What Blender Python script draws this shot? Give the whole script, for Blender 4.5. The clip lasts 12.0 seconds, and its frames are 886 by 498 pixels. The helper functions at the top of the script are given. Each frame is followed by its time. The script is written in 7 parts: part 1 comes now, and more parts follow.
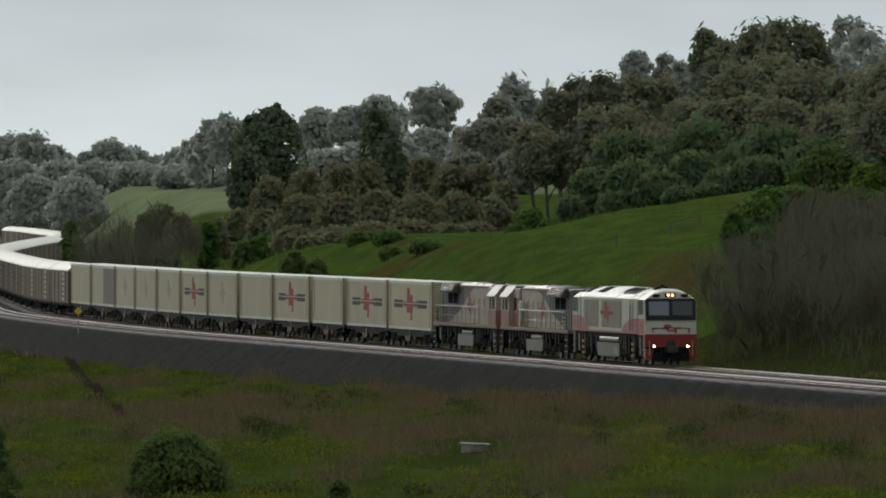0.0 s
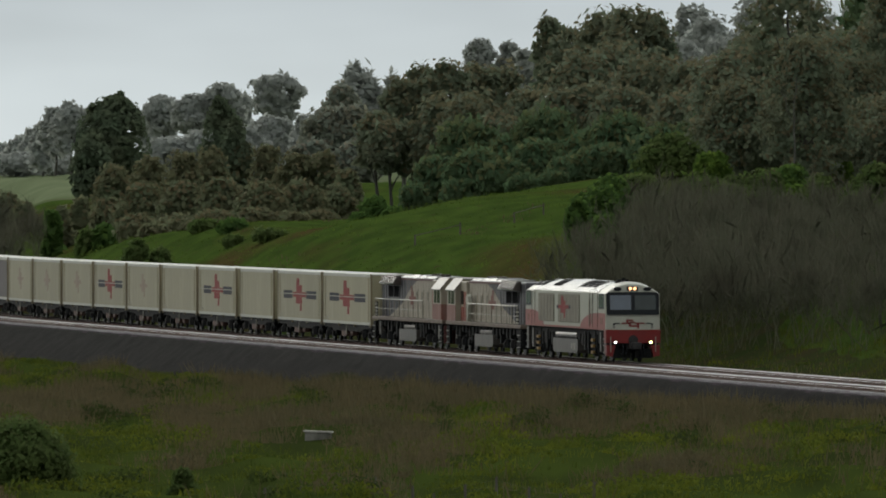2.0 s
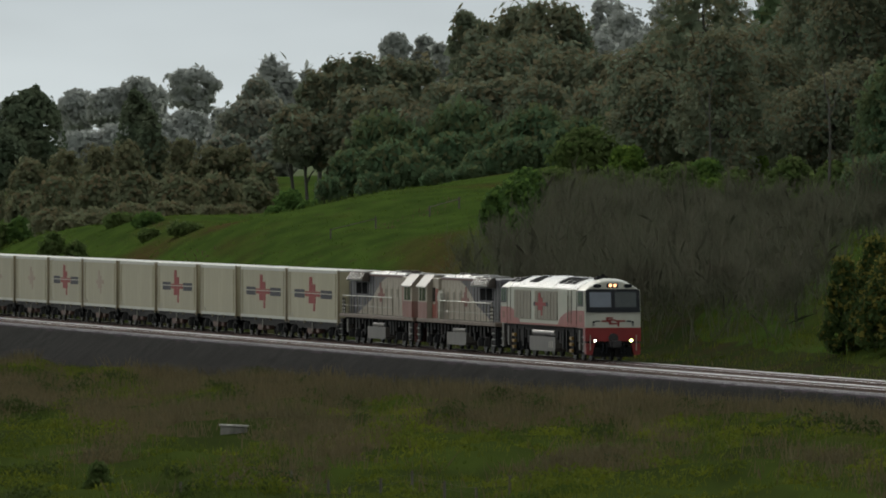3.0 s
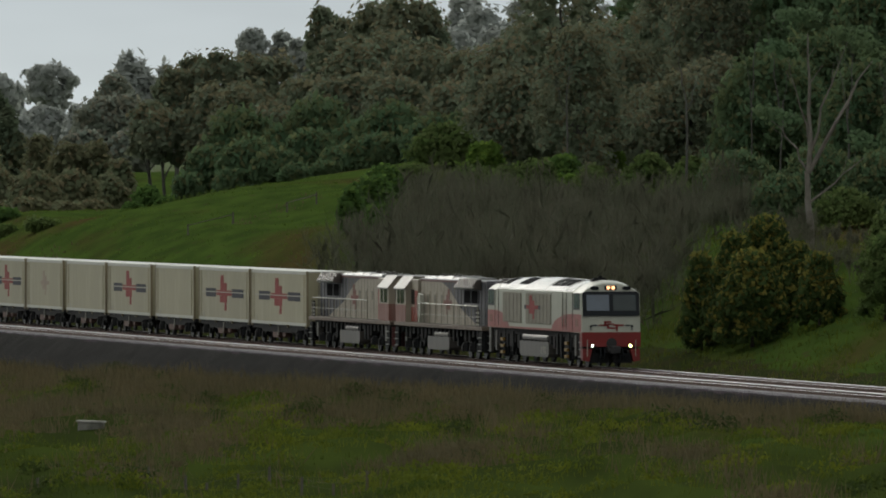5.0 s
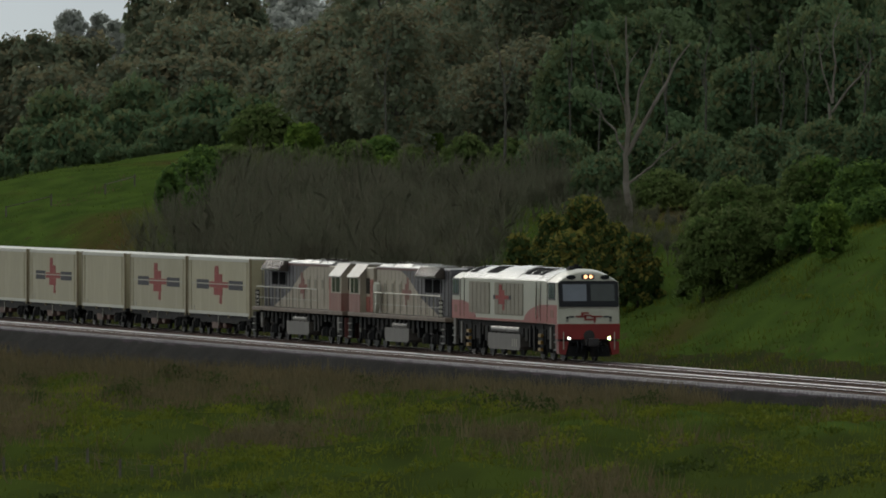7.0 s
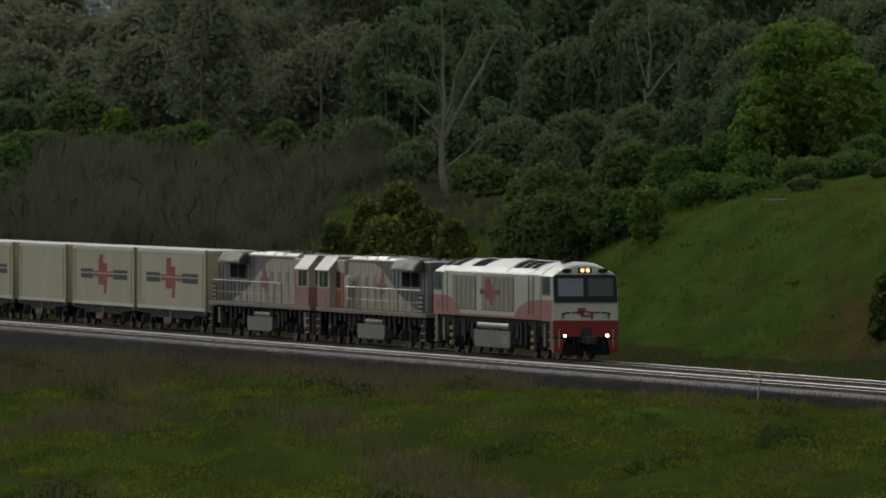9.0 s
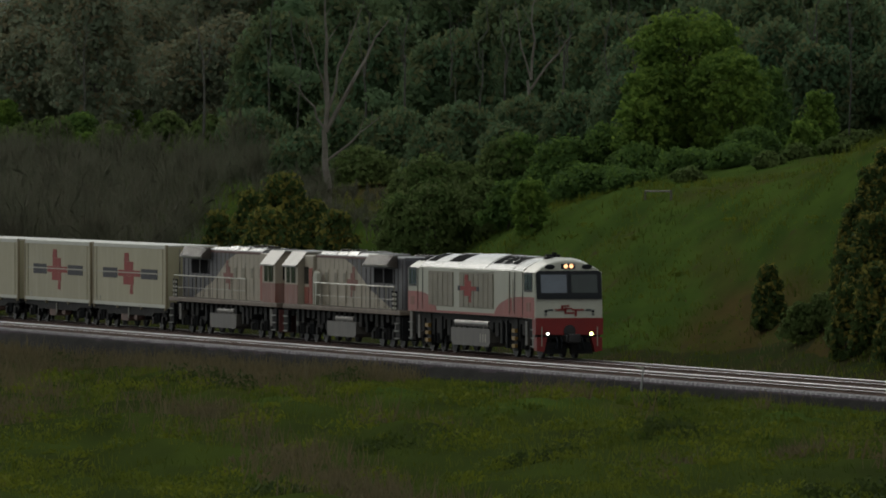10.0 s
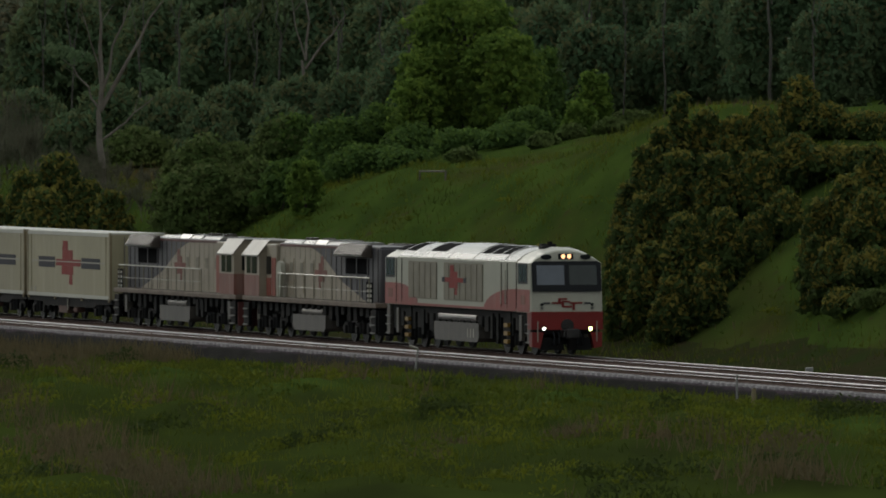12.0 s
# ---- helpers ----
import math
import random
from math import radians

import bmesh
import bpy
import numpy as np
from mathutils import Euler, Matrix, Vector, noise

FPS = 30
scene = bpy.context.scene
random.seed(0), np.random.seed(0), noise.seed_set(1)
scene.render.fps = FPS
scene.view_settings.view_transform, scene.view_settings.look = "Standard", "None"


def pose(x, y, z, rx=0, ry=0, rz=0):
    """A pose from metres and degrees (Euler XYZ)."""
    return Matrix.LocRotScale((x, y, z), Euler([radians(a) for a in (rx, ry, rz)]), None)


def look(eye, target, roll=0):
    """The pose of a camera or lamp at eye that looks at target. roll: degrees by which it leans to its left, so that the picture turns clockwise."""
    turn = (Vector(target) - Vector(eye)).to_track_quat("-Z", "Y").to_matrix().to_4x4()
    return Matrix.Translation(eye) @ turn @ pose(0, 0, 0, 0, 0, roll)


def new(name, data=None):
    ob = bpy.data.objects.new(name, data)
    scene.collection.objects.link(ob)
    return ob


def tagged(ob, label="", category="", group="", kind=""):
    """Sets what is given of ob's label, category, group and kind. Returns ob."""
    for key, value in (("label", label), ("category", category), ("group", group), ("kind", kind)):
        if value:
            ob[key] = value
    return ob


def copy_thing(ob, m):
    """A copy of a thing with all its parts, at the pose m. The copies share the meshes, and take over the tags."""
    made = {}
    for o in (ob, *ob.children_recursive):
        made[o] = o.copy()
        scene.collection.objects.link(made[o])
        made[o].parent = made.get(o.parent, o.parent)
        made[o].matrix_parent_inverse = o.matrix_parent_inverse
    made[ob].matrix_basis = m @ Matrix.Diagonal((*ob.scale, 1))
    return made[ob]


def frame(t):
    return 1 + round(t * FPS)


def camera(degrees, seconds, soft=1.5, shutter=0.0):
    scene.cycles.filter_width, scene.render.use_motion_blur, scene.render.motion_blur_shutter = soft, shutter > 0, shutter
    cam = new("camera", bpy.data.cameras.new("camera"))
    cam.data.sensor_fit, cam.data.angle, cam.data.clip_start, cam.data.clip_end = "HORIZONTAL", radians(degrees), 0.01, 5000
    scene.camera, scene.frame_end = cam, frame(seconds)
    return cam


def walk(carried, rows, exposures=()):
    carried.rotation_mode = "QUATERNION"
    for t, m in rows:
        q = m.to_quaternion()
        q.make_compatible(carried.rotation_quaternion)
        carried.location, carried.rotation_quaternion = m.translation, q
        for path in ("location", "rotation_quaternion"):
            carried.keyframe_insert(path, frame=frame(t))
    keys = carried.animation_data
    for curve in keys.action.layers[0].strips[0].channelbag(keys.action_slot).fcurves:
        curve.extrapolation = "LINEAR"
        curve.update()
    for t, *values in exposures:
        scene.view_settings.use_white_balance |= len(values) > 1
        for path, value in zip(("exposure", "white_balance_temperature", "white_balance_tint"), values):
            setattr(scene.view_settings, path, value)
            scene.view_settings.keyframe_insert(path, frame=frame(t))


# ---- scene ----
# Camera: a long lens on a fixed stand, panning after the train.
cam = camera(4.5482, 12.0, soft=1.85)
EYE = (0.0, 0.0, 9.85)          # metres above the rail heads
PATH = [
    (0.0, 2.8129, -0.3221),
    (0.5, 2.6134, -0.3221),
    (1.0, 2.4182, -0.3265),
    (1.5, 2.2318, -0.3488),
    (2.0, 2.0098, -0.3842),
    (2.5, 1.7924, -0.4063),
    (3.0, 1.5762, -0.4156),
    (5.0, 0.8434, -0.4376),
    (5.5, 0.6286, -0.4553),
    (6.0, 0.3976, -0.4820),
    (6.5, 0.1635, -0.5044),
    (7.0, -0.0899, -0.5311),
    (9.0, -1.0362, -0.6065),
    (9.5, -1.3161, -0.6242),
    (10.0, -1.6357, -0.6509),
    (10.5, -1.9199, -0.6820),
    (11.0, -2.2219, -0.7087),
    (11.5, -2.4968, -0.7310),
    (12.0, -2.7940, -0.7531),
]
walk(cam, [(t, pose(*EYE, 90 + pitch, 0, yaw)) for t, yaw, pitch in PATH],
     exposures=[(0.0, 0.0), (3.0, -0.02), (5.5, -0.08), (7.0, -0.14), (9.5, -0.30), (12.0, -0.40)])

# ---- light: thick overcast, a soft glow behind the hill ----
SUN_EL, SUN_AZ = 24.0, -24.0     # the veiled sun stands ahead and to the left

def make_world():
    w = bpy.data.worlds.new("overcast")
    w.use_nodes = True
    scene.world = w
    nt = w.node_tree
    nt.nodes.clear()
    N, L = nt.nodes.new, nt.links.new
    out, bg = N("ShaderNodeOutputWorld"), N("ShaderNodeBackground")
    sky = N("ShaderNodeTexSky")
    sky.sky_type, sky.sun_disc = "NISHITA", False
    sky.sun_elevation, sky.sun_rotation = radians(SUN_EL), radians(SUN_AZ)
    sky.dust_density, sky.air_density = 6.0, 1.5
    sky_scale = N("ShaderNodeMix"); sky_scale.data_type, sky_scale.blend_type = "RGBA", "MULTIPLY"
    sky_scale.inputs[0].default_value = 1.0
    sky_scale.inputs[7].default_value = (0.05, 0.05, 0.05, 1)
    L(sky.outputs[0], sky_scale.inputs[6])
    co = N("ShaderNodeTexCoord")
    sep = N("ShaderNodeSeparateXYZ")
    L(co.outputs["Generated"], sep.inputs[0])
    # cloud deck: paler low down, slate higher, with soft banks
    ramp = N("ShaderNodeValToRGB")
    mp = N("ShaderNodeMapRange"); mp.inputs[1].default_value, mp.inputs[2].default_value = 0.0, 0.10
    L(sep.outputs[2], mp.inputs[0])
    L(mp.outputs[0], ramp.inputs[0])
    e = ramp.color_ramp.elements
    e[0].position, e[0].color = 0.0, (0.72, 0.79, 0.80, 1)
    e[1].position, e[1].color = 1.0, (1.12, 1.19, 1.18, 1)
    m = e.new(0.20); m.color = (0.50, 0.565, 0.60, 1)
    m = e.new(0.09); m.color = (0.64, 0.71, 0.73, 1)
    mapn = N("ShaderNodeMapping"); mapn.inputs["Scale"].default_value = (22, 22, 90)
    L(co.outputs["Generated"], mapn.inputs[0])
    no = N("ShaderNodeTexNoise"); no.inputs["Scale"].default_value = 1.0; no.inputs["Detail"].default_value = 3
    L(mapn.outputs[0], no.inputs["Vector"])
    mr = N("ShaderNodeMapRange")
    for i, v in zip((1, 2, 3, 4), (0.3, 0.7, 0.92, 1.1)):
        mr.inputs[i].default_value = v
    L(no.outputs[0], mr.inputs[0])
    mul = N("ShaderNodeMix"); mul.data_type, mul.blend_type = "RGBA", "MULTIPLY"; mul.inputs[0].default_value = 1
    L(ramp.outputs[0], mul.inputs[6]); L(mr.outputs[0], mul.inputs[7])
    # the unseen sky behind the viewer is dimmed to darken the sides facing it
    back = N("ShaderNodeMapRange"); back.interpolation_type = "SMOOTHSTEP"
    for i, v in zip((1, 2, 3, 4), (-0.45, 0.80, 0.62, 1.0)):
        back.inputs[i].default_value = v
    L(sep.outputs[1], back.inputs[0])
    mix = N("ShaderNodeMix"); mix.data_type = "RGBA"; mix.inputs[0].default_value = 0.9
    L(sky_scale.outputs[2], mix.inputs[6]); L(mul.outputs[2], mix.inputs[7])
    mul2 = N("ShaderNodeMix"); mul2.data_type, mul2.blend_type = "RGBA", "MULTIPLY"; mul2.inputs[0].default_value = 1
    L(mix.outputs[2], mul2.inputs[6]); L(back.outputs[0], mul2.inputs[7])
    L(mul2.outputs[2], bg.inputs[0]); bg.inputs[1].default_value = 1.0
    L(bg.outputs[0], out.inputs[0])

make_world()
sun_data = bpy.data.lights.new("sun", "SUN")
sun_data.energy, sun_data.angle, sun_data.color = 0.55, radians(25), (1.0, 0.95, 0.86)
sun = new("sun", sun_data)
_a, _e = radians(-SUN_AZ), radians(SUN_EL)
sun.matrix_world = look((-math.sin(_a) * 300 * math.cos(_e), 300 * math.cos(_a) * math.cos(_e), 300 * math.sin(_e)), (0, 0, 0))

# ---- materials ----
MATS = {}

def mat(name, colour, rough=0.7, metal=0.0, vary=0.25, scale=3.0, fine=0.0, colour2=None, bump=0.0, bump_scale=20.0,
        spec=0.5, island=0.0, objrand=0.0, coat=0.0, stain=0.0, stain_colour=(0.05, 0.035, 0.025), trans=0.0):
    """A surface with broad and fine colour variation, relief, per-piece variation and dirt."""
    if name in MATS:
        return MATS[name]
    m = bpy.data.materials.new(name)
    m.use_nodes = True
    nt = m.node_tree
    N, L = nt.nodes.new, nt.links.new
    b = nt.nodes["Principled BSDF"]
    b.inputs["Roughness"].default_value, b.inputs["Metallic"].default_value = rough, metal
    b.inputs["Specular IOR Level"].default_value = spec
    b.inputs["Coat Weight"].default_value = coat
    co = N("ShaderNodeTexCoord")
    c2 = colour2 or tuple(c * (1 - vary) for c in colour)
    n1 = N("ShaderNodeTexNoise"); n1.inputs["Scale"].default_value, n1.inputs["Detail"].default_value = scale, 5
    L(co.outputs["Object"], n1.inputs["Vector"])
    r1 = N("ShaderNodeMapRange"); r1.inputs[1].default_value, r1.inputs[2].default_value = 0.33, 0.67
    L(n1.outputs[0], r1.inputs[0])
    mx = N("ShaderNodeMix"); mx.data_type = "RGBA"
    mx.inputs[6].default_value, mx.inputs[7].default_value = (*colour, 1), (*c2, 1)
    L(r1.outputs[0], mx.inputs[0])
    last = mx.outputs[2]
    def times(last, factor_socket, lo, hi):
        r = N("ShaderNodeMapRange"); r.inputs[3].default_value, r.inputs[4].default_value = lo, hi
        L(factor_socket, r.inputs[0])
        k = N("ShaderNodeMix"); k.data_type, k.blend_type = "RGBA", "MULTIPLY"; k.inputs[0].default_value = 1
        L(last, k.inputs[6]); L(r.outputs[0], k.inputs[7])
        return k.outputs[2]
    if fine:
        n2 = N("ShaderNodeTexNoise"); n2.inputs["Scale"].default_value, n2.inputs["Detail"].default_value = scale * 9, 3
        L(co.outputs["Object"], n2.inputs["Vector"])
        last = times(last, n2.outputs[0], 1 - fine, 1 + fine)
    if island:
        g = N("ShaderNodeNewGeometry")
        last = times(last, g.outputs["Random Per Island"], 1 - island, 1 + island)
    if objrand:
        oi = N("ShaderNodeObjectInfo")
        last = times(last, oi.outputs["Random"], 1 - objrand, 1 + objrand)
    if stain:
        mpg = N("ShaderNodeMapping"); mpg.inputs["Scale"].default_value = (2.2, 2.2, 0.35)
        L(co.outputs["Object"], mpg.inputs[0])
        n3 = N("ShaderNodeTexNoise"); n3.inputs["Scale"].default_value, n3.inputs["Detail"].default_value = 1.3, 7
        L(mpg.outputs[0], n3.inputs["Vector"])
        r3 = N("ShaderNodeMapRange"); r3.inputs[1].default_value, r3.inputs[2].default_value, r3.inputs[4].default_value = 0.47, 0.75, stain
        L(n3.outputs[0], r3.inputs[0])
        k = N("ShaderNodeMix"); k.data_type = "RGBA"; k.inputs[7].default_value = (*stain_colour, 1)
        L(r3.outputs[0], k.inputs[0]); L(last, k.inputs[6])
        last = k.outputs[2]
    L(last, b.inputs["Base Color"])
    if bump:
        n4 = N("ShaderNodeTexNoise"); n4.inputs["Scale"].default_value, n4.inputs["Detail"].default_value = bump_scale, 4
        L(co.outputs["Object"], n4.inputs["Vector"])
        bp = N("ShaderNodeBump"); bp.inputs["Strength"].default_value, bp.inputs["Distance"].default_value = bump, 0.05
        L(n4.outputs[0], bp.inputs["Height"]); L(bp.outputs[0], b.inputs["Normal"])
    if trans:
        tr = N("ShaderNodeBsdfTranslucent"); ms = N("ShaderNodeMixShader"); ms.inputs[0].default_value = trans
        L(last, tr.inputs[0])
        L(b.outputs[0], ms.inputs[1]); L(tr.outputs[0], ms.inputs[2])
        L(ms.outputs[0], nt.nodes["Material Output"].inputs[0])
    MATS[name] = m
    return m

def glow(name, colour, strength):
    m = bpy.data.materials.new(name)
    m.use_nodes = True
    b = m.node_tree.nodes["Principled BSDF"]
    b.inputs["Base Color"].default_value = (*colour, 1)
    b.inputs["Emission Color"].default_value, b.inputs["Emission Strength"].default_value = (*colour, 1), strength
    return m

# ---- mesh helpers ----
def obj(name, bm, material, smooth=False):
    me = bpy.data.meshes.new(name)
    bm.to_mesh(me)
    bm.free()
    if smooth:
        me.polygons.foreach_set("use_smooth", [True] * len(me.polygons))
    me.materials.append(material)
    return new(name, me)

def part(name, bm, material, parent, label="", smooth=False):
    ob = obj(name, bm, material, smooth)
    ob.parent = parent
    return tagged(ob, label)

def soup(name, verts, faces, material, parent=None):
    """A mesh straight from arrays of vertices and of faces of equal size (or mixed ones)."""
    me = bpy.data.meshes.new(name)
    v = np.ascontiguousarray(np.asarray(verts, np.float32))
    if isinstance(faces, np.ndarray):
        k = faces.shape[1]
        me.vertices.add(len(v)); me.loops.add(faces.size); me.polygons.add(len(faces))
        me.vertices.foreach_set("co", v.ravel())
        me.loops.foreach_set("vertex_index", faces.astype(np.int32).ravel())
        me.polygons.foreach_set("loop_start", np.arange(0, faces.size, k, dtype=np.int32))
        me.update(calc_edges=True)
    else:
        me.from_pydata(v.tolist(), [], faces)
    me.materials.append(material)
    ob = new(name, me)
    if parent:
        ob.parent = parent
    return ob

def box(bm, x0, x1, y0, y1, z0, z1, bevel=0.0):
    vs = [bm.verts.new((x, y, z)) for x in (x0, x1) for y in (y0, y1) for z in (z0, z1)]
    fs = [bm.faces.new([vs[i] for i in q]) for q in ((0, 1, 3, 2), (4, 6, 7, 5), (0, 4, 5, 1), (2, 3, 7, 6), (0, 2, 6, 4), (1, 5, 7, 3))]
    if bevel:
        es = list({e for fc in fs for e in fc.edges})
        bmesh.ops.bevel(bm, geom=es, offset=bevel, segments=2, affect="EDGES", profile=0.5)
    return bm

def boxm(*a, **k):
    return box(bmesh.new(), *a, **k)

def prism(bm, pts, y0, y1, axis="y"):
    """Extrudes a closed outline: (x, z) along y, (y, z) along x, or (x, y) along z."""
    def v(p, s):
        return {"y": (p[0], s, p[1]), "x": (s, p[0], p[1]), "z": (p[0], p[1], s)}[axis]
    a = [bm.verts.new(v(p, y0)) for p in pts]
    b = [bm.verts.new(v(p, y1)) for p in pts]
    n = len(pts)
    bm.faces.new(a); bm.faces.new(b[::-1])
    for i in range(n):
        bm.faces.new((a[i], b[i], b[(i + 1) % n], a[(i + 1) % n]))
    bmesh.ops.recalc_face_normals(bm, faces=bm.faces[:])
    return bm

def tube(bm, p, q, r0, r1=None, n=8, caps=True):
    p, q = Vector(p), Vector(q)
    r1 = r0 if r1 is None else r1
    d = (q - p).normalized()
    s = d.orthogonal().normalized()
    u = d.cross(s)
    ra = [bm.verts.new(p + (s * math.cos(a) + u * math.sin(a)) * r0) for a in (i * math.tau / n for i in range(n))]
    rb = [bm.verts.new(q + (s * math.cos(a) + u * math.sin(a)) * r1) for a in (i * math.tau / n for i in range(n))]
    for i in range(n):
        bm.faces.new((ra[i], ra[(i + 1) % n], rb[(i + 1) % n], rb[i]))
    if caps:
        bm.faces.new(ra[::-1]); bm.faces.new(rb)
    return bm

# ---- plan of the line: straight past the hill, a slow S-bend beyond ----
K0, BEND = 0.23181, 2.34e-5
BEND_POINTS = [(-53.3, 762), (-60.2, 797), (-66.3, 829), (-71.0, 855), (-75.0, 882), (-90.0, 1013), (-95.5, 1069), (-98.6, 1110),
               (-105, 1216), (-111, 1327), (-119, 1425), (-134.7, 1560), (-145.7, 1640), (-157, 1705), (-230, 2100)]

def straight_line(a):
    return (-46.6 + math.sin(K0) * a + math.cos(K0) * BEND * a * a / 2, 735 - math.cos(K0) * a + math.sin(K0) * BEND * a * a / 2)

def line_table():
    near = [straight_line(a) for a in np.arange(800, -1, -4.0)]
    pts = near + BEND_POINTS
    xs, ys = np.array([p[0] for p in pts]), np.array([p[1] for p in pts])
    y = np.arange(ys[0], 2100, 2.0)
    x = np.interp(y, ys, xs)
    k = np.hanning(41); k /= k.sum()
    pad = np.concatenate([x[0] - (x[1] - x[0]) * np.arange(20, 0, -1), x, x[-1] + (x[-1] - x[-2]) * np.arange(1, 21)])
    return y, np.convolve(pad, k, "valid")

LINE_Y, LINE_X = line_table()
_ds = np.hypot(np.diff(LINE_X), np.diff(LINE_Y))
LINE_S = np.concatenate([[0], np.cumsum(_ds)])                       # length along the line, growing away from the viewer
S_ZERO = float(np.interp(735.0, LINE_Y, LINE_S))

def line_at(a):
    """Place and heading of the line, a metres towards the viewer from its mark."""
    s = S_ZERO - a
    y = float(np.interp(s, LINE_S, LINE_Y))
    x = float(np.interp(y, LINE_Y, LINE_X))
    s2 = float(np.interp(s + 3, LINE_S, LINE_Y)), float(np.interp(s - 3, LINE_S, LINE_Y))
    dx = float(np.interp(s2[1], LINE_Y, LINE_X) - np.interp(s2[0], LINE_Y, LINE_X))
    return x, y, math.atan2(dx, s2[0] - s2[1])

def beside(a, b, z=0.0):
    """A point b metres to the viewer's side of the line."""
    x, y, h = line_at(a)
    return (x - b * math.cos(h), y - b * math.sin(h), z)

def offset_of(x, y):
    xc = np.interp(y, LINE_Y, LINE_X)
    sl = (np.interp(y + 4, LINE_Y, LINE_X) - np.interp(y - 4, LINE_Y, LINE_X)) / 8
    return (xc - x) / math.sqrt(1 + sl * sl)

def sstep(t):
    t = min(1.0, max(0.0, t))
    return t * t * (3 - 2 * t)

def bank_drop(y):
    return float(np.interp(y, [300, 380, 430, 480, 545, 655, 800, 1050], [0.1, 0.12, 0.2, 0.4, 0.7, 1.55, 1.7, 2.3]))

def ground_z(x, y):
    b = offset_of(x, y)
    n1 = noise.noise((x * 0.07, y * 0.025, 3.0))
    n2 = noise.noise((x * 0.24, y * 0.08, 7.0))
    if b < 0:                                  # the hill behind the line
        w = -b
        z = -0.9 + 0.5 * sstep((w - 4.2) / 2)
        z += (6.6 + 4.3 * sstep((550 - y) / 130) - 3.0 * sstep((y - 830) / 160) + 4.6 * sstep((y - 960) / 130)) * sstep((w - 5.2) / 16) * (0.9 + 0.1 * n1)
        z += 0.055 * min(184, max(0, w - 16)) + 0.10 * min(95, max(0, w - 42)) * sstep((930 - y) / 160)
        z += sstep((w - 8) / 8) * sstep((y - 455) / 30) * sstep((600 - y) / 40) * max(-0.6, min(1.4, 0.17 * (x - 25)))      # shoulder above the cutting
        z += 2.4 * math.exp(-((x + 16) / 9) ** 2 / 2 - ((y - 795) / 42) ** 2 / 2)      # the green knoll
        z += 2.0 * sstep((y - 1180) / 520) * sstep((w - 4) / 14)
        z += min(w / 12, 1) * (0.5 * n1 + 0.15 * n2)
        return z
    d = bank_drop(y)
    z = -0.95
    if b > 5.35:
        z = -0.75 + 0.30 * sstep((500 - y) / 60) - d * min(1, (b - 5.35) / (1.15 * d))
    foot = 5.35 + 1.3 * d
    if b > foot:
        z -= 0.045 * min(62, b - foot)
        n3 = noise.noise((x * 0.55 + y * 0.05, y * 0.16, 5.0))
        z += min(1, (b - foot) / 4) * (0.6 * n1 + 0.75 * n2 + 0.5 * n3)
    if y < 330:
        k = sstep((330 - y) / 330)
        z = z * (1 - k) + (8.25 - 0.02 * abs(x)) * k
    return z


# ground cover
def ground_material():
    m = bpy.data.materials.new("paddock")
    m.use_nodes = True
    nt = m.node_tree
    N, L = nt.nodes.new, nt.links.new
    b = nt.nodes["Principled BSDF"]
    b.inputs["Roughness"].default_value = 0.95
    b.inputs["Specular IOR Level"].default_value = 0.0
    co = N("ShaderNodeTexCoord")
    def noi(scale, sy, detail=5):
        mp = N("ShaderNodeMapping"); mp.inputs["Scale"].default_value = (scale, scale * sy, scale)
        L(co.outputs["Object"], mp.inputs[0])
        n = N("ShaderNodeTexNoise"); n.inputs["Scale"].default_value, n.inputs["Detail"].default_value = 1, detail
        L(mp.outputs[0], n.inputs["Vector"])
        return n.outputs[0]
    def ramp(sock, lo, hi):
        r = N("ShaderNodeMapRange"); r.inputs[1].default_value, r.inputs[2].default_value = lo, hi
        L(sock, r.inputs[0])
        return r.outputs[0]
    def mix(f, a, c):
        k = N("ShaderNodeMix"); k.data_type = "RGBA"
        L(f, k.inputs[0])
        for s, v in ((k.inputs[6], a), (k.inputs[7], c)):
            if isinstance(v, tuple):
                s.default_value = (*v, 1)
            else:
                L(v, s)
        return k.outputs[2]
    green = mix(ramp(noi(0.5, 0.4), 0.35, 0.65), (0.049, 0.078, 0.016), (0.031, 0.051, 0.012))
    dry = mix(ramp(noi(0.9, 0.4), 0.3, 0.7), (0.064, 0.050, 0.019), (0.040, 0.033, 0.013))
    both = mix(ramp(noi(0.09, 0.35), 0.5, 0.66), green, dry)
    soil = mix(ramp(noi(1.4, 0.6), 0.62, 0.75), both, (0.05, 0.038, 0.022))
    # low ground before the bank is coloured darker to match the less lit blades
    sp = N("ShaderNodeSeparateXYZ"); L(co.outputs["Object"], sp.inputs[0])
    hollow = N("ShaderNodeMapRange"); hollow.inputs[1].default_value, hollow.inputs[2].default_value = -0.55, -0.95
    L(sp.outputs[2], hollow.inputs[0])
    rank = mix(ramp(noi(0.3, 0.3), 0.35, 0.65), (0.040, 0.056, 0.012), (0.026, 0.034, 0.010))
    soil = mix(hollow.outputs[0], soil, rank)
    # far ground is coloured paler with distance, standing in for haze
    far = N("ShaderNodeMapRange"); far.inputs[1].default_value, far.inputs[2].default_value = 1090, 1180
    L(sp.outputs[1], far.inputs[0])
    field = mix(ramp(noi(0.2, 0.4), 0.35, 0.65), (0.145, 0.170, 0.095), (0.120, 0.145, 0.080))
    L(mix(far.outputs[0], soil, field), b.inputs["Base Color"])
    nt.nodes.update()
    MATS["paddock"] = m
    return m

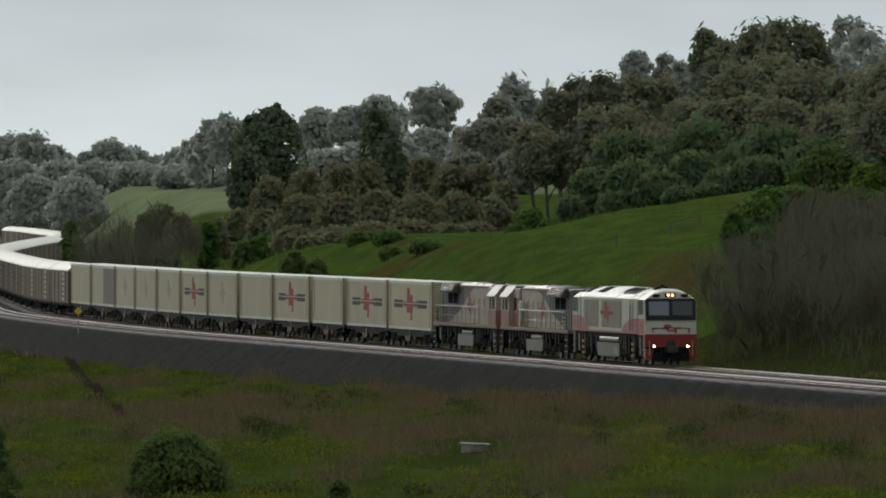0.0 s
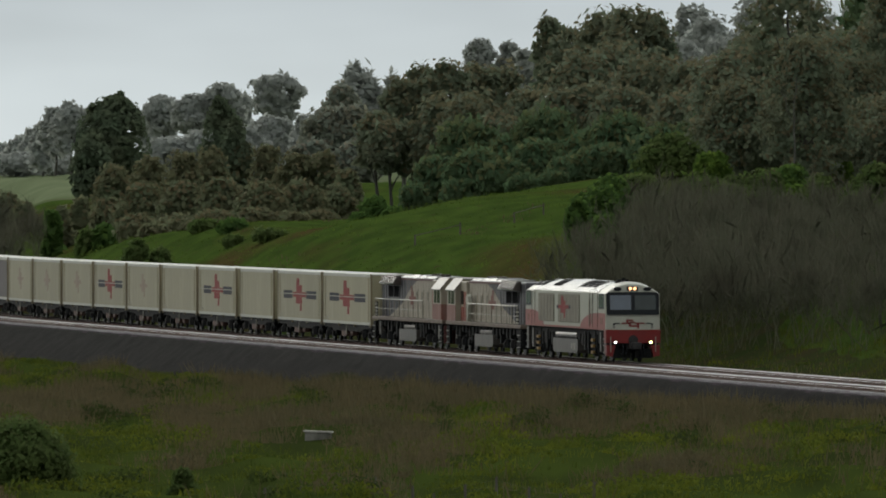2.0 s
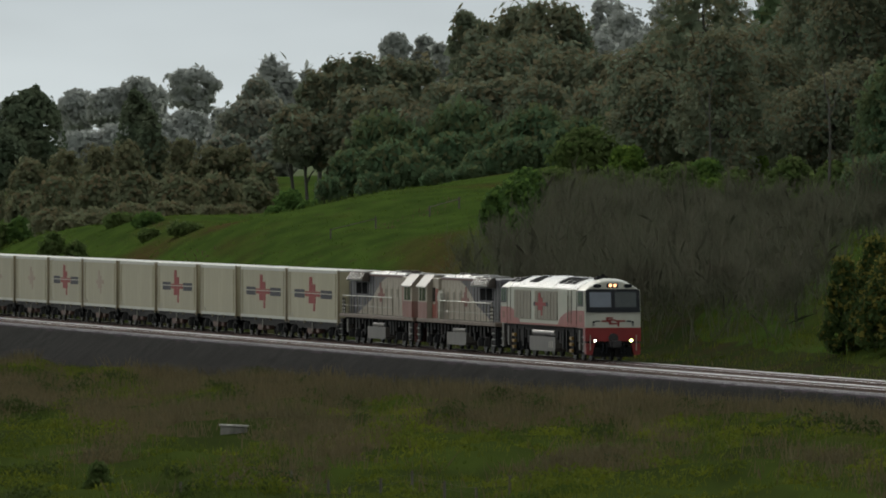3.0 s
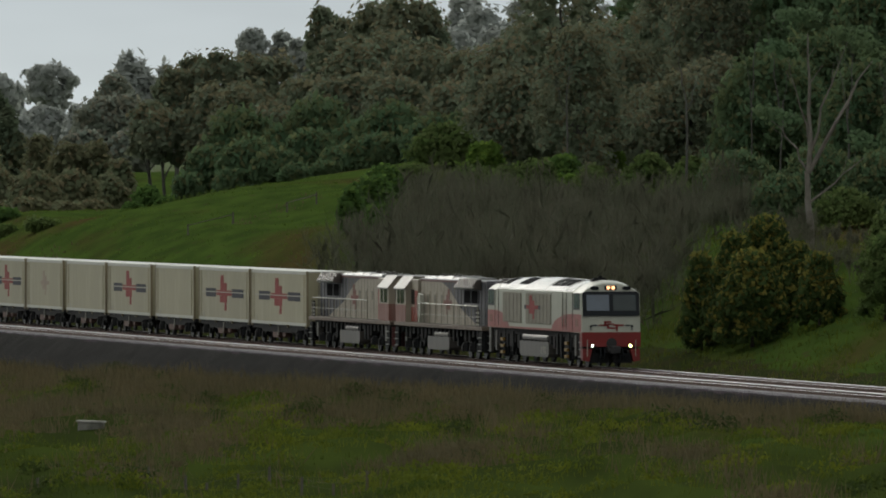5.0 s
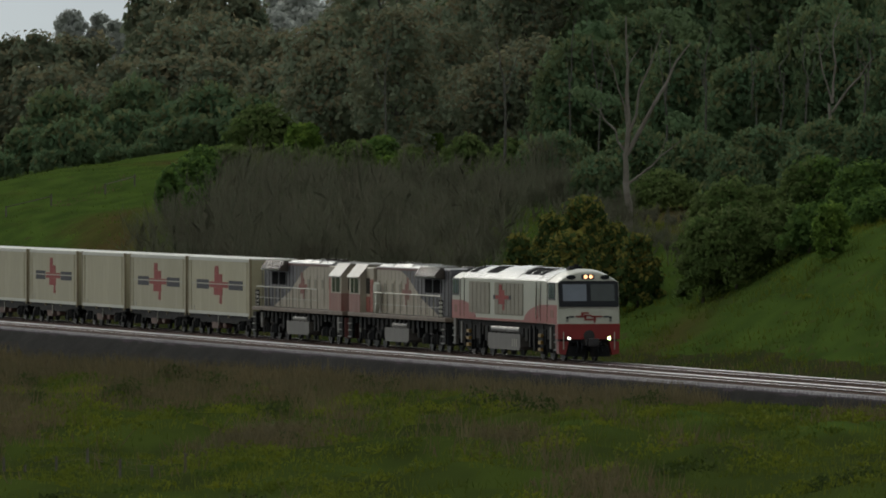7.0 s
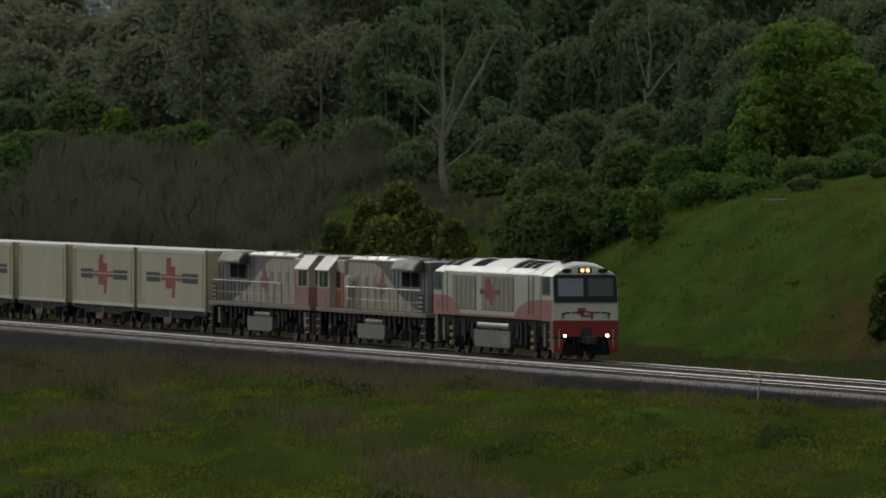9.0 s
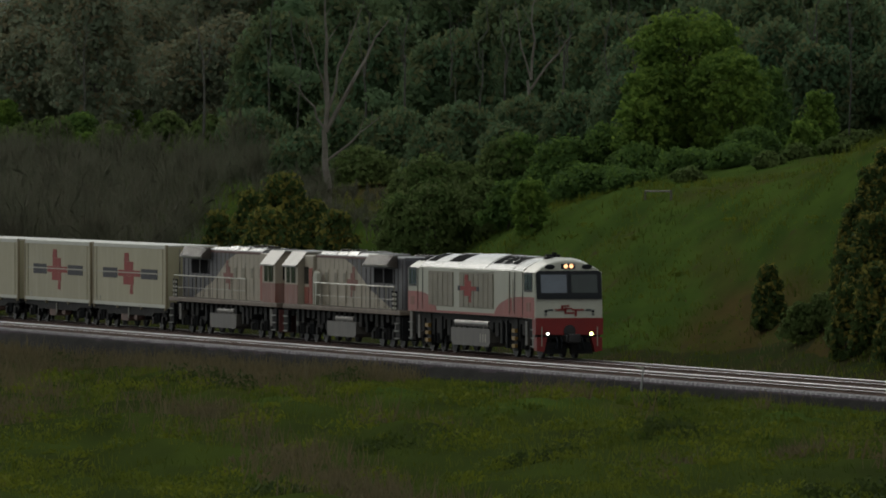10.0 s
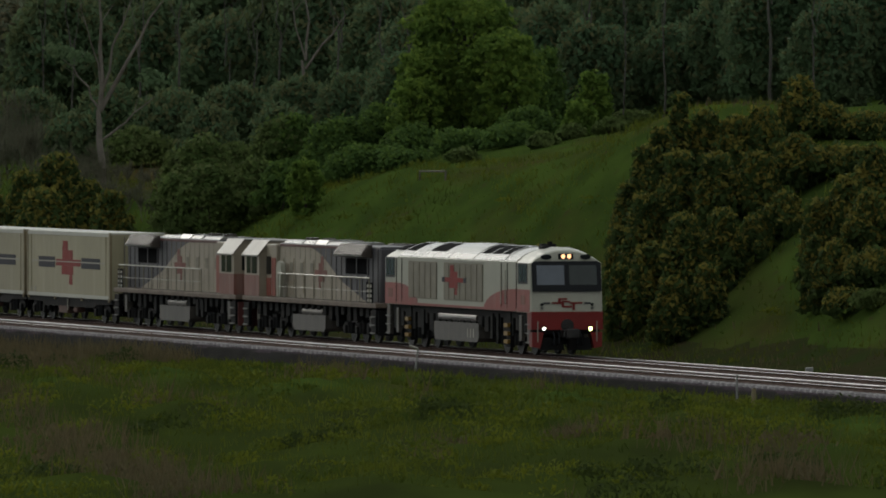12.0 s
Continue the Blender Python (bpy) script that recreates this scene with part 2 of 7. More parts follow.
def build_ground():
    ys = np.concatenate([[-300, -60], np.arange(0, 330, 22), np.arange(330, 720, 2.5), np.arange(720, 1100, 6), np.arange(1100, 2000, 20),
                         np.arange(2000, 4801, 350)])
    bs = np.concatenate([[-2500, -1200, -600, -350], np.arange(-240, -60, 15), np.arange(-60, -24, 3), np.arange(-24, 24, 0.9), np.arange(24, 110, 2.5),
                         [130, 170, 230, 320, 600, 1200, 2500]])
    verts = []
    for y in ys:
        xc = np.interp(y, LINE_Y, LINE_X)
        for b in bs:
            x = xc - b
            verts.append((x, y, ground_z(x, y)))
    nb = len(bs)
    faces = [(i * nb + j, (i + 1) * nb + j, (i + 1) * nb + j + 1, i * nb + j + 1) for i in range(len(ys) - 1) for j in range(nb - 1)]
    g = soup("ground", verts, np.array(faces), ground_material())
    g.data.polygons.foreach_set("use_smooth", [True] * len(g.data.polygons))
    return tagged(g, "rolling green paddock with dry grass patches", "ground", kind="structure")

build_ground()

def loft(name, section, a0, a1, step, material, jitter=0.0):
    """A strip along the line; section(y) gives (b, z) points from the hill side to the viewer's side."""
    verts, n = [], 0
    stations = np.arange(a0, a1, step)
    for a in stations:
        x, y, h = line_at(a)
        sec = section(y)
        n = len(sec)
        for b, z in sec:
            j = (0 if b < 5.6 and jitter > 0.1 else jitter) * noise.noise((x * 1.7, y * 1.2, b * 2.1))
            verts.append((x - (b + j) * math.cos(h), y - b * math.sin(h), z + j))
    faces = [(i * n + j, i * n + j + 1, (i + 1) * n + j + 1, (i + 1) * n + j) for i in range(len(stations) - 1) for j in range(n - 1)]
    return soup(name, verts, np.array(faces), material)

ballast_mat = mat("ballast", (0.044, 0.031, 0.040), 0.9, vary=0.5, scale=2.0, fine=0.5, bump=0.8, bump_scale=14, spec=0.06)
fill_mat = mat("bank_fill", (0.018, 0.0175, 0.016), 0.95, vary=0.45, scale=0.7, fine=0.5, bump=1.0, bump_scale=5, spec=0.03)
rail_mat = mat("rail_steel", (0.50, 0.48, 0.50), 0.34, metal=1.0, vary=0.2, scale=1.0)
sleeper_mat = mat("sleeper_concrete", (0.33, 0.31, 0.315), 0.6, vary=0.2, scale=4, objrand=0.15, island=0.15, spec=0.15)

def bed_section(y):
    return [(-4.4, -0.95), (-3.6, -0.62), (-2.3, -0.30), (-1.3, -0.25), (0, -0.25), (1.3, -0.25), (1.9, -0.30), (2.45, -0.25), (3.75, -0.25), (5.4, -0.27),
            (5.52, -0.36), (5.6, -0.6)]

def bank_section(y):
    d = bank_drop(y)
    foot = 6.05 + 1.6 * d
    return [(5.46, -0.29)] + [(5.54 + (foot - 5.54) * t, -0.36 - (d + 0.8) * t) for t in np.linspace(0, 1, 9)]

tagged(loft("ballast_bed", bed_section, -420, 470, 1.6, ballast_mat, 0.05), "crushed grey stone ballast under two railway tracks", "ballast", kind="structure")
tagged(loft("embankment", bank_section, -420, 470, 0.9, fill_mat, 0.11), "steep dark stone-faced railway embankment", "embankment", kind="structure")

def cutting_soil_shade():
    """Brown earth at the foot of the cutting, behind the line; also paints the shade under train and thicket."""
    verts, n = [], 15
    stations = np.arange(-330, 440, 1.5)
    for a in stations:
        x, y, h = line_at(a)
        # the dark strip is widened under the thicket to stand in for shade
        reach = 4.2 + 1.6 * sstep((y - 530) / 60) + 13.0 * sstep((y - 594) / 20) * sstep((655 - y) / 25) + 1.6 * noise.noise((a * 0.08, 2.0, 5.0)) + 0.8 * noise.noise((a * 0.5, 1.0, 5.0))
        for j in range(n):
            w = 4.1 + reach * j / (n - 1)
            px, py = x + w * math.cos(h), y + w * math.sin(h)
            verts.append((px, py, ground_z(px, py) + 0.05 + 0.06 * noise.noise((px * 2, py * 1.3, 1.0)) - (0.15 if j in (0, n - 1) else 0)))
    faces = [(i * n + j, i * n + j + 1, (i + 1) * n + j + 1, (i + 1) * n + j) for i in range(len(stations) - 1) for j in range(n - 1)]
    soil = mat("cutting_earth", (0.036, 0.032, 0.016), 0.95, vary=0.45, scale=0.35, fine=0.3, spec=0.0, colour2=(0.024, 0.036, 0.011))
    tagged(soup("cutting_earth", verts, np.array(faces), soil), "brown earth at the foot of the cutting, its dark strip also standing for shade", "earth bank", kind="structure")

cutting_soil_shade()

GAUGE = 0.7175 + 0.035
TRACKS = ((0.0, "train"), (3.75, "empty"))

rust_mat = mat("rail_rust", (0.10, 0.062, 0.050), 0.8, vary=0.4, scale=2.0, spec=0.1)

def rail(b, a0, a1, outer):
    """One rail; outer is +1 where its outer side faces the viewer. The outer face stays rusty, the gauge face is worn bright."""
    web = [(-0.075, -0.172), (-0.03, -0.150), (-0.012, -0.12), (-0.012, -0.05), (0.012, -0.05), (0.012, -0.12), (0.03, -0.15), (0.075, -0.172), (-0.075, -0.172)]
    crown = [(-0.012, -0.05), (-0.036, -0.040), (-0.036, -0.008), (-0.026, 0), (0.026, 0), (0.036, -0.008)]
    side = [(0.036, -0.008), (0.036, -0.040), (0.012, -0.05)]
    r = loft("rail", lambda y: [(b + p, z) for p, z in web], a0, a1, 5.0, rust_mat)
    for nm, sec, m2, lab in (("rail_head", crown, rail_mat, "polished steel running surface"), ("rail_cheek", side, rust_mat, "rusty outer face of the rail head")):
        pts = [(b + outer * p, z) for p, z in sec]
        h = loft(nm, lambda y, q=pts[::outer]: q, a0, a1, 5.0, m2)
        h.parent = r
        tagged(h, lab)
    return r

# ---- the train: forward is +y, the side facing the viewer is +x, rail head at z = 0 ----
white_p = mat("loco_white", (0.357, 0.353, 0.289), 0.38, vary=0.12, scale=0.8, fine=0.06, stain=0.35, stain_colour=(0.30, 0.27, 0.22), coat=0.2)
roof_p = mat("loco_roof_white", (0.23, 0.227, 0.21), 0.24, vary=0.2, scale=0.9, stain=0.3, stain_colour=(0.2, 0.19, 0.17), coat=0.3)
cab_roof_p = mat("cab_roof_pale", (0.22, 0.21, 0.19), 0.42, vary=0.25, scale=1.2, stain=0.4, stain_colour=(0.16, 0.14, 0.12))
# side red is coloured pinker for the sky reflected in the wet paint
red_p = mat("side_red_sheen", (0.245, 0.036, 0.030), 0.42, vary=0.2, scale=1.0, fine=0.1, stain=0.25, stain_colour=(0.3, 0.2, 0.17), coat=0.15)
faded_red = mat("faded_red", (0.185, 0.068, 0.050), 0.6, vary=0.2, scale=1.0, stain=0.35, stain_colour=(0.30, 0.26, 0.23))
grey_p = mat("hood_grey", (0.044, 0.041, 0.051), 0.5, vary=0.25, scale=1.0, stain=0.35, stain_colour=(0.10, 0.085, 0.08))
pale_p = mat("hood_pale", (0.300, 0.255, 0.190), 0.5, vary=0.2, scale=1.0, stain=0.5, stain_colour=(0.22, 0.19, 0.16))
grille_p = mat("grille_beige", (0.190, 0.171, 0.126), 0.65, vary=0.25, scale=2.0, stain=0.3, stain_colour=(0.2, 0.17, 0.13))
black_p = mat("black_paint", (0.008, 0.010, 0.013), 0.4, vary=0.3, scale=2.0, spec=0.2)
dull_red = mat("dull_red", (0.095, 0.022, 0.018), 0.6, vary=0.3, scale=1.5, stain=0.5, stain_colour=(0.04, 0.03, 0.027))
# same red paint on the front, coloured deeper without that reflection
front_red = mat("front_red", (0.175, 0.007, 0.006), 0.4, vary=0.2, scale=1.0, fine=0.1, stain=0.25, stain_colour=(0.12, 0.03, 0.03))
under_p = mat("underframe", (0.010, 0.0105, 0.011), 0.75, vary=0.5, scale=3.0, fine=0.3, stain=0.4, stain_colour=(0.034, 0.028, 0.024), spec=0.12)
steel_p = mat("wheel_steel", (0.045, 0.043, 0.043), 0.5, metal=0.7, vary=0.4, scale=4.0)
tank_p = mat("tank_grey", (0.064, 0.057, 0.048), 0.45, vary=0.25, scale=1.5, stain=0.45, stain_colour=(0.14, 0.12, 0.10))
alu_p = mat("aluminium", (0.19, 0.185, 0.175), 0.35, metal=0.8, vary=0.2, scale=2.0)
yellow_p = mat("yellow_paint", (0.200, 0.112, 0.008), 0.5, vary=0.2, scale=4.0)
deck_p = mat("walkway_brown", (0.150, 0.112, 0.084), 0.7, vary=0.3, scale=1.5, stain=0.4, stain_colour=(0.05, 0.04, 0.035))
brown_roof = mat("sooty_roof", (0.060, 0.048, 0.040), 0.27, vary=0.4, scale=1.5, stain=0.6, stain_colour=(0.05, 0.04, 0.035))
door_red = mat("door_rust_red", (0.235, 0.045, 0.026), 0.6, vary=0.3, scale=2.0)
glass_p = mat("window_glass", (0.016, 0.026, 0.024), 0.06, vary=0.3, scale=1.2, spec=0.45)
# sky reflection is put into this pane colour; no blind is modelled
sky_tint_glass = mat("sky_tint_glass", (0.075, 0.095, 0.125), 0.07, vary=0.25, scale=1.0, spec=0.7)
dark_gap = mat("dark_opening", (0.006, 0.006, 0.007), 0.9, spec=0.03)
side_glass = mat("side_glass", (0.010, 0.012, 0.012), 0.12, vary=0.1, spec=0.15)
cream_p = mat("container_cream", (0.275, 0.247, 0.153), 0.5, vary=0.1, scale=0.35, fine=0.04, stain=0.3, stain_colour=(0.46, 0.40, 0.30), objrand=0.07)
cream_roof = mat("container_roof", (0.42, 0.41, 0.36), 0.4, vary=0.15, scale=0.5, stain=0.3, stain_colour=(0.4, 0.37, 0.3))
post_p = mat("container_post", (0.205, 0.167, 0.094), 0.6, vary=0.3, scale=1.5, stain=0.5, stain_colour=(0.15, 0.1, 0.05))
cross_red = mat("faded_cross_red", (0.215, 0.022, 0.020), 0.6, vary=0.2, scale=2.0, spec=0.2, stain=0.3, stain_colour=(0.26, 0.09, 0.07))
worn_red = mat("worn_cross_red", (0.20, 0.075, 0.062), 0.6, vary=0.3, scale=2.0, spec=0.2, stain=0.5, stain_colour=(0.20, 0.16, 0.13))
ghost_red = mat("washed_cross_red", (0.251, 0.182, 0.130), 0.55, vary=0.15, scale=2.0)
bar_blue = mat("slate_stripe", (0.024, 0.025, 0.036), 0.6, vary=0.3, scale=2.0, spec=0.2)
pale_line = mat("pale_stripe", (0.319, 0.304, 0.253), 0.5)
curtain_p = mat("grey_curtain", (0.099, 0.087, 0.083), 0.7, vary=0.15, scale=0.6)
brown_van = mat("van_brown", (0.106, 0.072, 0.047), 0.65, vary=0.3, scale=0.8, stain=0.5, stain_colour=(0.09, 0.07, 0.06))
wagon_rust = mat("wagon_red_oxide", (0.099, 0.049, 0.036), 0.75, vary=0.35, scale=1.5, stain=0.5, stain_colour=(0.06, 0.05, 0.045))
green_p = mat("plate_green", (0.038, 0.190, 0.087), 0.5)
head_glow = glow("headlight_glow", (1.0, 0.98, 0.80), 5.0)
lime_glow = glow("headlight_greenish_glow", (0.90, 1.0, 0.34), 7.0)
amber_glow = glow("toplight_glow", (1.0, 0.50, 0.24), 2.4)

def arch(half, z_eave, z_top, n=10, power=2.2):
    """Roof outline from one eave to the other."""
    out = []
    for i in range(n + 1):
        t = -1 + 2 * i / n
        out.append((half * t, z_eave + (z_top - z_eave) * (1 - abs(t) ** power)))
    return out

def wheelset(parent, y, r=0.5):
    bm = bmesh.new()
    for s in (-1, 1):
        x = s * 0.72
        tube(bm, (x - 0.065, 0, 0), (x + 0.065, 0, 0), r, n=18)
        tube(bm, (x + s * 0.066, 0, 0), (x + s * 0.16, 0, 0), 0.14, n=8)
        for k in range(3):
            a = k * math.tau / 3
            box(bm, x + s * 0.066 - 0.012, x + s * 0.066 + 0.012, 0.28 * math.cos(a) - 0.06, 0.28 * math.cos(a) + 0.06,
                0.28 * math.sin(a) - 0.06, 0.28 * math.sin(a) + 0.06)
    tube(bm, (-0.7, 0, 0), (0.7, 0, 0), 0.09, n=8)
    w = part("wheelset", bm, steel_p, parent, "worn steel wheels on an axle")
    w.location = (0, y, r)
    w["radius"] = r
    return w

def bogie(parent, y, axles, pitch, r=0.5, name="bogie"):
    half = (axles - 1) * pitch / 2
    bm = bmesh.new()
    for s in (-1, 1):
        prism(bm, [(y - half - 0.55, 0.62), (y - half - 0.3, 0.82), (y - 0.5, 0.80), (y + 0.5, 0.80), (y + half + 0.3, 0.82), (y + half + 0.55, 0.62),
                   (y + half + 0.45, 0.45), (y + half - 0.4, 0.52), (y, 0.42), (y - half + 0.4, 0.52), (y - half - 0.45, 0.45)], s * 0.98, s * 1.10, "x")
        for k in range(axles):
            yy = y - half + k * pitch
            box(bm, s * 0.98, s * 1.22, yy - 0.17, yy + 0.17, r - 0.16, r + 0.18, 0.03)
            if k < axles - 1:
                ym = yy + pitch / 2
                tube(bm, (s * 1.16, ym - 0.22, 0.36), (s * 1.16, ym - 0.22, 0.82), 0.10, n=8)
                tube(bm, (s * 1.16, ym + 0.22, 0.36), (s * 1.16, ym + 0.22, 0.82), 0.10, n=8)
    box(bm, -1.0, 1.0, y - 0.35, y + 0.35, 0.55, 0.95)
    b = part(name, bm, under_p, parent)
    for k in range(axles):
        wheelset(parent, y - half + k * pitch, r)
    return b

def handrail(parent, pts, posts, r=0.022, material=None, lower=0.0):
    """A rail through pts with uprights at posts (x, y, z0, z1)."""
    bm = bmesh.new()
    for p, q in zip(pts, pts[1:]):
        tube(bm, p, q, r, n=6)
        if lower:
            tube(bm, (p[0], p[1], p[2] - lower), (q[0], q[1], q[2] - lower), r * 0.5, n=6)
    part("handrail", bm, material or white_p, parent, "white handrail")
    for x, y, z0, z1 in posts:
        bm = bmesh.new()
        tube(bm, (x, y, z0), (x, y, z1), r * 0.8, n=6)
        part("post", bm, material or grille_p, parent)

def cross_mark(parent, x, y, z, ky, kz, red, bars, s=1):
    """The stepped red cross with its stripe, on a side wall at x; pieces stand a few millimetres proud. ky, kz: scale along and up."""
    bm = bmesh.new()
    def slab(bm, y0, y1, z0, z1, t=0.012):
        box(bm, min(x, x + s * t), max(x, x + s * t), y + y0 * ky, y + y1 * ky, z + z0 * kz, z + z1 * kz)
    def wedge(bm, pts):
        prism(bm, [(y + p * ky, z + q * kz) for p, q in pts], x, x + s * 0.012, "x")
    slab(bm, -2.2, 2.25, -0.15, 0.15)
    slab(bm, -1.0, 0.83, 0.154, 0.56)
    slab(bm, -1.15, 0.9, -0.54, -0.154)
    wedge(bm, [(-1.05, 0.565), (-0.02, 0.565), (-0.08, 0.98), (-0.9, 0.98)])
    wedge(bm, [(0.25, -0.545), (0.72, -0.545), (0.78, -0.98), (0.15, -0.98)])
    em = part("cross_emblem", bm, red, parent, "stepped red cross painted on the side")
    if bars:
        for y0, y1 in ((-5.35, -2.4), (2.4, 5.7)):
            bm = bmesh.new(); slab(bm, y0, y1, -0.24, 0.01); slab(bm, y0, y1, 0.07, 0.24)
            part("stripe", bm, bar_blue, parent, "dark slate stripe beside the cross")
        bm = bmesh.new(); slab(bm, -6.6, 6.6, 0.015, 0.065, 0.014)
        part("pale_line", bm, pale_line, parent)
    return em

def lead_locomotive():
    e = new("diesel_locomotive")
    tagged(e, "white and red streamlined diesel locomotive with lit headlights on the track", "locomotive", "locomotives of the train")
    Lh = 10.35
    W = 1.46
    # body shell
    bm = bmesh.new()
    prism(bm, [(-W, 1.70), (W, 1.70), (W, 3.62)] + arch(W, 3.62, 4.16)[::-1][1:-1] + [(-W, 3.62)], -8.35, 8.3)
    part("body", bm, white_p, e, "white painted body side and frame")
    # roof skin, a little proud of the body
    bm = bmesh.new()
    for y0, y1, lift in ((-8.2, -5.2, .02), (-5.1, -1.2, .06), (-1.1, 2.2, .09), (2.3, 6.5, .05), (6.6, 8.2, .02)):
        top = arch(W - 0.03, 3.66, 4.18 + lift, 12)
        prism(bm, top + [(p[0], p[1] - 0.05) for p in top[::-1]], y0, y1)
    part("roof", bm, roof_p, e, "glossy white curved roof panels", smooth=False)
    # rear end and cab, closed by a sloped front
    bm = bmesh.new()
    prism(bm, [(-W, 1.70), (W, 1.70), (W, 3.56)] + arch(W, 3.56, 4.10)[::-1][1:-1] + [(-W, 3.56)], -Lh + 0.35, -8.42)
    part("rear_end", bm, white_p, e)
    bm = bmesh.new()
    sec = [(-W, 1.68), (W, 1.68), (W, 3.60)] + arch(W, 3.60, 4.22, 10, 2.3)[::-1][1:-1] + [(-W, 3.60)]
    n = len(sec)
    rows = []
    for y, top, lean in ((8.37, 0, 0), (9.75, 0, 0), (10.2, 0.10, 0.0), (10.28, 0.16, 0.02)):
        ring = []
        for x, z in sec:
            yy = y - (max(0, z - 2.5) * 0.13 if y > 9.5 else 0)
            ring.append(bm.verts.new((x * (1 - lean), yy, z - (top if z > 3.65 else 0) * (z - 3.6) / 0.6)))
        rows.append(ring)
    for r0, r1 in zip(rows, rows[1:]):
        for i in range(n):
            bm.faces.new((r0[i], r1[i], r1[(i + 1) % n], r0[(i + 1) % n]))
    bm.faces.new(rows[0]); bm.faces.new(rows[-1][::-1])
    bmesh.ops.recalc_face_normals(bm, faces=bm.faces[:])
    part("cab", bm, white_p, e)
    def face(name, pts, y_base, material, proud=0.0, label="", thick=0.03):
        """A plate on the front face, given as (x, z); it follows the face's lean."""
        bm = bmesh.new()
        def yy(z):
            return y_base - max(0, z - 2.5) * 0.13
        a = [bm.verts.new((x, yy(z) + proud, z)) for x, z in pts]
        b = [bm.verts.new((x, yy(z) - thick, z)) for x, z in pts]
        k = len(pts)
        bm.faces.new(a); bm.faces.new(b[::-1])
        for i in range(k):
            bm.faces.new((a[i], b[i], b[(i + 1) % k], a[(i + 1) % k]))
        bmesh.ops.recalc_face_normals(bm, faces=bm.faces[:])
        return part(name, bm, material, e, label)
    F = 10.29
    scr = face("windscreen_surround", [(-1.40, 2.50), (1.40, 2.50), (1.41, 3.60), (1.28, 3.68), (-1.28, 3.68), (-1.41, 3.60)], F, black_p, 0.015, "black windscreen band")
    for x0, x1 in ((-1.22, -0.1), (0.1, 1.22)):
        pane = (sky_tint_glass, "bluish windscreen pane with the sky's reflection in its colour") if x0 > 0 else (glass_p, "dark glass windscreen pane")
        g = face("windscreen_pane", [(x0, 2.76), (x1, 2.76), (x1, 3.52), (x0, 3.52)], F, pane[0], 0.03, pane[1])
        bm = bmesh.new(); tube(bm, (x0 + 0.4, F - 0.02, 2.7), (x0 + 0.75, F - 0.07, 3.2), 0.012, n=5)
        part("wiper", bm, black_p, e)
    face("red_band", [(-1.45, 1.02), (1.45, 1.02), (1.46, 1.72), (-1.46, 1.72)], F, front_red, 0.012, "red front below the white band", 0.5)
    # emblem in plain shapes
    for x0, x1, z0, z1 in ((-0.62, -0.12, 2.02, 2.09), (-0.36, 0.0, 2.18, 2.25), (-0.36, -0.26, 2.02, 2.2), (-0.16, 0.12, 2.08, 2.14), (-0.22, -0.12, 1.92, 2.14),
                           (-0.2, 0.2, 1.88, 1.95), (0.1, 0.62, 2.02, 2.09), (0.22, 0.32, 1.78, 2.04)):
        part("emblem_stroke", boxm(-x1, -x0, F - 0.01, F + 0.012, z0, z1), front_red, e, "stroke of an angular red emblem")
    for x0, x1 in ((-0.95, -0.7), (0.7, 0.95)):
        part("emblem_bar", boxm(x0, x1, F - 0.01, F + 0.01, 2.02, 2.08), bar_blue, e)
    # lamps
    lampbox = part("lamp_housing", boxm(-0.30, 0.30, F - 0.25, F - 0.135, 3.76, 3.97, 0.02), black_p, e)
    for x in (-0.12, 0.12):
        bm = bmesh.new(); tube(bm, (x, F - 0.2, 3.865), (x, F - 0.125, 3.865), 0.085, n=14)
        part("top_light", bm, amber_glow, e, "amber top headlight, lit")
    for x in (-0.80, 0.80):
        bm = bmesh.new(); tube(bm, (x, F - 0.25, 3.84), (x, F - 0.15, 3.84), 0.14, n=12)
        bmesh.ops.scale(bm, vec=(1.6, 1, 0.75), space=Matrix.Translation((-x, 0, -3.84)), verts=bm.verts[:])
        part("number_box", bm, black_p, e)
    for x in (-1.02, 1.02):
        for z, m2 in ((1.86, alu_p), (2.0, black_p)):
            bm = bmesh.new(); tube(bm, (x, F - 0.02, z), (x, F + 0.03, z), 0.06, n=10)
            part("marker_light", bm, m2, e)
    for x in (-0.94, 0.94):
        bm = bmesh.new(); tube(bm, (x, F - 0.1, 1.06), (x, F + 0.03, 1.06), 0.12, n=14)
        rim = part("headlight", bm, black_p, e)
        bm = bmesh.new(); tube(bm, (x, F, 1.06), (x, F + 0.045, 1.06), 0.062 if x > 0 else 0.075, n=14)
        part("lens", bm, head_glow if x > 0 else lime_glow, rim, "lit headlight")
    # bufferbeam, coupler, pilot
    part("buffer_beam", boxm(-1.35, 1.35, 9.7, 10.2, 0.85, 1.66, 0.04), under_p, e)
    bm = bmesh.new(); box(bm, -0.28, 0.28, 10.1, 10.75, 0.72, 1.02, 0.05); box(bm, -0.34, 0.18, 10.55, 10.9, 0.68, 1.06, 0.05)
    tube(bm, (0, 10.3, 1.18), (0, 10.34, 1.18), 0.26, n=14)
    part("coupler", bm, steel_p, e)
    for s in (-1, 1):
        bm = bmesh.new()
        prism(bm, [(s * 1.42, 0.92), (s * 0.95, 0.92), (s * 1.1, 0.30), (s * 1.42, 0.36)], 9.9, 10.3)
        part("pilot", bm, front_red, e, "red pilot plate")
        bm = bmesh.new(); prism(bm, [(s * 0.95, 0.72), (s * 0.1, 0.66), (s * 0.1, 0.22), (s * 1.05, 0.22)], 9.95, 10.2)
        part("obstacle_deflector", bm, under_p, e)
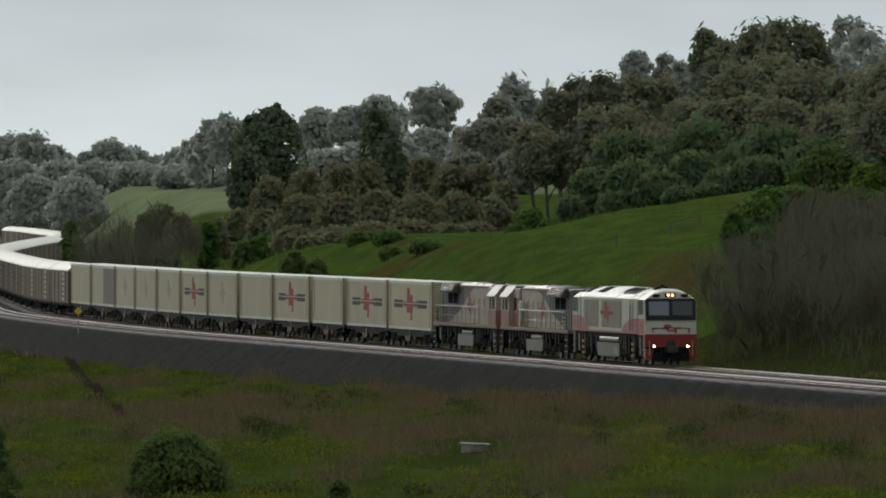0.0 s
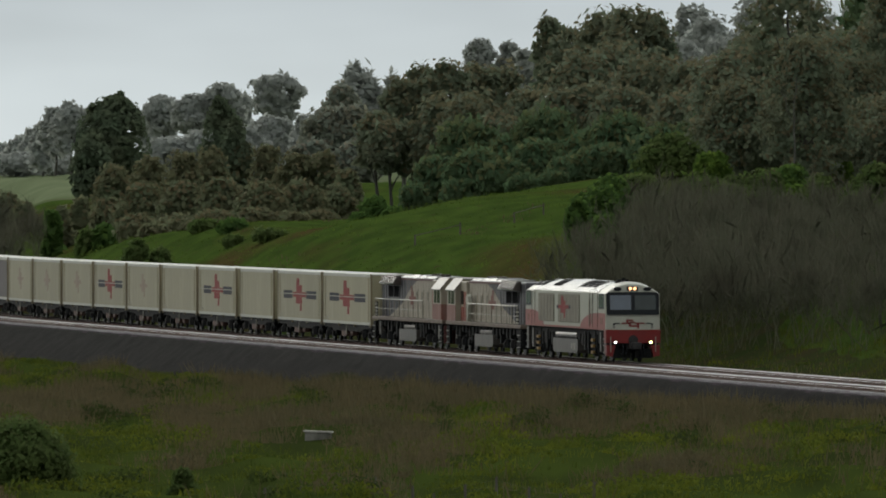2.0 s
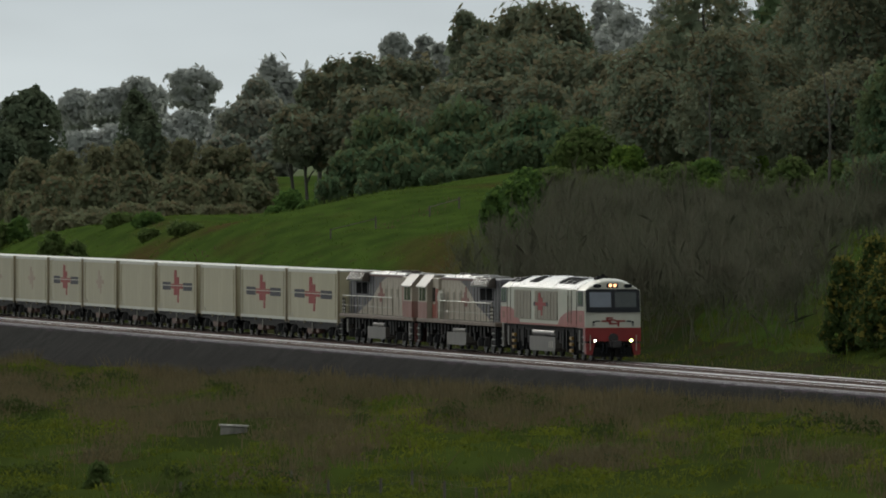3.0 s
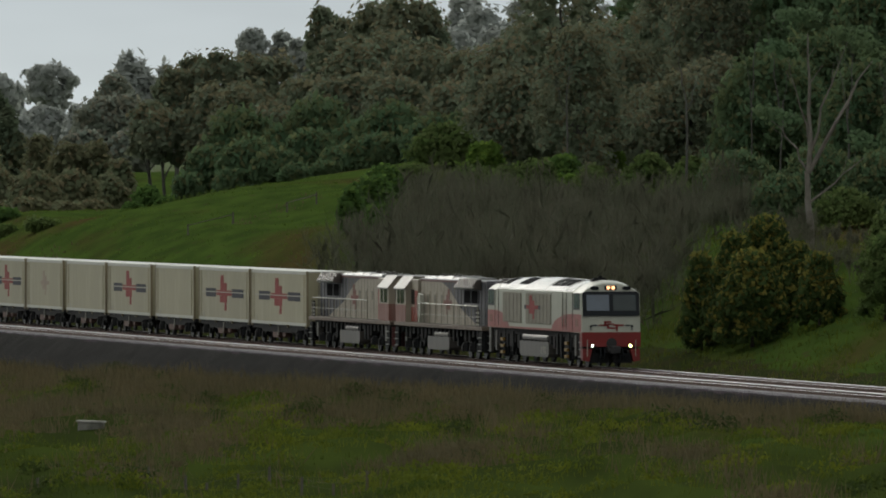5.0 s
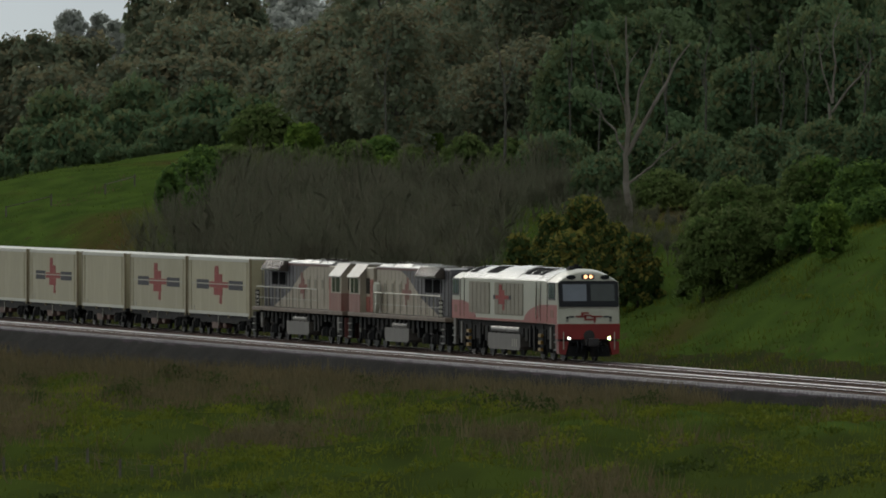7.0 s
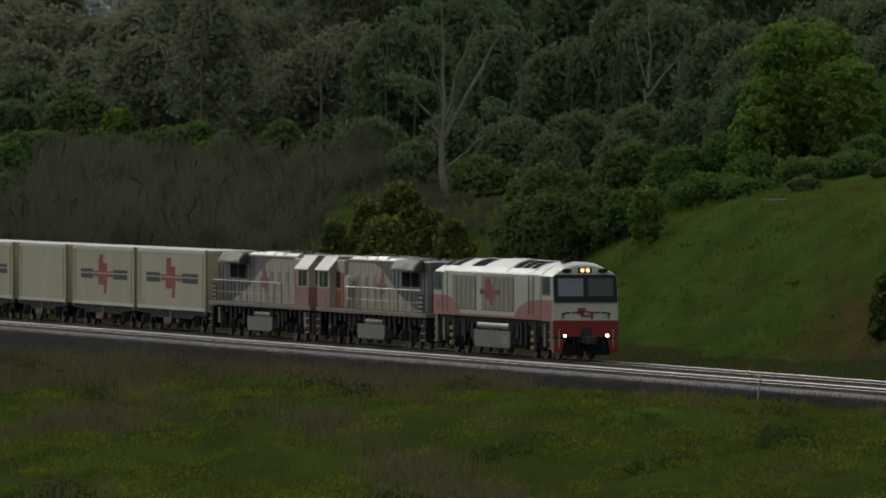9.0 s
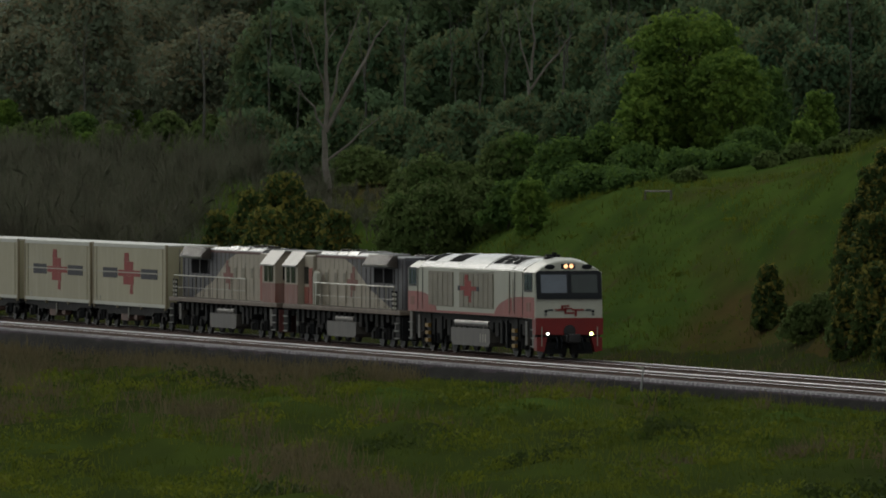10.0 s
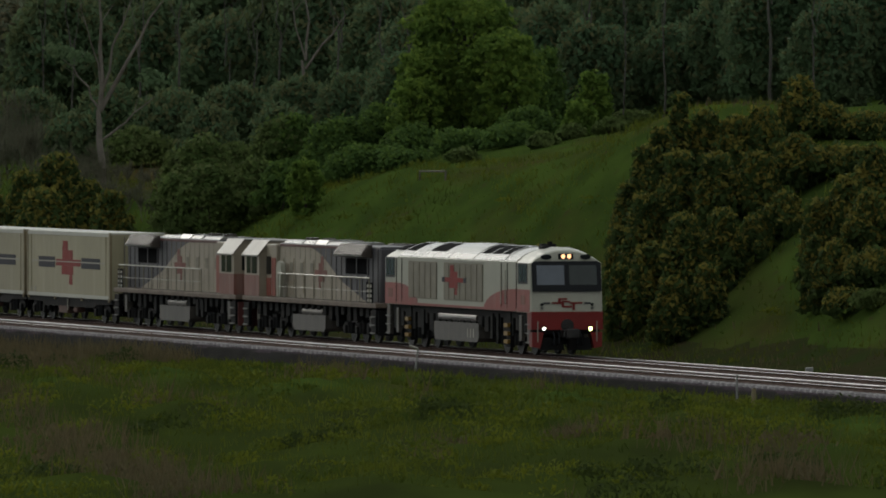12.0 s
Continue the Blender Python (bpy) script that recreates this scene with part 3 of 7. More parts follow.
        for y in (10.33,):
            bm = bmesh.new(); tube(bm, (s * 1.2, y, 0.55), (s * 1.2, y, 1.35), 0.022, n=6)
            part("grab_rail", bm, pale_line, e)
        for x in (0.35, 0.55):
            bm = bmesh.new()
            pts = [(s * x, 10.22, 0.95), (s * x, 10.42, 0.72), (s * (x + .03), 10.42, 0.5), (s * (x + .06), 10.3, 0.42)]
            for p, q in zip(pts, pts[1:]):
                tube(bm, p, q, 0.03, n=6)
            part("air_hose", bm, black_p, e)
    # side details on both sides
    for s in (-1, 1):
        x = s * W
        def plate(name, y0, y1, z0, z1, m2, t=0.012, label=""):
            return part(name, boxm(min(x, x + s * t), max(x, x + s * t), y0, y1, z0, z1), m2, e, label)
        def quarter(y_end, sgn, ry, rz, z0):
            pts = [(y_end, z0)] + [(y_end - sgn * ry * math.cos(a), z0 + rz * math.sin(a)) for a in np.linspace(0, math.pi / 2, 9)]
            bm = bmesh.new(); prism(bm, pts, x, x + s * 0.012, "x")
            return part("red_sweep", bm, red_p, e, "red painted quarter arc")
        quarter(8.3, 1, 4.4, 0.85, 1.72)
        quarter(-8.35, -1, 3.0, 0.85, 1.72)
        plate("red_cab_panel", 8.37, 10.1, 1.70, 2.57, red_p)
        plate("red_rear_panel", -Lh + 0.35, -8.42, 1.71, 2.57, red_p)
        for yq in (9.25, -9.25):
            plate("white_square", yq - 0.32, yq + 0.32, 1.98, 2.34, faded_red, 0.02)
        plate("sill_stripe", -8.3, 8.2, 1.705, 1.80, red_p, 0.016, "thin red sill stripe")
        for wy0, wy1 in ((8.55, 9.80), (-9.92, -8.62)):
            wf = plate("window_frame", wy0, wy1, 2.78, 3.60, black_p, 0.012, "black rubber window frame")
            ym = (wy0 + wy1) / 2
            for ya, yb in ((wy0 + 0.12, ym - 0.05), (ym + 0.05, wy1 - 0.12)):
                part("pane", boxm(min(x + s * .012, x + s * .024), max(x + s * .012, x + s * .024), ya, yb, 2.88, 3.52), sky_tint_glass, wf, "side pane coloured pale for the reflected sky")
        # door and louvre panels, each in slats
        for y0, y1, k in ((-6.6, -2.6, 5), (-1.6, 3.8, 7)):
            pan = plate("louvre_panel", y0, y1, 1.98, 3.48, grille_p, 0.012, "beige louvred door panel")
            step = (y1 - y0) / k
            for i in range(k):
                ya, yb = y0 + i * step + 0.05, y0 + (i + 1) * step - 0.05
                part("louvre_door", boxm(min(x + s * .012, x + s * .04), max(x + s * .012, x + s * .04), ya, yb, 2.03, 3.43), grille_p, pan)
        plate("eave_strip", -1.7, 3.9, 3.53, 3.57, pale_line, 0.03)
        cross_mark(e, x + s * 0.04, -0.1, 2.8, 0.56, 0.6, cross_red, False, s)
        for y0, y1 in ((-1.75, -1.4), (1.25, 1.6)):
            part("emblem_bar", boxm(min(x + s * .042, x + s * .055), max(x + s * .042, x + s * .055), y0, y1, 2.70, 2.90), bar_blue, e)
        for yd in (6.3, 7.1, 8.33, -7.6, -8.39):
            plate("door_seam", yd - 0.025, yd + 0.025, 1.82, 3.58, dark_gap, 0.018)
        for yd in (7.0, 6.4):
            bm = bmesh.new(); tube(bm, (x + s * 0.06, yd, 1.95), (x + s * 0.06, yd, 3.3), 0.02, n=6)
            part("grab_rail", bm, pale_line, e)
        # fuel tank, reservoirs, steps, dampers
        bm = bmesh.new(); prism(bm, [(-3.1, 0.38), (2.7, 0.38), (2.9, 0.55), (2.9, 1.12), (-3.3, 1.12), (-3.3, 0.55)], s * 0.35, s * 1.38, "x")
        tk = part("fuel_tank", bm, tank_p, e, "grey steel fuel tank")
        for i in range(3):
            part("tank_plate", boxm(min(s * 1.38, s * 1.395), max(s * 1.38, s * 1.395), 1.35 + i * 0.4, 1.5 + i * 0.4, 0.55, 0.9), pale_line, tk)
        bm = bmesh.new(); tube(bm, (s * 1.15, -2.9, 1.33), (s * 1.15, 2.4, 1.33), 0.19, n=14)
        part("air_reservoir", bm, alu_p, e, "polished cylindrical air reservoir", smooth=False)
        for yc in (6.85, -6.95):
            st = part("cab_steps", boxm(s * 1.20 - 0.06, s * 1.20 + 0.14, yc - 0.30, yc + 0.28, 0.28, 1.66), under_p, e)
            for zz in (0.42, 0.74, 1.06):
                part("step", boxm(s * 1.3 - 0.1, s * 1.3 + 0.16, yc - 0.26, yc + 0.24, zz, zz + 0.15), yellow_p, st, "yellow step")
        for yc in (9.75, -9.75):
            bm = bmesh.new(); box(bm, s * 1.30 - 0.05, s * 1.30 + 0.1, yc - 0.22, yc + 0.22, 0.45, 1.68, 0.02)
            part("end_step", bm, tank_p, e)
            for zz in (0.5, 0.85, 1.2):
                part("step", boxm(s * 1.38 - 0.05, s * 1.38 + 0.08, yc - 0.26, yc + 0.26, zz, zz + 0.04), alu_p, e)
        for yc in (-8.6, -5.0, 4.6, 5.4, 8.5):
            bm = bmesh.new(); box(bm, s * 1.12, s * 1.36, yc - 0.16, yc + 0.16, 0.55, 1.55, 0.02)
            part("sand_box", bm, tank_p if yc in (8.5, -8.6) else under_p, e)
    # roof openings
    def roof_patch(name, y0, y1, x0, x1, m2, lift):
        bm = bmesh.new()
        xs = np.linspace(x0, x1, 6)
        prof = [(xx, 3.66 + (4.18 + lift - 3.66) * (1 - abs(xx / (W - 0.03)) ** 2.2)) for xx in xs]
        prism(bm, prof + [(p[0], p[1] - 0.03) for p in prof[::-1]], y0, y1)
        return part(name, bm, m2, e)
    for s in (-1, 1):
        for y0, y1, lift in ((-8.0, -6.7, .03), (-4.6, -2.4, .07), (2.5, 3.7, .06), (3.9, 5.1, .06), (5.3, 6.3, .06)):
            roof_patch("roof_opening", y0, y1, s * 0.35, s * 1.12, dark_gap, lift)
        roof_patch("roof_opening", -9.8, -8.7, s * 0.3, s * 1.0, dark_gap, -0.065)
    bm = bmesh.new(); tube(bm, (0, 8.0, 4.1), (0, 8.0, 4.42), 0.1, n=8)
    part("roof_horn", bm, under_p, e)
    part("roof_box", boxm(-0.3, 0.3, 7.6, 7.9, 4.1, 4.33, 0.03), under_p, e)
    part("roof_box", boxm(0.3, 0.6, 8.4, 9.0, 4.05, 4.26, 0.03), under_p, e)
    part("underframe", boxm(-1.3, 1.3, -10.1, 9.9, 1.42, 1.695), under_p, e)
    # dark box added to block the view through under the body
    part("centre_sill", boxm(-0.62, 0.62, -9.8, 9.6, 0.52, 1.41), under_p, e)
    for s in (-1, 1):
        for yy in np.arange(-9, 9.5, 0.85):
            part("underfloor_box", boxm(s * 1.1 - 0.2, s * 1.1 + 0.2, yy - 0.3, yy + 0.24, 0.85 + 0.15 * math.sin(yy * 5), 1.45), under_p, e)
    bogie(e, 6.7, 3, 1.85, 0.53); bogie(e, -6.7, 3, 1.85, 0.53)
    bm = bmesh.new(); box(bm, -0.2, 0.2, -10.75, -9.9, 0.72, 1.02, 0.04)
    part("coupler", bm, steel_p, e)
    return e

def hood_locomotive():
    """Hood unit, its cab at the +y end."""
    e = new("hood_locomotive")
    tagged(e, "weathered grey, white and faded red hood diesel locomotive with side walkways", "locomotive", "locomotives of the train")
    part("frame", boxm(-1.42, 1.42, -10.2, 10.2, 1.46, 1.66, 0.03), deck_p, e, "dusty brown walkway frame")
    # nose and cab
    bm = bmesh.new()
    prism(bm, [(-1.40, 1.665), (1.40, 1.665), (1.40, 3.42), (0.95, 3.97), (-0.95, 3.97), (-1.40, 3.42)], 7.55, 9.9)
    part("cab", bm, pale_p, e, "pale cab walls")
    bm = bmesh.new()
    prof = [(-1.50, 3.40), (-0.98, 4.03), (0.98, 4.03), (1.50, 3.40)]
    prism(bm, prof + [(p[0], p[1] - 0.06) for p in prof[::-1]], 7.45, 10.05)
    part("cab_roof", bm, cab_roof_p, e, "glossy pale sloped cab roof")
    part("cab_end_window", boxm(-1.05, 1.05, 9.9, 9.93, 2.7, 3.35), side_glass, e)
    part("end_panel", boxm(-1.4, 1.4, 9.9, 9.915, 1.67, 2.55), faded_red, e)
    # hood in three lengths, doors down both sides
    bm = bmesh.new(); box(bm, -0.95, 0.95, -9.3, 5.9, 1.665, 3.95, 0.05)
    part("long_hood", bm, grey_p, e, "grey long hood")
    bm = bmesh.new(); box(bm, -1.1, 1.1, 5.95, 7.5, 1.665, 3.88, 0.05)
    part("electrical_cabinet", bm, pale_p, e)
    bm = bmesh.new()
    for y0, y1, z in ((-3.9, -1.0, 4.06), (-0.9, 0.8, 4.12), (1.0, 2.6, 4.09), (2.9, 5.6, 4.06)):
        prism(bm, [(-0.9, 3.93), (0.9, 3.93), (0.72, z), (-0.72, z)], y0, y1)
    part("roof_hatch", bm, roof_p, e, "pale glossy roof hatches")
    for y in (1.7, 4.2):
        bm = bmesh.new(); tube(bm, (0, y, 4.0), (0, y, 4.18), 0.3, n=14)
        part("exhaust_fan", bm, brown_roof, e)
    # flared radiator wings
    for s in (-1, 1):
        bm = bmesh.new()
        prism(bm, [(s * 0.95, 4.02), (s * 1.12, 4.02), (s * 1.42, 3.60), (s * 1.42, 3.53), (s * 0.95, 3.48)], -8.1, -3.9)
        wing = part("radiator_wing", bm, brown_roof, e, "sooty ribbed radiator overhang")
        for k in range(14):
            yy = -8.0 + k * 0.3
            bm = bmesh.new(); prism(bm, [(s * 1.10, 4.05), (s * 1.14, 4.05), (s * 1.45, 3.62), (s * 1.41, 3.59)], yy, yy + 0.08)
            part("rib", bm, brown_roof, wing)
        x = s * 0.95
        def plate(name, y0, y1, z0, z1, m2, t=0.015, label="", base=x):
            return part(name, boxm(min(base, base + s * t), max(base, base + s * t), y0, y1, z0, z1), m2, e, label)
        rad = plate("radiator_grille", -7.6, -4.2, 2.80, 3.44, dark_gap, 0.02, "dark radiator opening")
        for k in range(3):
            part("mullion", boxm(min(x, x + s * .05), max(x, x + s * .05), -7.6 + k * 1.65, -7.5 + k * 1.65, 2.80, 3.44), grey_p, rad)
        # pale diagonal livery field
        bm = bmesh.new(); prism(bm, [(-7.2, 1.68), (5.8, 1.68), (5.8, 3.8), (1.0, 3.8), (-0.6, 3.5), (-3.4, 2.5)], x, x + s * 0.012, "x")
        part("pale_livery", bm, pale_p, e, "pale diagonal paint field")
        cross_mark(e, x + s * 0.022, -0.5, 2.78, 0.42, 0.7, worn_red, False, s)
        for yd in np.arange(-9.0, 5.9, 0.78):
            plate("door_seam", yd - 0.018, yd + 0.018, 1.7, 3.85 if yd > -3.8 or yd < -8.1 else 2.75, grille_p if yd > -2 else under_p, 0.02)
        for yd in np.arange(0.5, 5.2, 1.56):
            dr = plate("hood_door", yd + 0.08, yd + 0.64, 1.85, 3.3, pale_p if yd > -1 else grey_p, 0.035)
            part("door_vent", boxm(min(x + s * .035, x + s * .045), max(x + s * .035, x + s * .045), yd + 0.14, yd + 0.58, 2.7, 3.15), grille_p, dr)
        plate("roof_edge", -3.85, 5.85, 3.80, 3.90, dull_red, 0.03, "dull red roof edge")
        plate("cabinet_door", 6.05, 6.6, 1.7, 3.3, door_red, 0.03, "rust-red equipment door", s * 1.1)
        plate("cabinet_door", 6.75, 7.4, 1.7, 2.45, door_red, 0.03, "rust-red equipment door", s * 1.1)
        plate("cabinet_window", 6.75, 7.4, 2.6, 3.35, side_glass, 0.03, "", s * 1.1)
        plate("cab_red_panel", 7.56, 9.9, 1.67, 2.55, faded_red, 0.012, "faded red lower cab side", s * 1.40)
        plate("cab_window", 7.95, 9.5, 2.62, 3.34, side_glass, 0.02, "dark cab side window", s * 1.40)
        plate("window_post", 8.68, 8.78, 2.6, 3.36, pale_p, 0.035, "", s * 1.40)
        if s < 0:
            bm = bmesh.new()
            pts = [(5.15, 1.67), (4.75, 1.67), (4.45, 2.75), (4.55, 3.1), (4.95, 3.2), (5.25, 2.95)]
            prism(bm, pts, s * 1.12, s * 1.30, "x")
            part("air_duct", bm, white_p, e, "white curved air duct")
        handrail(e, [(s * 1.40, -9.2, 2.68), (s * 1.40, 4.6, 2.68)], [(s * 1.40, yy, 1.64, 2.68) for yy in np.arange(-9.2, 4.7, 1.38)], 0.026, None, 0.55)
        for yc in (-9.75, 9.7):
            st = part("corner_steps", boxm(s * 1.25, s * 1.38, yc - 0.38, yc + 0.38, 0.4, 1.38), under_p, e)
            for zz in (0.42, 0.75, 1.08):
                part("step", boxm(min(s * 1.2, s * 1.45), max(s * 1.2, s * 1.45), yc - 0.34, yc + 0.34, zz, zz + 0.05), alu_p, st)
        for yy in np.arange(-9.2, 9.3, 0.92):
            part("underfloor_box", boxm(s * 1.05 - 0.16, s * 1.05 + 0.16, yy - 0.26, yy + 0.22, 0.98 + 0.16 * math.sin(yy * 5), 1.44), under_p, e)
        chk = part("step_guard", boxm(min(s * 1.36, s * 1.38), max(s * 1.36, s * 1.38), -9.6, -8.7, 1.67, 2.5), dark_gap, e)
        for i in range(2):
            for j in range(4):
                part("white_square", boxm(min(s * 1.38, s * 1.39), max(s * 1.38, s * 1.39), -9.5 + i * 0.42, -9.25 + i * 0.42, 1.7 + j * 0.2, 1.82 + j * 0.2), pale_line, chk)
        bm = bmesh.new(); prism(bm, [(-2.3, 0.36), (2.3, 0.36), (2.5, 0.5), (2.5, 1.02), (-2.5, 1.02), (-2.5, 0.5)], s * 0.35, s * 1.35, "x")
        part("fuel_tank", bm, tank_p, e, "dusty grey fuel tank")
        bm = bmesh.new(); tube(bm, (s * 1.1, -1.6, 1.14), (s * 1.1, 1.5, 1.14), 0.15, n=12)
        part("air_reservoir", bm, tank_p, e)
        for yc in (-3.6, 3.4, 4.2, -8.6, 8.6):
            part("sand_box", boxm(s * 1.05 - 0.1, s * 1.05 + 0.22, yc - 0.2, yc + 0.2, 0.6, 1.36, 0.03), tank_p if abs(yc) > 8 else under_p, e)
    # added dark filler that closes the see-through gap below the frame
    part("centre_sill", boxm(-0.62, 0.62, -9.6, 9.6, 0.52, 1.45), under_p, e)
    part("hood_end", boxm(-0.95, 0.95, -9.42, -9.3, 1.67, 3.85, 0.02), grey_p, e)
    bm = bmesh.new()
    for y in (-10.2, 10.2):
        box(bm, -0.2, 0.2, min(y, y * 1.055), max(y, y * 1.055), 0.72, 1.02, 0.04)
    part("coupler", bm, steel_p, e)
    for y, s2 in ((10.25, 1), (-10.25, -1)):
        part("pilot", boxm(-1.3, 1.3, min(y, y - s2 * 0.1), max(y, y - s2 * 0.1), 0.35, 1.36), dull_red if s2 > 0 else under_p, e)
    bogie(e, 6.6, 3, 1.75, 0.51); bogie(e, -6.6, 3, 1.75, 0.51)
    return e

def flat_wagon(length):
    e = new("container_wagon")
    tagged(e, "low red-oxide flat wagon carrying a container", "wagon", "wagons of the train")
    h = length / 2 + 0.08
    bm = bmesh.new()
    for s in (-1, 1):
        prism(bm, [(-h, 1.06), (h, 1.06), (h, 0.86), (h - 2.6, 0.82), (h - 3.2, 0.66), (-h + 3.2, 0.66), (-h + 2.6, 0.82), (-h, 0.86)], s * 1.05, s * 1.2, "x")
    box(bm, -1.05, 1.05, -h, h, 0.92, 1.04)
    part("frame", bm, under_p, e)
    # dark filler added below the deck so no grass shows through
    part("centre_sill", boxm(-0.42, 0.42, -h + 0.1, h - 0.1, 0.42, 0.915), under_p, e)
    for s in (-1, 1):
        part("equipment_box", boxm(s * 0.95 - 0.25, s * 0.95 + 0.25, -1.9, -0.4, 0.35, 0.72, 0.03), wagon_rust, e)
        part("brake_reservoir", boxm(s * 0.95 - 0.2, s * 0.95 + 0.2, 0.5, 1.2, 0.4, 0.7, 0.08), wagon_rust, e)
        for yy in np.linspace(-h + 0.3, h - 0.3, 4):
            part("twist_lock", boxm(min(s * 1.2, s * 1.28), max(s * 1.2, s * 1.28), yy - 0.06, yy + 0.06, 0.95, 1.13), post_p, e)
        bm = bmesh.new(); tube(bm, (s * 1.24, -0.1, 0.5), (s * 1.24, -0.1, 1.0), 0.03, n=6)
        part("grab_rail", bm, pale_line, e)
    bogie(e, h - 2.0, 2, 1.8, 0.46); bogie(e, -h + 2.0, 2, 1.8, 0.46)
    bm = bmesh.new(); box(bm, -0.15, 0.15, h, h + 0.25, 0.72, 0.98); box(bm, -0.15, 0.15, -h - 0.25, -h, 0.72, 0.98)
    part("coupler", bm, steel_p, e)
    return e

def container(length, mark, label):
    """A box container; its base at z = 1.07 above the rail when carried."""
    e = new("shipping_container")
    tagged(e, label, "container", "containers on the train")
    h, W, z0, z1 = length / 2, 1.25, 1.07, 4.02
    part("body", boxm(-W, W, -h, h, z0, z1, 0.02), cream_p, e)
    part("roof", boxm(-W - 0.01, W + 0.01, -h - 0.01, h + 0.01, z1 - 0.06, z1 + 0.02, 0.015), cream_roof, e, "pale weathered roof")
    for s in (-1, 1):
        for yy in (-h + 0.09, h - 0.09):
            part("corner_post", boxm(s * (W + 0.012) - 0.09, s * (W + 0.012) + 0.012, yy - 0.1, yy + 0.1, z0 - 0.02, z1 + 0.03), post_p, e)
        part("bottom_rail", boxm(min(s * W, s * (W + 0.025)), max(s * W, s * (W + 0.025)), -h + 0.2, h - 0.2, z0, z0 + 0.16), cream_roof, e)
        part("top_rail", boxm(min(s * W, s * (W + 0.02)), max(s * W, s * (W + 0.02)), -h + 0.2, h - 0.2, z1 - 0.16, z1 - 0.05), cream_roof, e)
        for yy in (-h + 0.75, h - 0.75):
            part("edge_rib", boxm(min(s * W, s * (W + 0.03)), max(s * W, s * (W + 0.03)), yy - 0.05, yy + 0.05, z0 + 0.17, z1 - 0.17), cream_p, e)
        for yy in (-h + 0.8, -h + 1.5, h - 0.8):
            bm = bmesh.new(); box(bm, min(s * W, s * (W + 0.02)), max(s * W, s * (W + 0.02)), yy - 0.07, yy + 0.07, z0 + 0.18, z0 + 0.42)
            part("label_bar", bm, pale_line, e)
        x = s * W
        if mark == "bold":
            cross_mark(e, x + s * .002, 0.0, 2.63, length / 14.9, 1.0, cross_red, True, s)
        elif mark == "ghost":
            cross_mark(e, x + s * .002, 0.0, 2.63, 0.6, 0.75, ghost_red, False, s)
        elif mark == "half":
            part("curtain", boxm(min(x, x + s * .03), max(x, x + s * .03), h * 0.05, h - 0.25, z0 + 0.2, z1 - 0.2), curtain_p, e, "dark grey curtain side")
    for yy, s in ((-h, -1), (h, 1)):
        for xx in (-0.6, 0.6):
            bm = bmesh.new(); tube(bm, (xx, yy + s * 0.03, z0 + 0.1), (xx, yy + s * 0.03, z1 - 0.15), 0.022, n=6)
            part("lock_rod", bm, alu_p, e)
        part("door_seam", boxm(-0.02, 0.02, min(yy, yy + s * .01), max(yy, yy + s * .01), z0 + 0.1, z1 - 0.1), dark_gap, e)
    return e

def box_van():
    e = new("louvred_van")
    tagged(e, "brown bogie box van with a pale rounded roof", "wagon", "vans at the back of the train")
    h, W = 8.1, 1.40
    part("body", boxm(-W, W, -h, h, 1.0, 3.55, 0.02), brown_van, e)
    bm = bmesh.new(); top = arch(W + 0.04, 3.5, 4.05, 8, 2.4)
    prism(bm, top + [(W + 0.04, 3.42), (-W - 0.04, 3.42)], -h - 0.05, h + 0.05)
    part("roof", bm, cream_roof, e, "pale rounded roof")
    for s in (-1, 1):
        for k in range(5):
            yy = -h + 1.6 + k * 3.2
            part("side_rib", boxm(min(s * W, s * (W + .05)), max(s * W, s * (W + .05)), yy - 0.06, yy + 0.06, 1.02, 3.45), brown_van, e)
        for k in range(6):
            part("white_mark", boxm(min(s * W, s * (W + .02)), max(s * W, s * (W + .02)), 2.6, 4.9, 1.2 + k * 0.38, 1.42 + k * 0.38), pale_line, e)
    part("frame", boxm(-1.2, 1.2, -h, h, 0.8, 0.99), under_p, e)
    bogie(e, h - 1.9, 2, 1.8, 0.46); bogie(e, -h + 1.9, 2, 1.8, 0.46)
    return e

# consist: (thing, distance of its middle behind the leading headlights, turned round)
CONSIST = []
CONSIST.append((lead_locomotive(), 10.30, False))
_hood = hood_locomotive()
CONSIST.append((_hood, 53.6, False))
CONSIST.append((copy_thing(_hood, pose(0, 0, 0)), 32.1, True))
tagged(CONSIST[-1][0], "weathered grey and faded red hood locomotive running backwards behind the leader")

PLAIN, BOLD, GHOST = ("plain cream container with faint stains", "cream container with a bold red cross and slate stripes", "cream container with a washed-out red cross")
LOADS = [(65.0, 79.9, "bold"), (80.4, 94.6, "bold"), (96.0, 107.4, "plain"), (108.7, 122.0, "bold"), (122.7, 135.3, "plain"), (136.3, 148.5, "ghost"), (149.0, 161.3, "bold"),
         (161.9, 174.1, "ghost"), (174.8, 187.2, "ghost"), (187.8, 200.0, "ghost"), (200.6, 216.2, "half"), (217.0, 231.6, "plain")]
for d0, d1, mark in LOADS:
    ln = d1 - d0
    w = flat_wagon(ln)
    c = container(ln, mark, {"bold": BOLD, "plain": PLAIN, "ghost": GHOST, "half": "cream container half covered by a dark grey curtain"}[mark])
    CONSIST.append((w, (d0 + d1) / 2, False))
    CONSIST.append((c, (d0 + d1) / 2, False))
_van = box_van()
CONSIST.append((_van, 240.6, False))
for i in range(1, 46):
    CONSIST.append((copy_thing(_van, pose(0, 0, 0)), 240.6 + 16.9 * i, False))

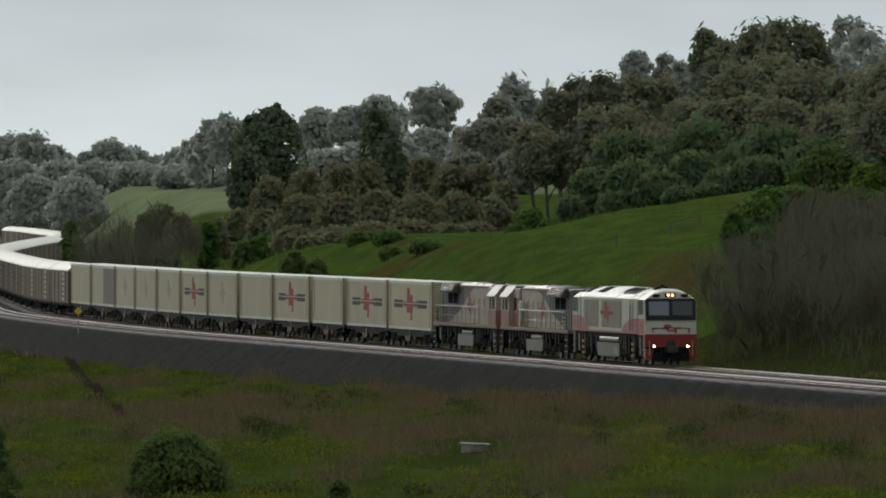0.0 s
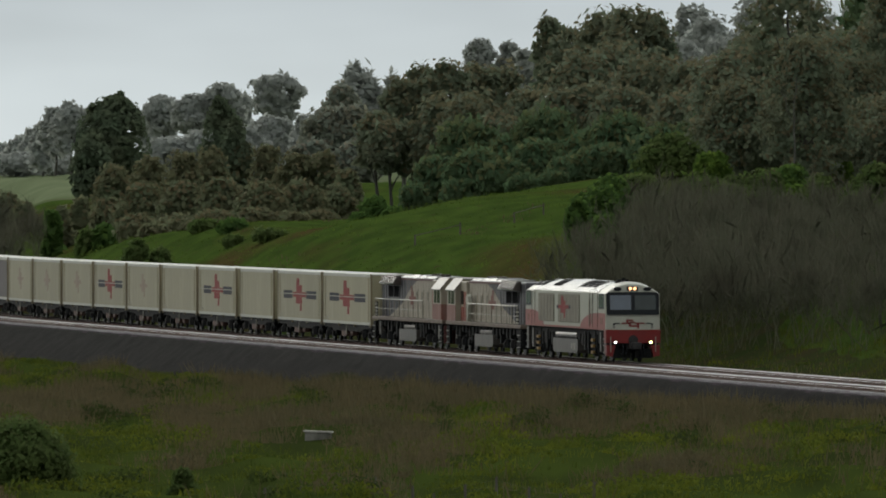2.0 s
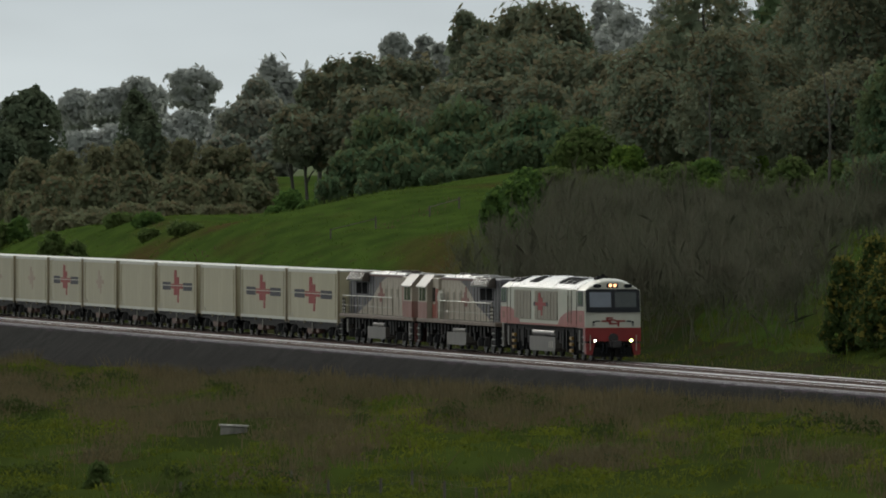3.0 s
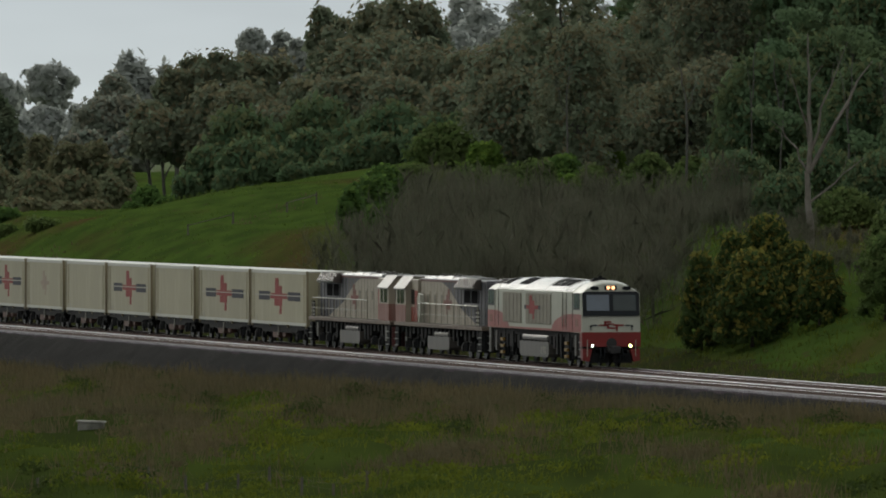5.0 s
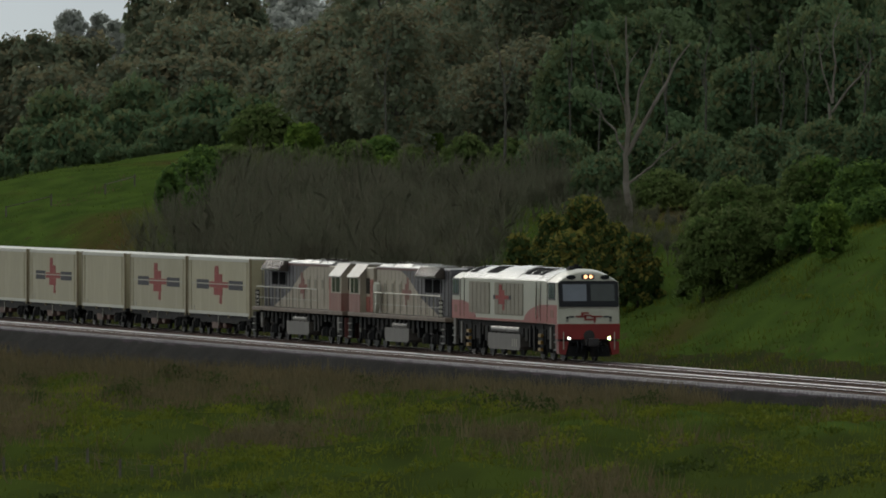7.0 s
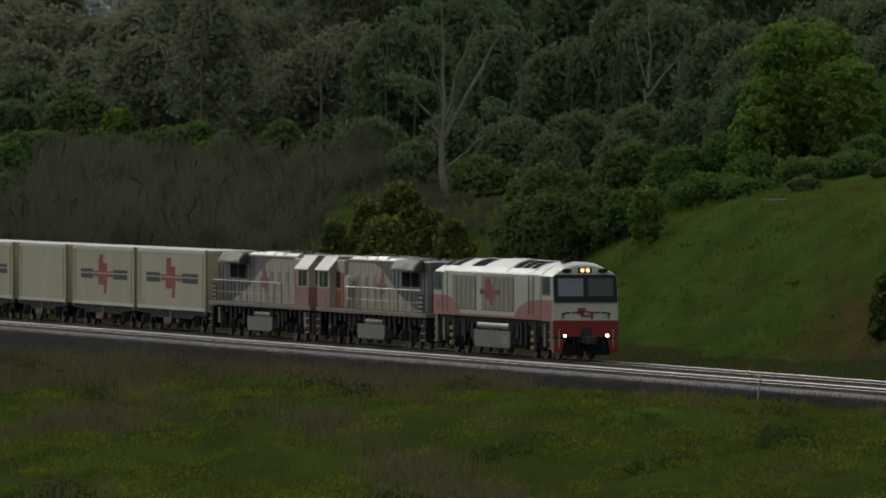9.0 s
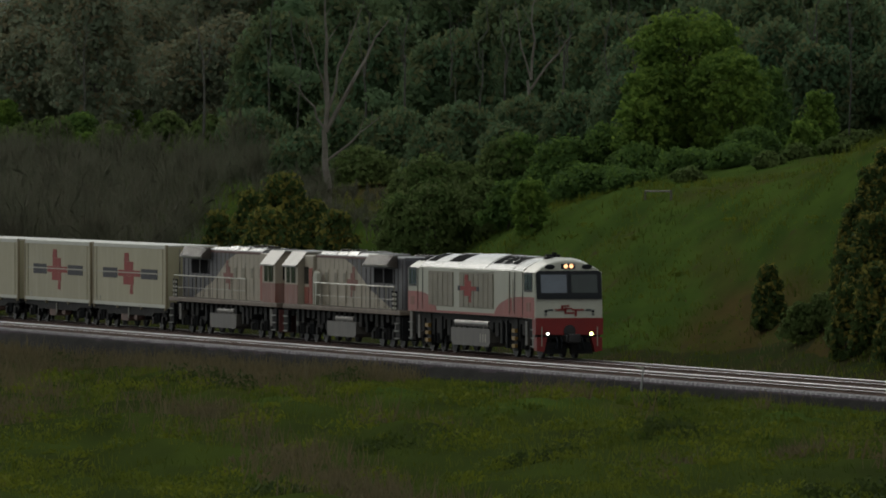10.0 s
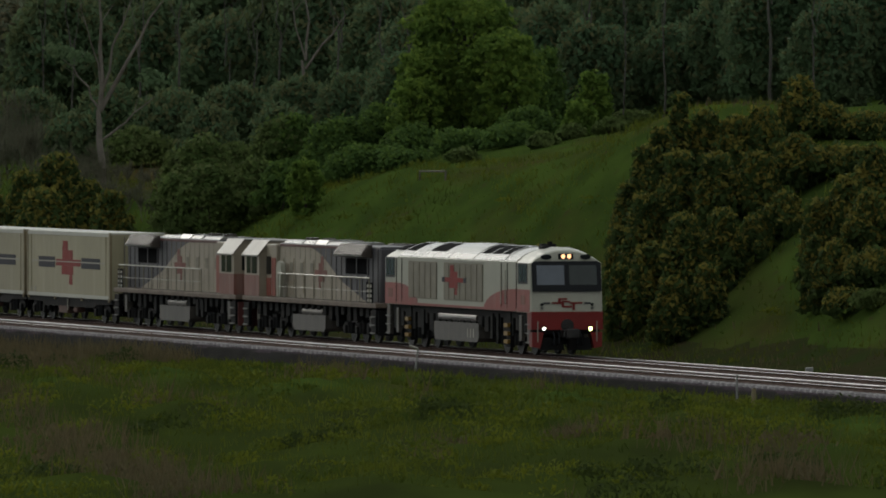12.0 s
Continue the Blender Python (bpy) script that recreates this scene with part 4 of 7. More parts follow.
# ---- rails ----
for tb, tname in TRACKS:
    tr = new("railway_track")
    tagged(tr, "standard gauge railway track on concrete sleepers", "track", kind="structure")
    for s in (-1, 1):
        r = rail(tb + s * GAUGE, -420, 470, s)
        r.parent = tr

# ---- vegetation ----
bark_dark = mat("bark_dark", (0.06, 0.048, 0.038), 0.9, vary=0.4, scale=4.0, bump=0.6, bump_scale=9)
bark_pale = mat("bark_pale", (0.165, 0.145, 0.120), 0.8, vary=0.35, scale=2.5, stain=0.5, stain_colour=(0.12, 0.09, 0.07), bump=0.3, bump_scale=6)
bark_grey = mat("bark_grey", (0.085, 0.080, 0.066), 0.85, vary=0.4, scale=2.5, stain=0.5, stain_colour=(0.05, 0.045, 0.036), bump=0.3, bump_scale=6)
def leaf_mat(name, c1, c2, trans=0.5, scale=0.35, island=0.2):
    return mat(name, c1, 0.8, colour2=c2, scale=scale, island=island, trans=trans, spec=0.08)

LEAF = {
    "gum": leaf_mat("gum_leaf", (0.140, 0.178, 0.118), (0.165, 0.176, 0.114), 0.5, 0.3, 0.1),
    # distance haze is painted into the next two leaf colours
    "far_gum": leaf_mat("hazed_far_gum_leaf", (0.215, 0.245, 0.200), (0.235, 0.245, 0.195), 0.55, 0.3, 0.06),
    "grey_gum": leaf_mat("hazed_gum_leaf", (0.35, 0.37, 0.345), (0.33, 0.34, 0.31), 0.6, 0.3, 0.05),
    "cypress": leaf_mat("cypress_leaf", (0.090, 0.122, 0.076), (0.104, 0.120, 0.072), 0.4, 0.35, 0.12),
    "wattle": leaf_mat("wattle_leaf", (0.135, 0.160, 0.092), (0.165, 0.155, 0.088), 0.5, 0.3, 0.12),
    "golden": leaf_mat("golden_bush_leaf", (0.062, 0.092, 0.028), (0.046, 0.074, 0.024), 0.45, 0.6, 0.15),
    "green": leaf_mat("fresh_green_leaf", (0.076, 0.134, 0.034), (0.058, 0.104, 0.030), 0.5, 0.35, 0.12),
    "lime": leaf_mat("lime_green_leaf", (0.118, 0.186, 0.036), (0.080, 0.140, 0.030), 0.55, 0.35, 0.12),
    "bush": leaf_mat("bush_leaf", (0.078, 0.122, 0.036), (0.092, 0.122, 0.038), 0.5, 0.35, 0.12),
    "twig": leaf_mat("bare_twig", (0.104, 0.098, 0.070), (0.084, 0.094, 0.060), 0.3),
    "forest": leaf_mat("shaded_gum_leaf", (0.082, 0.140, 0.072), (0.102, 0.136, 0.066), 0.5, 0.25, 0.12),
}
# second leaf colours, paler or browner, for sprays that face upwards
TIPS = {
    "gum": leaf_mat("upper_gum_leaf", (0.180, 0.150, 0.092), (0.160, 0.156, 0.090), 0.55, 0.3, 0.1),
    # paled for haze like the far_gum leaf below it
    "far_gum": leaf_mat("hazed_far_upper_leaf", (0.245, 0.215, 0.165), (0.225, 0.225, 0.165), 0.55, 0.3, 0.06),
    "forest": leaf_mat("upper_shaded_leaf", (0.125, 0.130, 0.062), (0.108, 0.135, 0.060), 0.55, 0.25, 0.1),
    "wattle": leaf_mat("upper_wattle_leaf", (0.170, 0.140, 0.080), (0.150, 0.142, 0.078), 0.5, 0.3, 0.1),
    "golden": leaf_mat("golden_tip_leaf", (0.185, 0.158, 0.036), (0.140, 0.140, 0.034), 0.45, 0.6, 0.15),
    "lime": leaf_mat("pale_lime_leaf", (0.165, 0.235, 0.040), (0.135, 0.205, 0.040), 0.55, 0.35, 0.1),
    "green": leaf_mat("pale_green_leaf", (0.105, 0.168, 0.036), (0.085, 0.145, 0.034), 0.55, 0.35, 0.1),
    "bush": leaf_mat("pale_bush_leaf", (0.112, 0.142, 0.050), (0.105, 0.140, 0.048), 0.55, 0.35, 0.1),
}

def cards(rng, pts, normals, size, stretch=1.7, lean=0.75, upright=0.0):
    """Small pointed sprays of leaf at pts, roughly facing along normals."""
    n = len(pts)
    v = rng.normal(size=(n, 3)); v /= np.linalg.norm(v, axis=1)[:, None]
    nn = normals * (1 - lean) + v * lean
    nn /= np.linalg.norm(nn, axis=1)[:, None] + 1e-9
    r = rng.normal(size=(n, 3))
    t = np.cross(nn, r); t /= np.linalg.norm(t, axis=1)[:, None] + 1e-9
    if upright:
        t = t * (1 - upright) + np.array((0, 0, 1.0)) * upright
        t /= np.linalg.norm(t, axis=1)[:, None]
    s = np.cross(nn, t); s /= np.linalg.norm(s, axis=1)[:, None] + 1e-9
    L = (size * stretch * rng.uniform(0.6, 1.35, n) / 2)[:, None]
    W = (size * rng.uniform(0.6, 1.3, n) / 2)[:, None]
    k = rng.uniform(-0.25, 0.25, (n, 1))
    verts = np.stack([pts - t * L, pts + s * W + t * L * k + nn * W * 0.3, pts + t * L, pts - s * W - t * L * k + nn * W * 0.3], 1).reshape(-1, 3)
    return verts, np.arange(4 * n).reshape(n, 4)

def lobe_points(rng, centre, radii, n, fill=0.25, fuzz=0.17, knobs=0.0):
    v = rng.normal(size=(n, 3)); v /= np.linalg.norm(v, axis=1)[:, None]
    v[:, 2] = np.where(v[:, 2] < -0.35, -v[:, 2], v[:, 2])
    rad = np.where(rng.random(n) < fill, rng.uniform(0.35, 0.85, n), rng.normal(0.96, fuzz, n))
    if knobs:
        for _ in range(4):
            k = rng.normal(size=3) * 3.2
            rad = rad + knobs * np.cos(v @ k + rng.uniform(0, 6.28)) * 0.5
    rad = np.minimum(rad, 1.3)
    return np.asarray(centre) + v * rad[:, None] * np.asarray(radii), v

def crown_mesh(rng, lobes, size, density, material, parent, label="", stretch=1.7, upright=0.0, fuzz=0.17, tips=None, tip_share=0.0, lean=0.45, knobs=0.0, fill=0.14, inner=1.0):
    """Leaf sprays over all lobes; the upward-facing sprays of each lobe may take a second, often paler leaf material.
    """
    P, Nn = [], []
    for c, r in lobes:
        area = 4 * math.pi * ((r[0] * r[1]) ** 1.6 / 3 + 2 * (r[0] * r[2]) ** 1.6 / 3) ** (1 / 1.6)
        n = max(12, int(area * density / (size * size)))
        p, nn = lobe_points(rng, c, r, n, fill, fuzz, knobs)
        buried = np.zeros(n, bool)
        for c2, r2 in lobes:
            if c2 is not c:
                buried |= (((p - np.asarray(c2)) / (np.asarray(r2) * 0.74)) ** 2).sum(1) < 1
        keep = ~buried | (rng.random(n) < 0.05)
        keep &= (nn[:, 1] < 0.3) | (rng.random(n) < 0.28)
        P.append(p[keep]); Nn.append(nn[keep])
    P, Nn = np.concatenate(P), np.concatenate(Nn)
    v, fc = cards(rng, P, Nn, size, stretch, lean, upright)
    if inner:
        Q = np.concatenate([lobe_points(rng, c, np.asarray(r) * 0.6, max(5, int(inner * len(P) / len(lobes) / 18)), 0.6, 0.1)[0] for c, r in lobes])
        v2, f2 = cards(rng, Q, np.tile((0.0, -1.0, 0.0), (len(Q), 1)), size * 2.8, 1.2, 0.5, 0.0)
        v, fc = np.concatenate([v, v2]), np.concatenate([fc, f2 + len(v)])
        Nn = np.concatenate([Nn, np.tile((0.0, 0.0, -1.0), (len(Q), 1))])
    ob = soup("crown", v, fc, material, parent)
    if tips:
        ob.data.materials.append(tips)
        is_upper = rng.random(len(Nn)) < tip_share * np.clip((Nn[:, 2] + 0.1) * 1.3, 0, 1)
        ob.data.polygons.foreach_set("material_index", is_upper.astype(np.int32))
    return tagged(ob, label, kind="stuff")

def twig_mesh(rng, h, w, stems, material, parent):
    """A leafless shrub: thin stems that rise from the root, lean apart and fork into finer and finer twigs."""
    def strands(base, way, length, r, n):
        side = np.cross(way, rng.normal(size=(n, 3))); side /= np.linalg.norm(side, axis=1)[:, None]
        mid = base + way * (length * 0.5)[:, None] + rng.normal(size=(n, 3)) * (length * 0.04)[:, None]
        tip = base + way * length[:, None] + rng.normal(size=(n, 3)) * (length * 0.09)[:, None]
        k = side * r[:, None]
        return np.stack([base - k, base + k, mid + k * 0.6, tip, mid - k * 0.6], 1), mid, tip
    def ways(n, spread, up):
        d = rng.normal(size=(n, 3)) * spread + np.array((0, 0, up))
        return d / np.linalg.norm(d, axis=1)[:, None]
    out = []
    b0 = np.stack([rng.normal(size=stems) * w * 0.22, rng.normal(size=stems) * w * 0.22, np.zeros(stems)], 1)
    d0 = ways(stems, 0.30, 1.0)
    l0 = h * rng.uniform(0.45, 0.95, stems)
    q, m, t = strands(b0, d0, l0, np.full(stems, 0.035), stems); out.append(q)
    for level, share, r in ((7, 0.45, 0.024), (6, 0.42, 0.019)):
        k = rng.uniform(0.1, 1.0, (len(m), level, 1))
        st = (m[:, None] * (1 - k) + t[:, None] * k).reshape(-1, 3)
        n = len(st)
        st = st + rng.normal(size=(n, 3)) * 0.04
        q, m, t = strands(st, ways(n, 0.42, 1.0), h * share * rng.uniform(0.4, 1.0, n), np.full(n, r), n)
        out.append(q)
    v = np.concatenate(out).reshape(-1, 3)
    ob = soup("brushwood", v, np.arange(len(v)).reshape(-1, 5), material, parent)
    return tagged(ob, "bare brown twigs", kind="stuff")

def limbs(bm, rng, base, top, r0, targets):
    mid = [Vector(base).lerp(Vector(top), t) + Vector((rng.normal() * 0.02, rng.normal() * 0.02, 0)) * (Vector(top) - Vector(base)).length for t in (0.33, 0.66)]
    chain = [Vector(base), *mid, Vector(top)]
    rr = [r0, r0 * 0.75, r0 * 0.55, r0 * 0.3]
    for p, q, a, b in zip(chain, chain[1:], rr, rr[1:]):
        tube(bm, p, q, a, b, n=7)
    for tg in targets:
        k = rng.uniform(0.35, 0.95)
        i = min(2, int(k * 3))
        st = chain[i].lerp(chain[i + 1], k * 3 - i)
        tg = Vector(tg)
        bend = st.lerp(tg, 0.5) + Vector((0, 0, 0.08 * (tg - st).length))
        tube(bm, st, bend, r0 * 0.32, r0 * 0.2, n=5); tube(bm, bend, tg, r0 * 0.2, r0 * 0.06, n=5)

LABELS = {
    "gum": ("gum_tree", "tall gum tree with a lumpy olive-brown crown", "tree"),
    "grey_gum": ("gum_tree", "gum tree with haze painted into its grey-green leaves and a spreading open crown", "tree"),
    "cypress": ("cypress_tree", "dense dark green cypress tree", "tree"),
    "wattle": ("wattle_bush", "dense rounded olive-brown wattle bush on the hillside", "bush"),
    "golden": ("golden_bush", "dark bush with yellowish upper tips beside the line", "bush"),
    "green": ("leafy_tree", "fresh bright green leafy tree on the slope", "tree"),
    "bush": ("round_bush", "rounded dark green bush", "bush"),
    "forest": ("gum_tree", "tall dark olive gum tree in the wood", "tree"),
    "twig": ("thicket_shrub", "leafless brown twiggy shrub in a dense thicket", "shrub"),
}

LABELS["far_gum"] = ("gum_tree", "gum tree on the far shoulder of the hill, its leaves paled for haze", "tree")
# the pine shares the leaf colour that has haze painted in
LABELS["pine"] = ("pine_tree", "spiky grey-green pine tree, distance haze put into its leaf colour", "tree")
LABELS["lime"] = ("leafy_tree", "tall feathery lime-green tree above the slope", "tree")

def tree(kind, x, y, h, w, seed, base=0.35, card=0.0, density=1.0, lobes_n=0, shape="", flat=1.0, sink=0.1, bark=None, leaf=None, tip=None):
    """One tree or bush: h metres tall and w wide, its crown starting at base of its height."""
    rng = np.random.default_rng(seed)
    nm, lab, cat = LABELS[kind]
    e = new(nm)
    e.location = (x, y, ground_z(x, y) - sink)
    tagged(e, lab, cat, "trees and bushes of the hillside")
    if kind == "twig":
        twig_mesh(rng, h, w, max(9, int(9 * w * h / 12)), LEAF["twig"], e)
        return e
    tall = kind in ("gum", "grey_gum", "forest", "far_gum")
    size = card or (0.00030 * y + 0.040) * (1.15 if y > 800 else 0.84 if y < 650 else 1.0)
    cb = base * h
    lobes = []
    n = lobes_n or {"gum": 34, "far_gum": 30, "forest": 38, "grey_gum": 26, "cypress": 26, "pine": 40, "wattle": 22, "golden": 60, "green": 30, "lime": 90, "bush": 24}[kind]
    if kind in ("cypress", "pine"):
        for i in range(n):
            t = i / (n - 1)
            rr = w / 2 * (math.sqrt(max(0.03, 1 - (1.55 * (t - 0.38)) ** 2)) if shape != "cone" else max(0.12, 1 - t * 0.95))
            a = rng.uniform(0, 6.28)
            off = rr * (0.55 if kind == "cypress" else 0.72)
            k = 0.5 if kind == "cypress" else 0.34
            lobes.append(((off * math.cos(a), off * math.sin(a), cb + (h - cb) * (0.06 + 0.88 * t)), (rr * k, rr * k, (h - cb) * (0.09 if kind == "cypress" else 0.11))))
        lobes.append(((0, 0, cb + (h - cb) * 0.46), (w * (0.44 if shape != "cone" else 0.26), w * (0.44 if shape != "cone" else 0.26), (h - cb) * 0.49)))
        if shape != "cone":
            lobes.append(((0, 0, cb + (h - cb) * 0.25), (w * 0.40, w * 0.40, (h - cb) * 0.28)))
    else:
        low = base < 0.2
        for i in range(n):
            a, t = 2.39996 * i + rng.uniform(-0.5, 0.5), (i + rng.random()) / n
            env = max(0.05, 1 - t ** 1.7) ** 0.6 if low and not tall else math.sin(math.pi * (0.20 + 0.68 * t)) ** 0.8
            if shape == "cone":
                env = 1.0 - 0.78 * t ** 1.5
            elif kind == "lime":
                env = 0.50 + 0.50 * math.sin(math.pi * (0.12 + 0.76 * t))
            elif shape == "umbrella":
                env = 0.45 + 0.55 * math.sin(math.pi * (0.08 + 0.72 * t))
            off = (w / 2) * env * (0.42 + 0.36 * rng.random())
            r = w * rng.uniform(0.09, 0.18) * (1.15 - 0.55 * t if shape == "cone" else 1.0) * (1.2 if low else 1.0)
            zr = r * rng.uniform(0.75, 1.1) * flat
            if kind == "forest":
                r, zr = r * 0.9, r * rng.uniform(1.0, 1.5)
            if kind == "lime":
                r, zr = r * 0.50, r * 0.30
            if kind == "golden":
                r, zr = r * 0.62, r * rng.uniform(0.85, 1.35)
            lobes.append(((off * math.cos(a), off * math.sin(a), cb + zr * 0.5 + max(0.0, h - cb - 1.5 * zr) * t), (r, r, zr)))
        r = w * 0.22
        lobes.append(((0, 0, h - r * 0.8), (r, r, r * 0.8)))
        if tall:
            lobes.append(((0, 0, cb + (h - cb) * 0.52), (w * 0.37, w * 0.37, (h - cb) * 0.44)))
        else:
            lobes.append(((0, 0, cb + (h - cb) * 0.4), (w * 0.34, w * 0.34, (h - cb) * 0.42)))
    tk = tip or TIPS.get(kind)
    share = {"gum": 0.55, "far_gum": 0.5, "forest": 0.4, "wattle": 0.35, "golden": 0.6, "lime": 0.6, "green": 0.5, "bush": 0.4}.get(kind, 0.0)
    crown_mesh(rng, lobes, size, density, leaf or LEAF["grey_gum" if kind == "pine" else kind], e, "",
               {"forest": 2.3, "pine": 3.0, "golden": 2.0}.get(kind, 1.7), {"forest": 0.45, "pine": 0.3, "golden": 0.4, "gum": 0.2}.get(kind, 0.0),
               {"cypress": 0.08, "grey_gum": 0.11, "bush": 0.19, "green": 0.22, "lime": 0.30, "golden": 0.14, "pine": 0.16, "gum": 0.19, "forest": 0.2, "wattle": 0.17}.get(kind, 0.13), tk if share else None, share,
               0.42, {"gum": 0.16, "forest": 0.14, "far_gum": 0.14, "grey_gum": 0.14, "wattle": 0.12, "bush": 0.1, "green": 0.12, "cypress": 0.06, "lime": 0.2}.get(kind, 0.0), 0.14, {"lime": 0.3, "cypress": 4.0}.get(kind, 1.0))
    bm = bmesh.new()
    limbs(bm, rng, (0, 0, -0.3), (0, 0, h * 0.8), max(0.09, h * 0.022), [l[0] for l in lobes[:: 2 if len(lobes) < 18 else 3]])
    part("trunk", bm, bark or (bark_grey if tall else bark_dark), e)
    return e

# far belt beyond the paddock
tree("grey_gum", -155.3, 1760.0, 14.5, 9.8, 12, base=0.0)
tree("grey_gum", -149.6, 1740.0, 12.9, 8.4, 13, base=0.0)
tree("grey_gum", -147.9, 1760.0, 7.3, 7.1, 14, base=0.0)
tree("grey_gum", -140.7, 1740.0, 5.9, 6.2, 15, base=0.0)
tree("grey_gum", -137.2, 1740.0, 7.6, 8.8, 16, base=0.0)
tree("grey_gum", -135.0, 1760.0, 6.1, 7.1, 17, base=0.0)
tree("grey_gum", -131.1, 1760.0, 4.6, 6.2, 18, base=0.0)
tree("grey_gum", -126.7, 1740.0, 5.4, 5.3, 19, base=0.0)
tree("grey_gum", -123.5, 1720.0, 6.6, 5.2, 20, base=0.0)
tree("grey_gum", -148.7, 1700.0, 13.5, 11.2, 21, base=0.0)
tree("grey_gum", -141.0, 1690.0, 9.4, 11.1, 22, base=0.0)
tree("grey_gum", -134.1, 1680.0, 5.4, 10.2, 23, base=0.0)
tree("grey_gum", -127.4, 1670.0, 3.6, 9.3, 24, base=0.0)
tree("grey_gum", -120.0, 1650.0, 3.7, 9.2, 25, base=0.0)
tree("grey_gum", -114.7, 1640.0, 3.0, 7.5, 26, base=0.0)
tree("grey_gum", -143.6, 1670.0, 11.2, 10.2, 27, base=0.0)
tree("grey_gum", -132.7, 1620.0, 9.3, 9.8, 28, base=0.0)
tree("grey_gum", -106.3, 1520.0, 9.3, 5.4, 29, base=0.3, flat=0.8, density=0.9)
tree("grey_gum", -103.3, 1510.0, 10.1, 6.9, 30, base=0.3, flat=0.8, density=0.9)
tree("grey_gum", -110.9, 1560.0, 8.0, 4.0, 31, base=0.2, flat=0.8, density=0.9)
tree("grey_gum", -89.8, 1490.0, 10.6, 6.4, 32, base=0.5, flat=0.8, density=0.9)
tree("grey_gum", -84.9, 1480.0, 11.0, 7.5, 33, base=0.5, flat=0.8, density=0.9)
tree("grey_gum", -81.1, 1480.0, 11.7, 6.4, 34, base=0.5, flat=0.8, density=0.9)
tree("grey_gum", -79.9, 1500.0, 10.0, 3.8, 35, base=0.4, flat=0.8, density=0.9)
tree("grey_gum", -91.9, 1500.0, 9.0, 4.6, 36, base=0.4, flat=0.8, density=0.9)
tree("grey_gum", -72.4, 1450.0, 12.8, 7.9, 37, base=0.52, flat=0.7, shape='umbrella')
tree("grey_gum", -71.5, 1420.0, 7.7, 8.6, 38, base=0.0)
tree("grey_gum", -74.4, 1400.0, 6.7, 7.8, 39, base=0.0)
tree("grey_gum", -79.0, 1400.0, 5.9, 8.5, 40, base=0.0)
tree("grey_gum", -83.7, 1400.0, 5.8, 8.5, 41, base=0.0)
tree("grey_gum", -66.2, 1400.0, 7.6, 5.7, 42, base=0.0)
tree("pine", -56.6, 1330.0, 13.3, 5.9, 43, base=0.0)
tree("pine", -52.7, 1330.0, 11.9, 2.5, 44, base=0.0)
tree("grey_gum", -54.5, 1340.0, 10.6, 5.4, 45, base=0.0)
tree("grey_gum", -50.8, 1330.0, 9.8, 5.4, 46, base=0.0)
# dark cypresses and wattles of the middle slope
tree("cypress", -71.8, 1110.0, 10.4, 8.0, 47, base=0.0, density=1.2)
tree("cypress", -72.9, 1095.0, 6.2, 4.4, 48, base=0.0, density=1.2)
tree("cypress", -55.6, 1010.0, 11.9, 4.0, 49, base=0.0, density=1.2)
tree("cypress", -53.8, 1000.0, 10.4, 3.5, 50, base=0.0, density=1.2)
tree("wattle", -61.4, 950.0, 7.0, 5.3, 51, base=0.0)
tree("wattle", -59.1, 960.0, 7.8, 5.3, 52, base=0.0)
tree("wattle", -57.3, 980.0, 8.2, 5.7, 53, base=0.0)
tree("wattle", -55.4, 990.0, 8.1, 5.3, 54, base=0.0)
tree("wattle", -53.3, 1000.0, 8.3, 4.6, 55, base=0.0)
tree("wattle", -50.5, 990.0, 8.3, 4.8, 56, base=0.0)
tree("wattle", -47.4, 980.0, 7.7, 5.5, 57, base=0.0)
tree("wattle", -44.8, 980.0, 7.4, 4.7, 58, base=0.0)
tree("wattle", -42.1, 965.0, 5.9, 4.2, 59, base=0.0)
tree("wattle", -60.5, 930.0, 4.1, 4.2, 60, base=0.0)
tree("wattle", -57.1, 920.0, 4.8, 5.6, 61, base=0.0)
tree("wattle", -53.3, 912.0, 4.6, 6.0, 62, base=0.0)
tree("wattle", -50.0, 910.0, 4.5, 6.0, 63, base=0.0)
tree("wattle", -46.5, 905.0, 4.0, 6.0, 64, base=0.0)
tree("wattle", -43.5, 910.0, 4.0, 5.5, 65, base=0.0)
tree("wattle", -41.3, 925.0, 4.0, 4.5, 66, base=0.0)
tree("wattle", -55.7, 890.0, 2.3, 4.3, 67, base=0.0)
tree("wattle", -51.9, 880.0, 1.6, 4.9, 68, base=0.0)
tree("wattle", -48.8, 880.0, 1.9, 4.9, 69, base=0.0)
tree("wattle", -45.9, 885.0, 1.8, 4.5, 70, base=0.0)
tree("wattle", -43.5, 890.0, 1.2, 3.6, 71, base=0.0)
tree("wattle", -50.6, 865.0, 0.8, 3.5, 72, base=0.0)
tree("wattle", -52.6, 860.0, 0.8, 2.6, 73, base=0.0)
tree("wattle", -41.7, 900.0, 1.3, 3.6, 74, base=0.0)
tree("wattle", -67.6, 1000.0, 3.6, 2.8, 75, base=0.0)
tree("wattle", -68.7, 990.0, 3.8, 2.5, 76, base=0.0)
tree("wattle", -77.3, 1040.0, 4.3, 4.8, 77, base=0.0)
tree("wattle", -78.2, 1030.0, 4.8, 2.6, 78, base=0.0)
tree("wattle", -74.8, 1030.0, 2.9, 2.6, 79, base=0.0)
tree("bush", -88.8, 1075.0, 6.7, 2.6, 80, base=0.0)
tree("bush", -130.4, 1575.0, 3.0, 2.9, 81, base=0.0)
tree("bush", -84.4, 1030.0, 5.2, 2.1, 82, base=0.0)
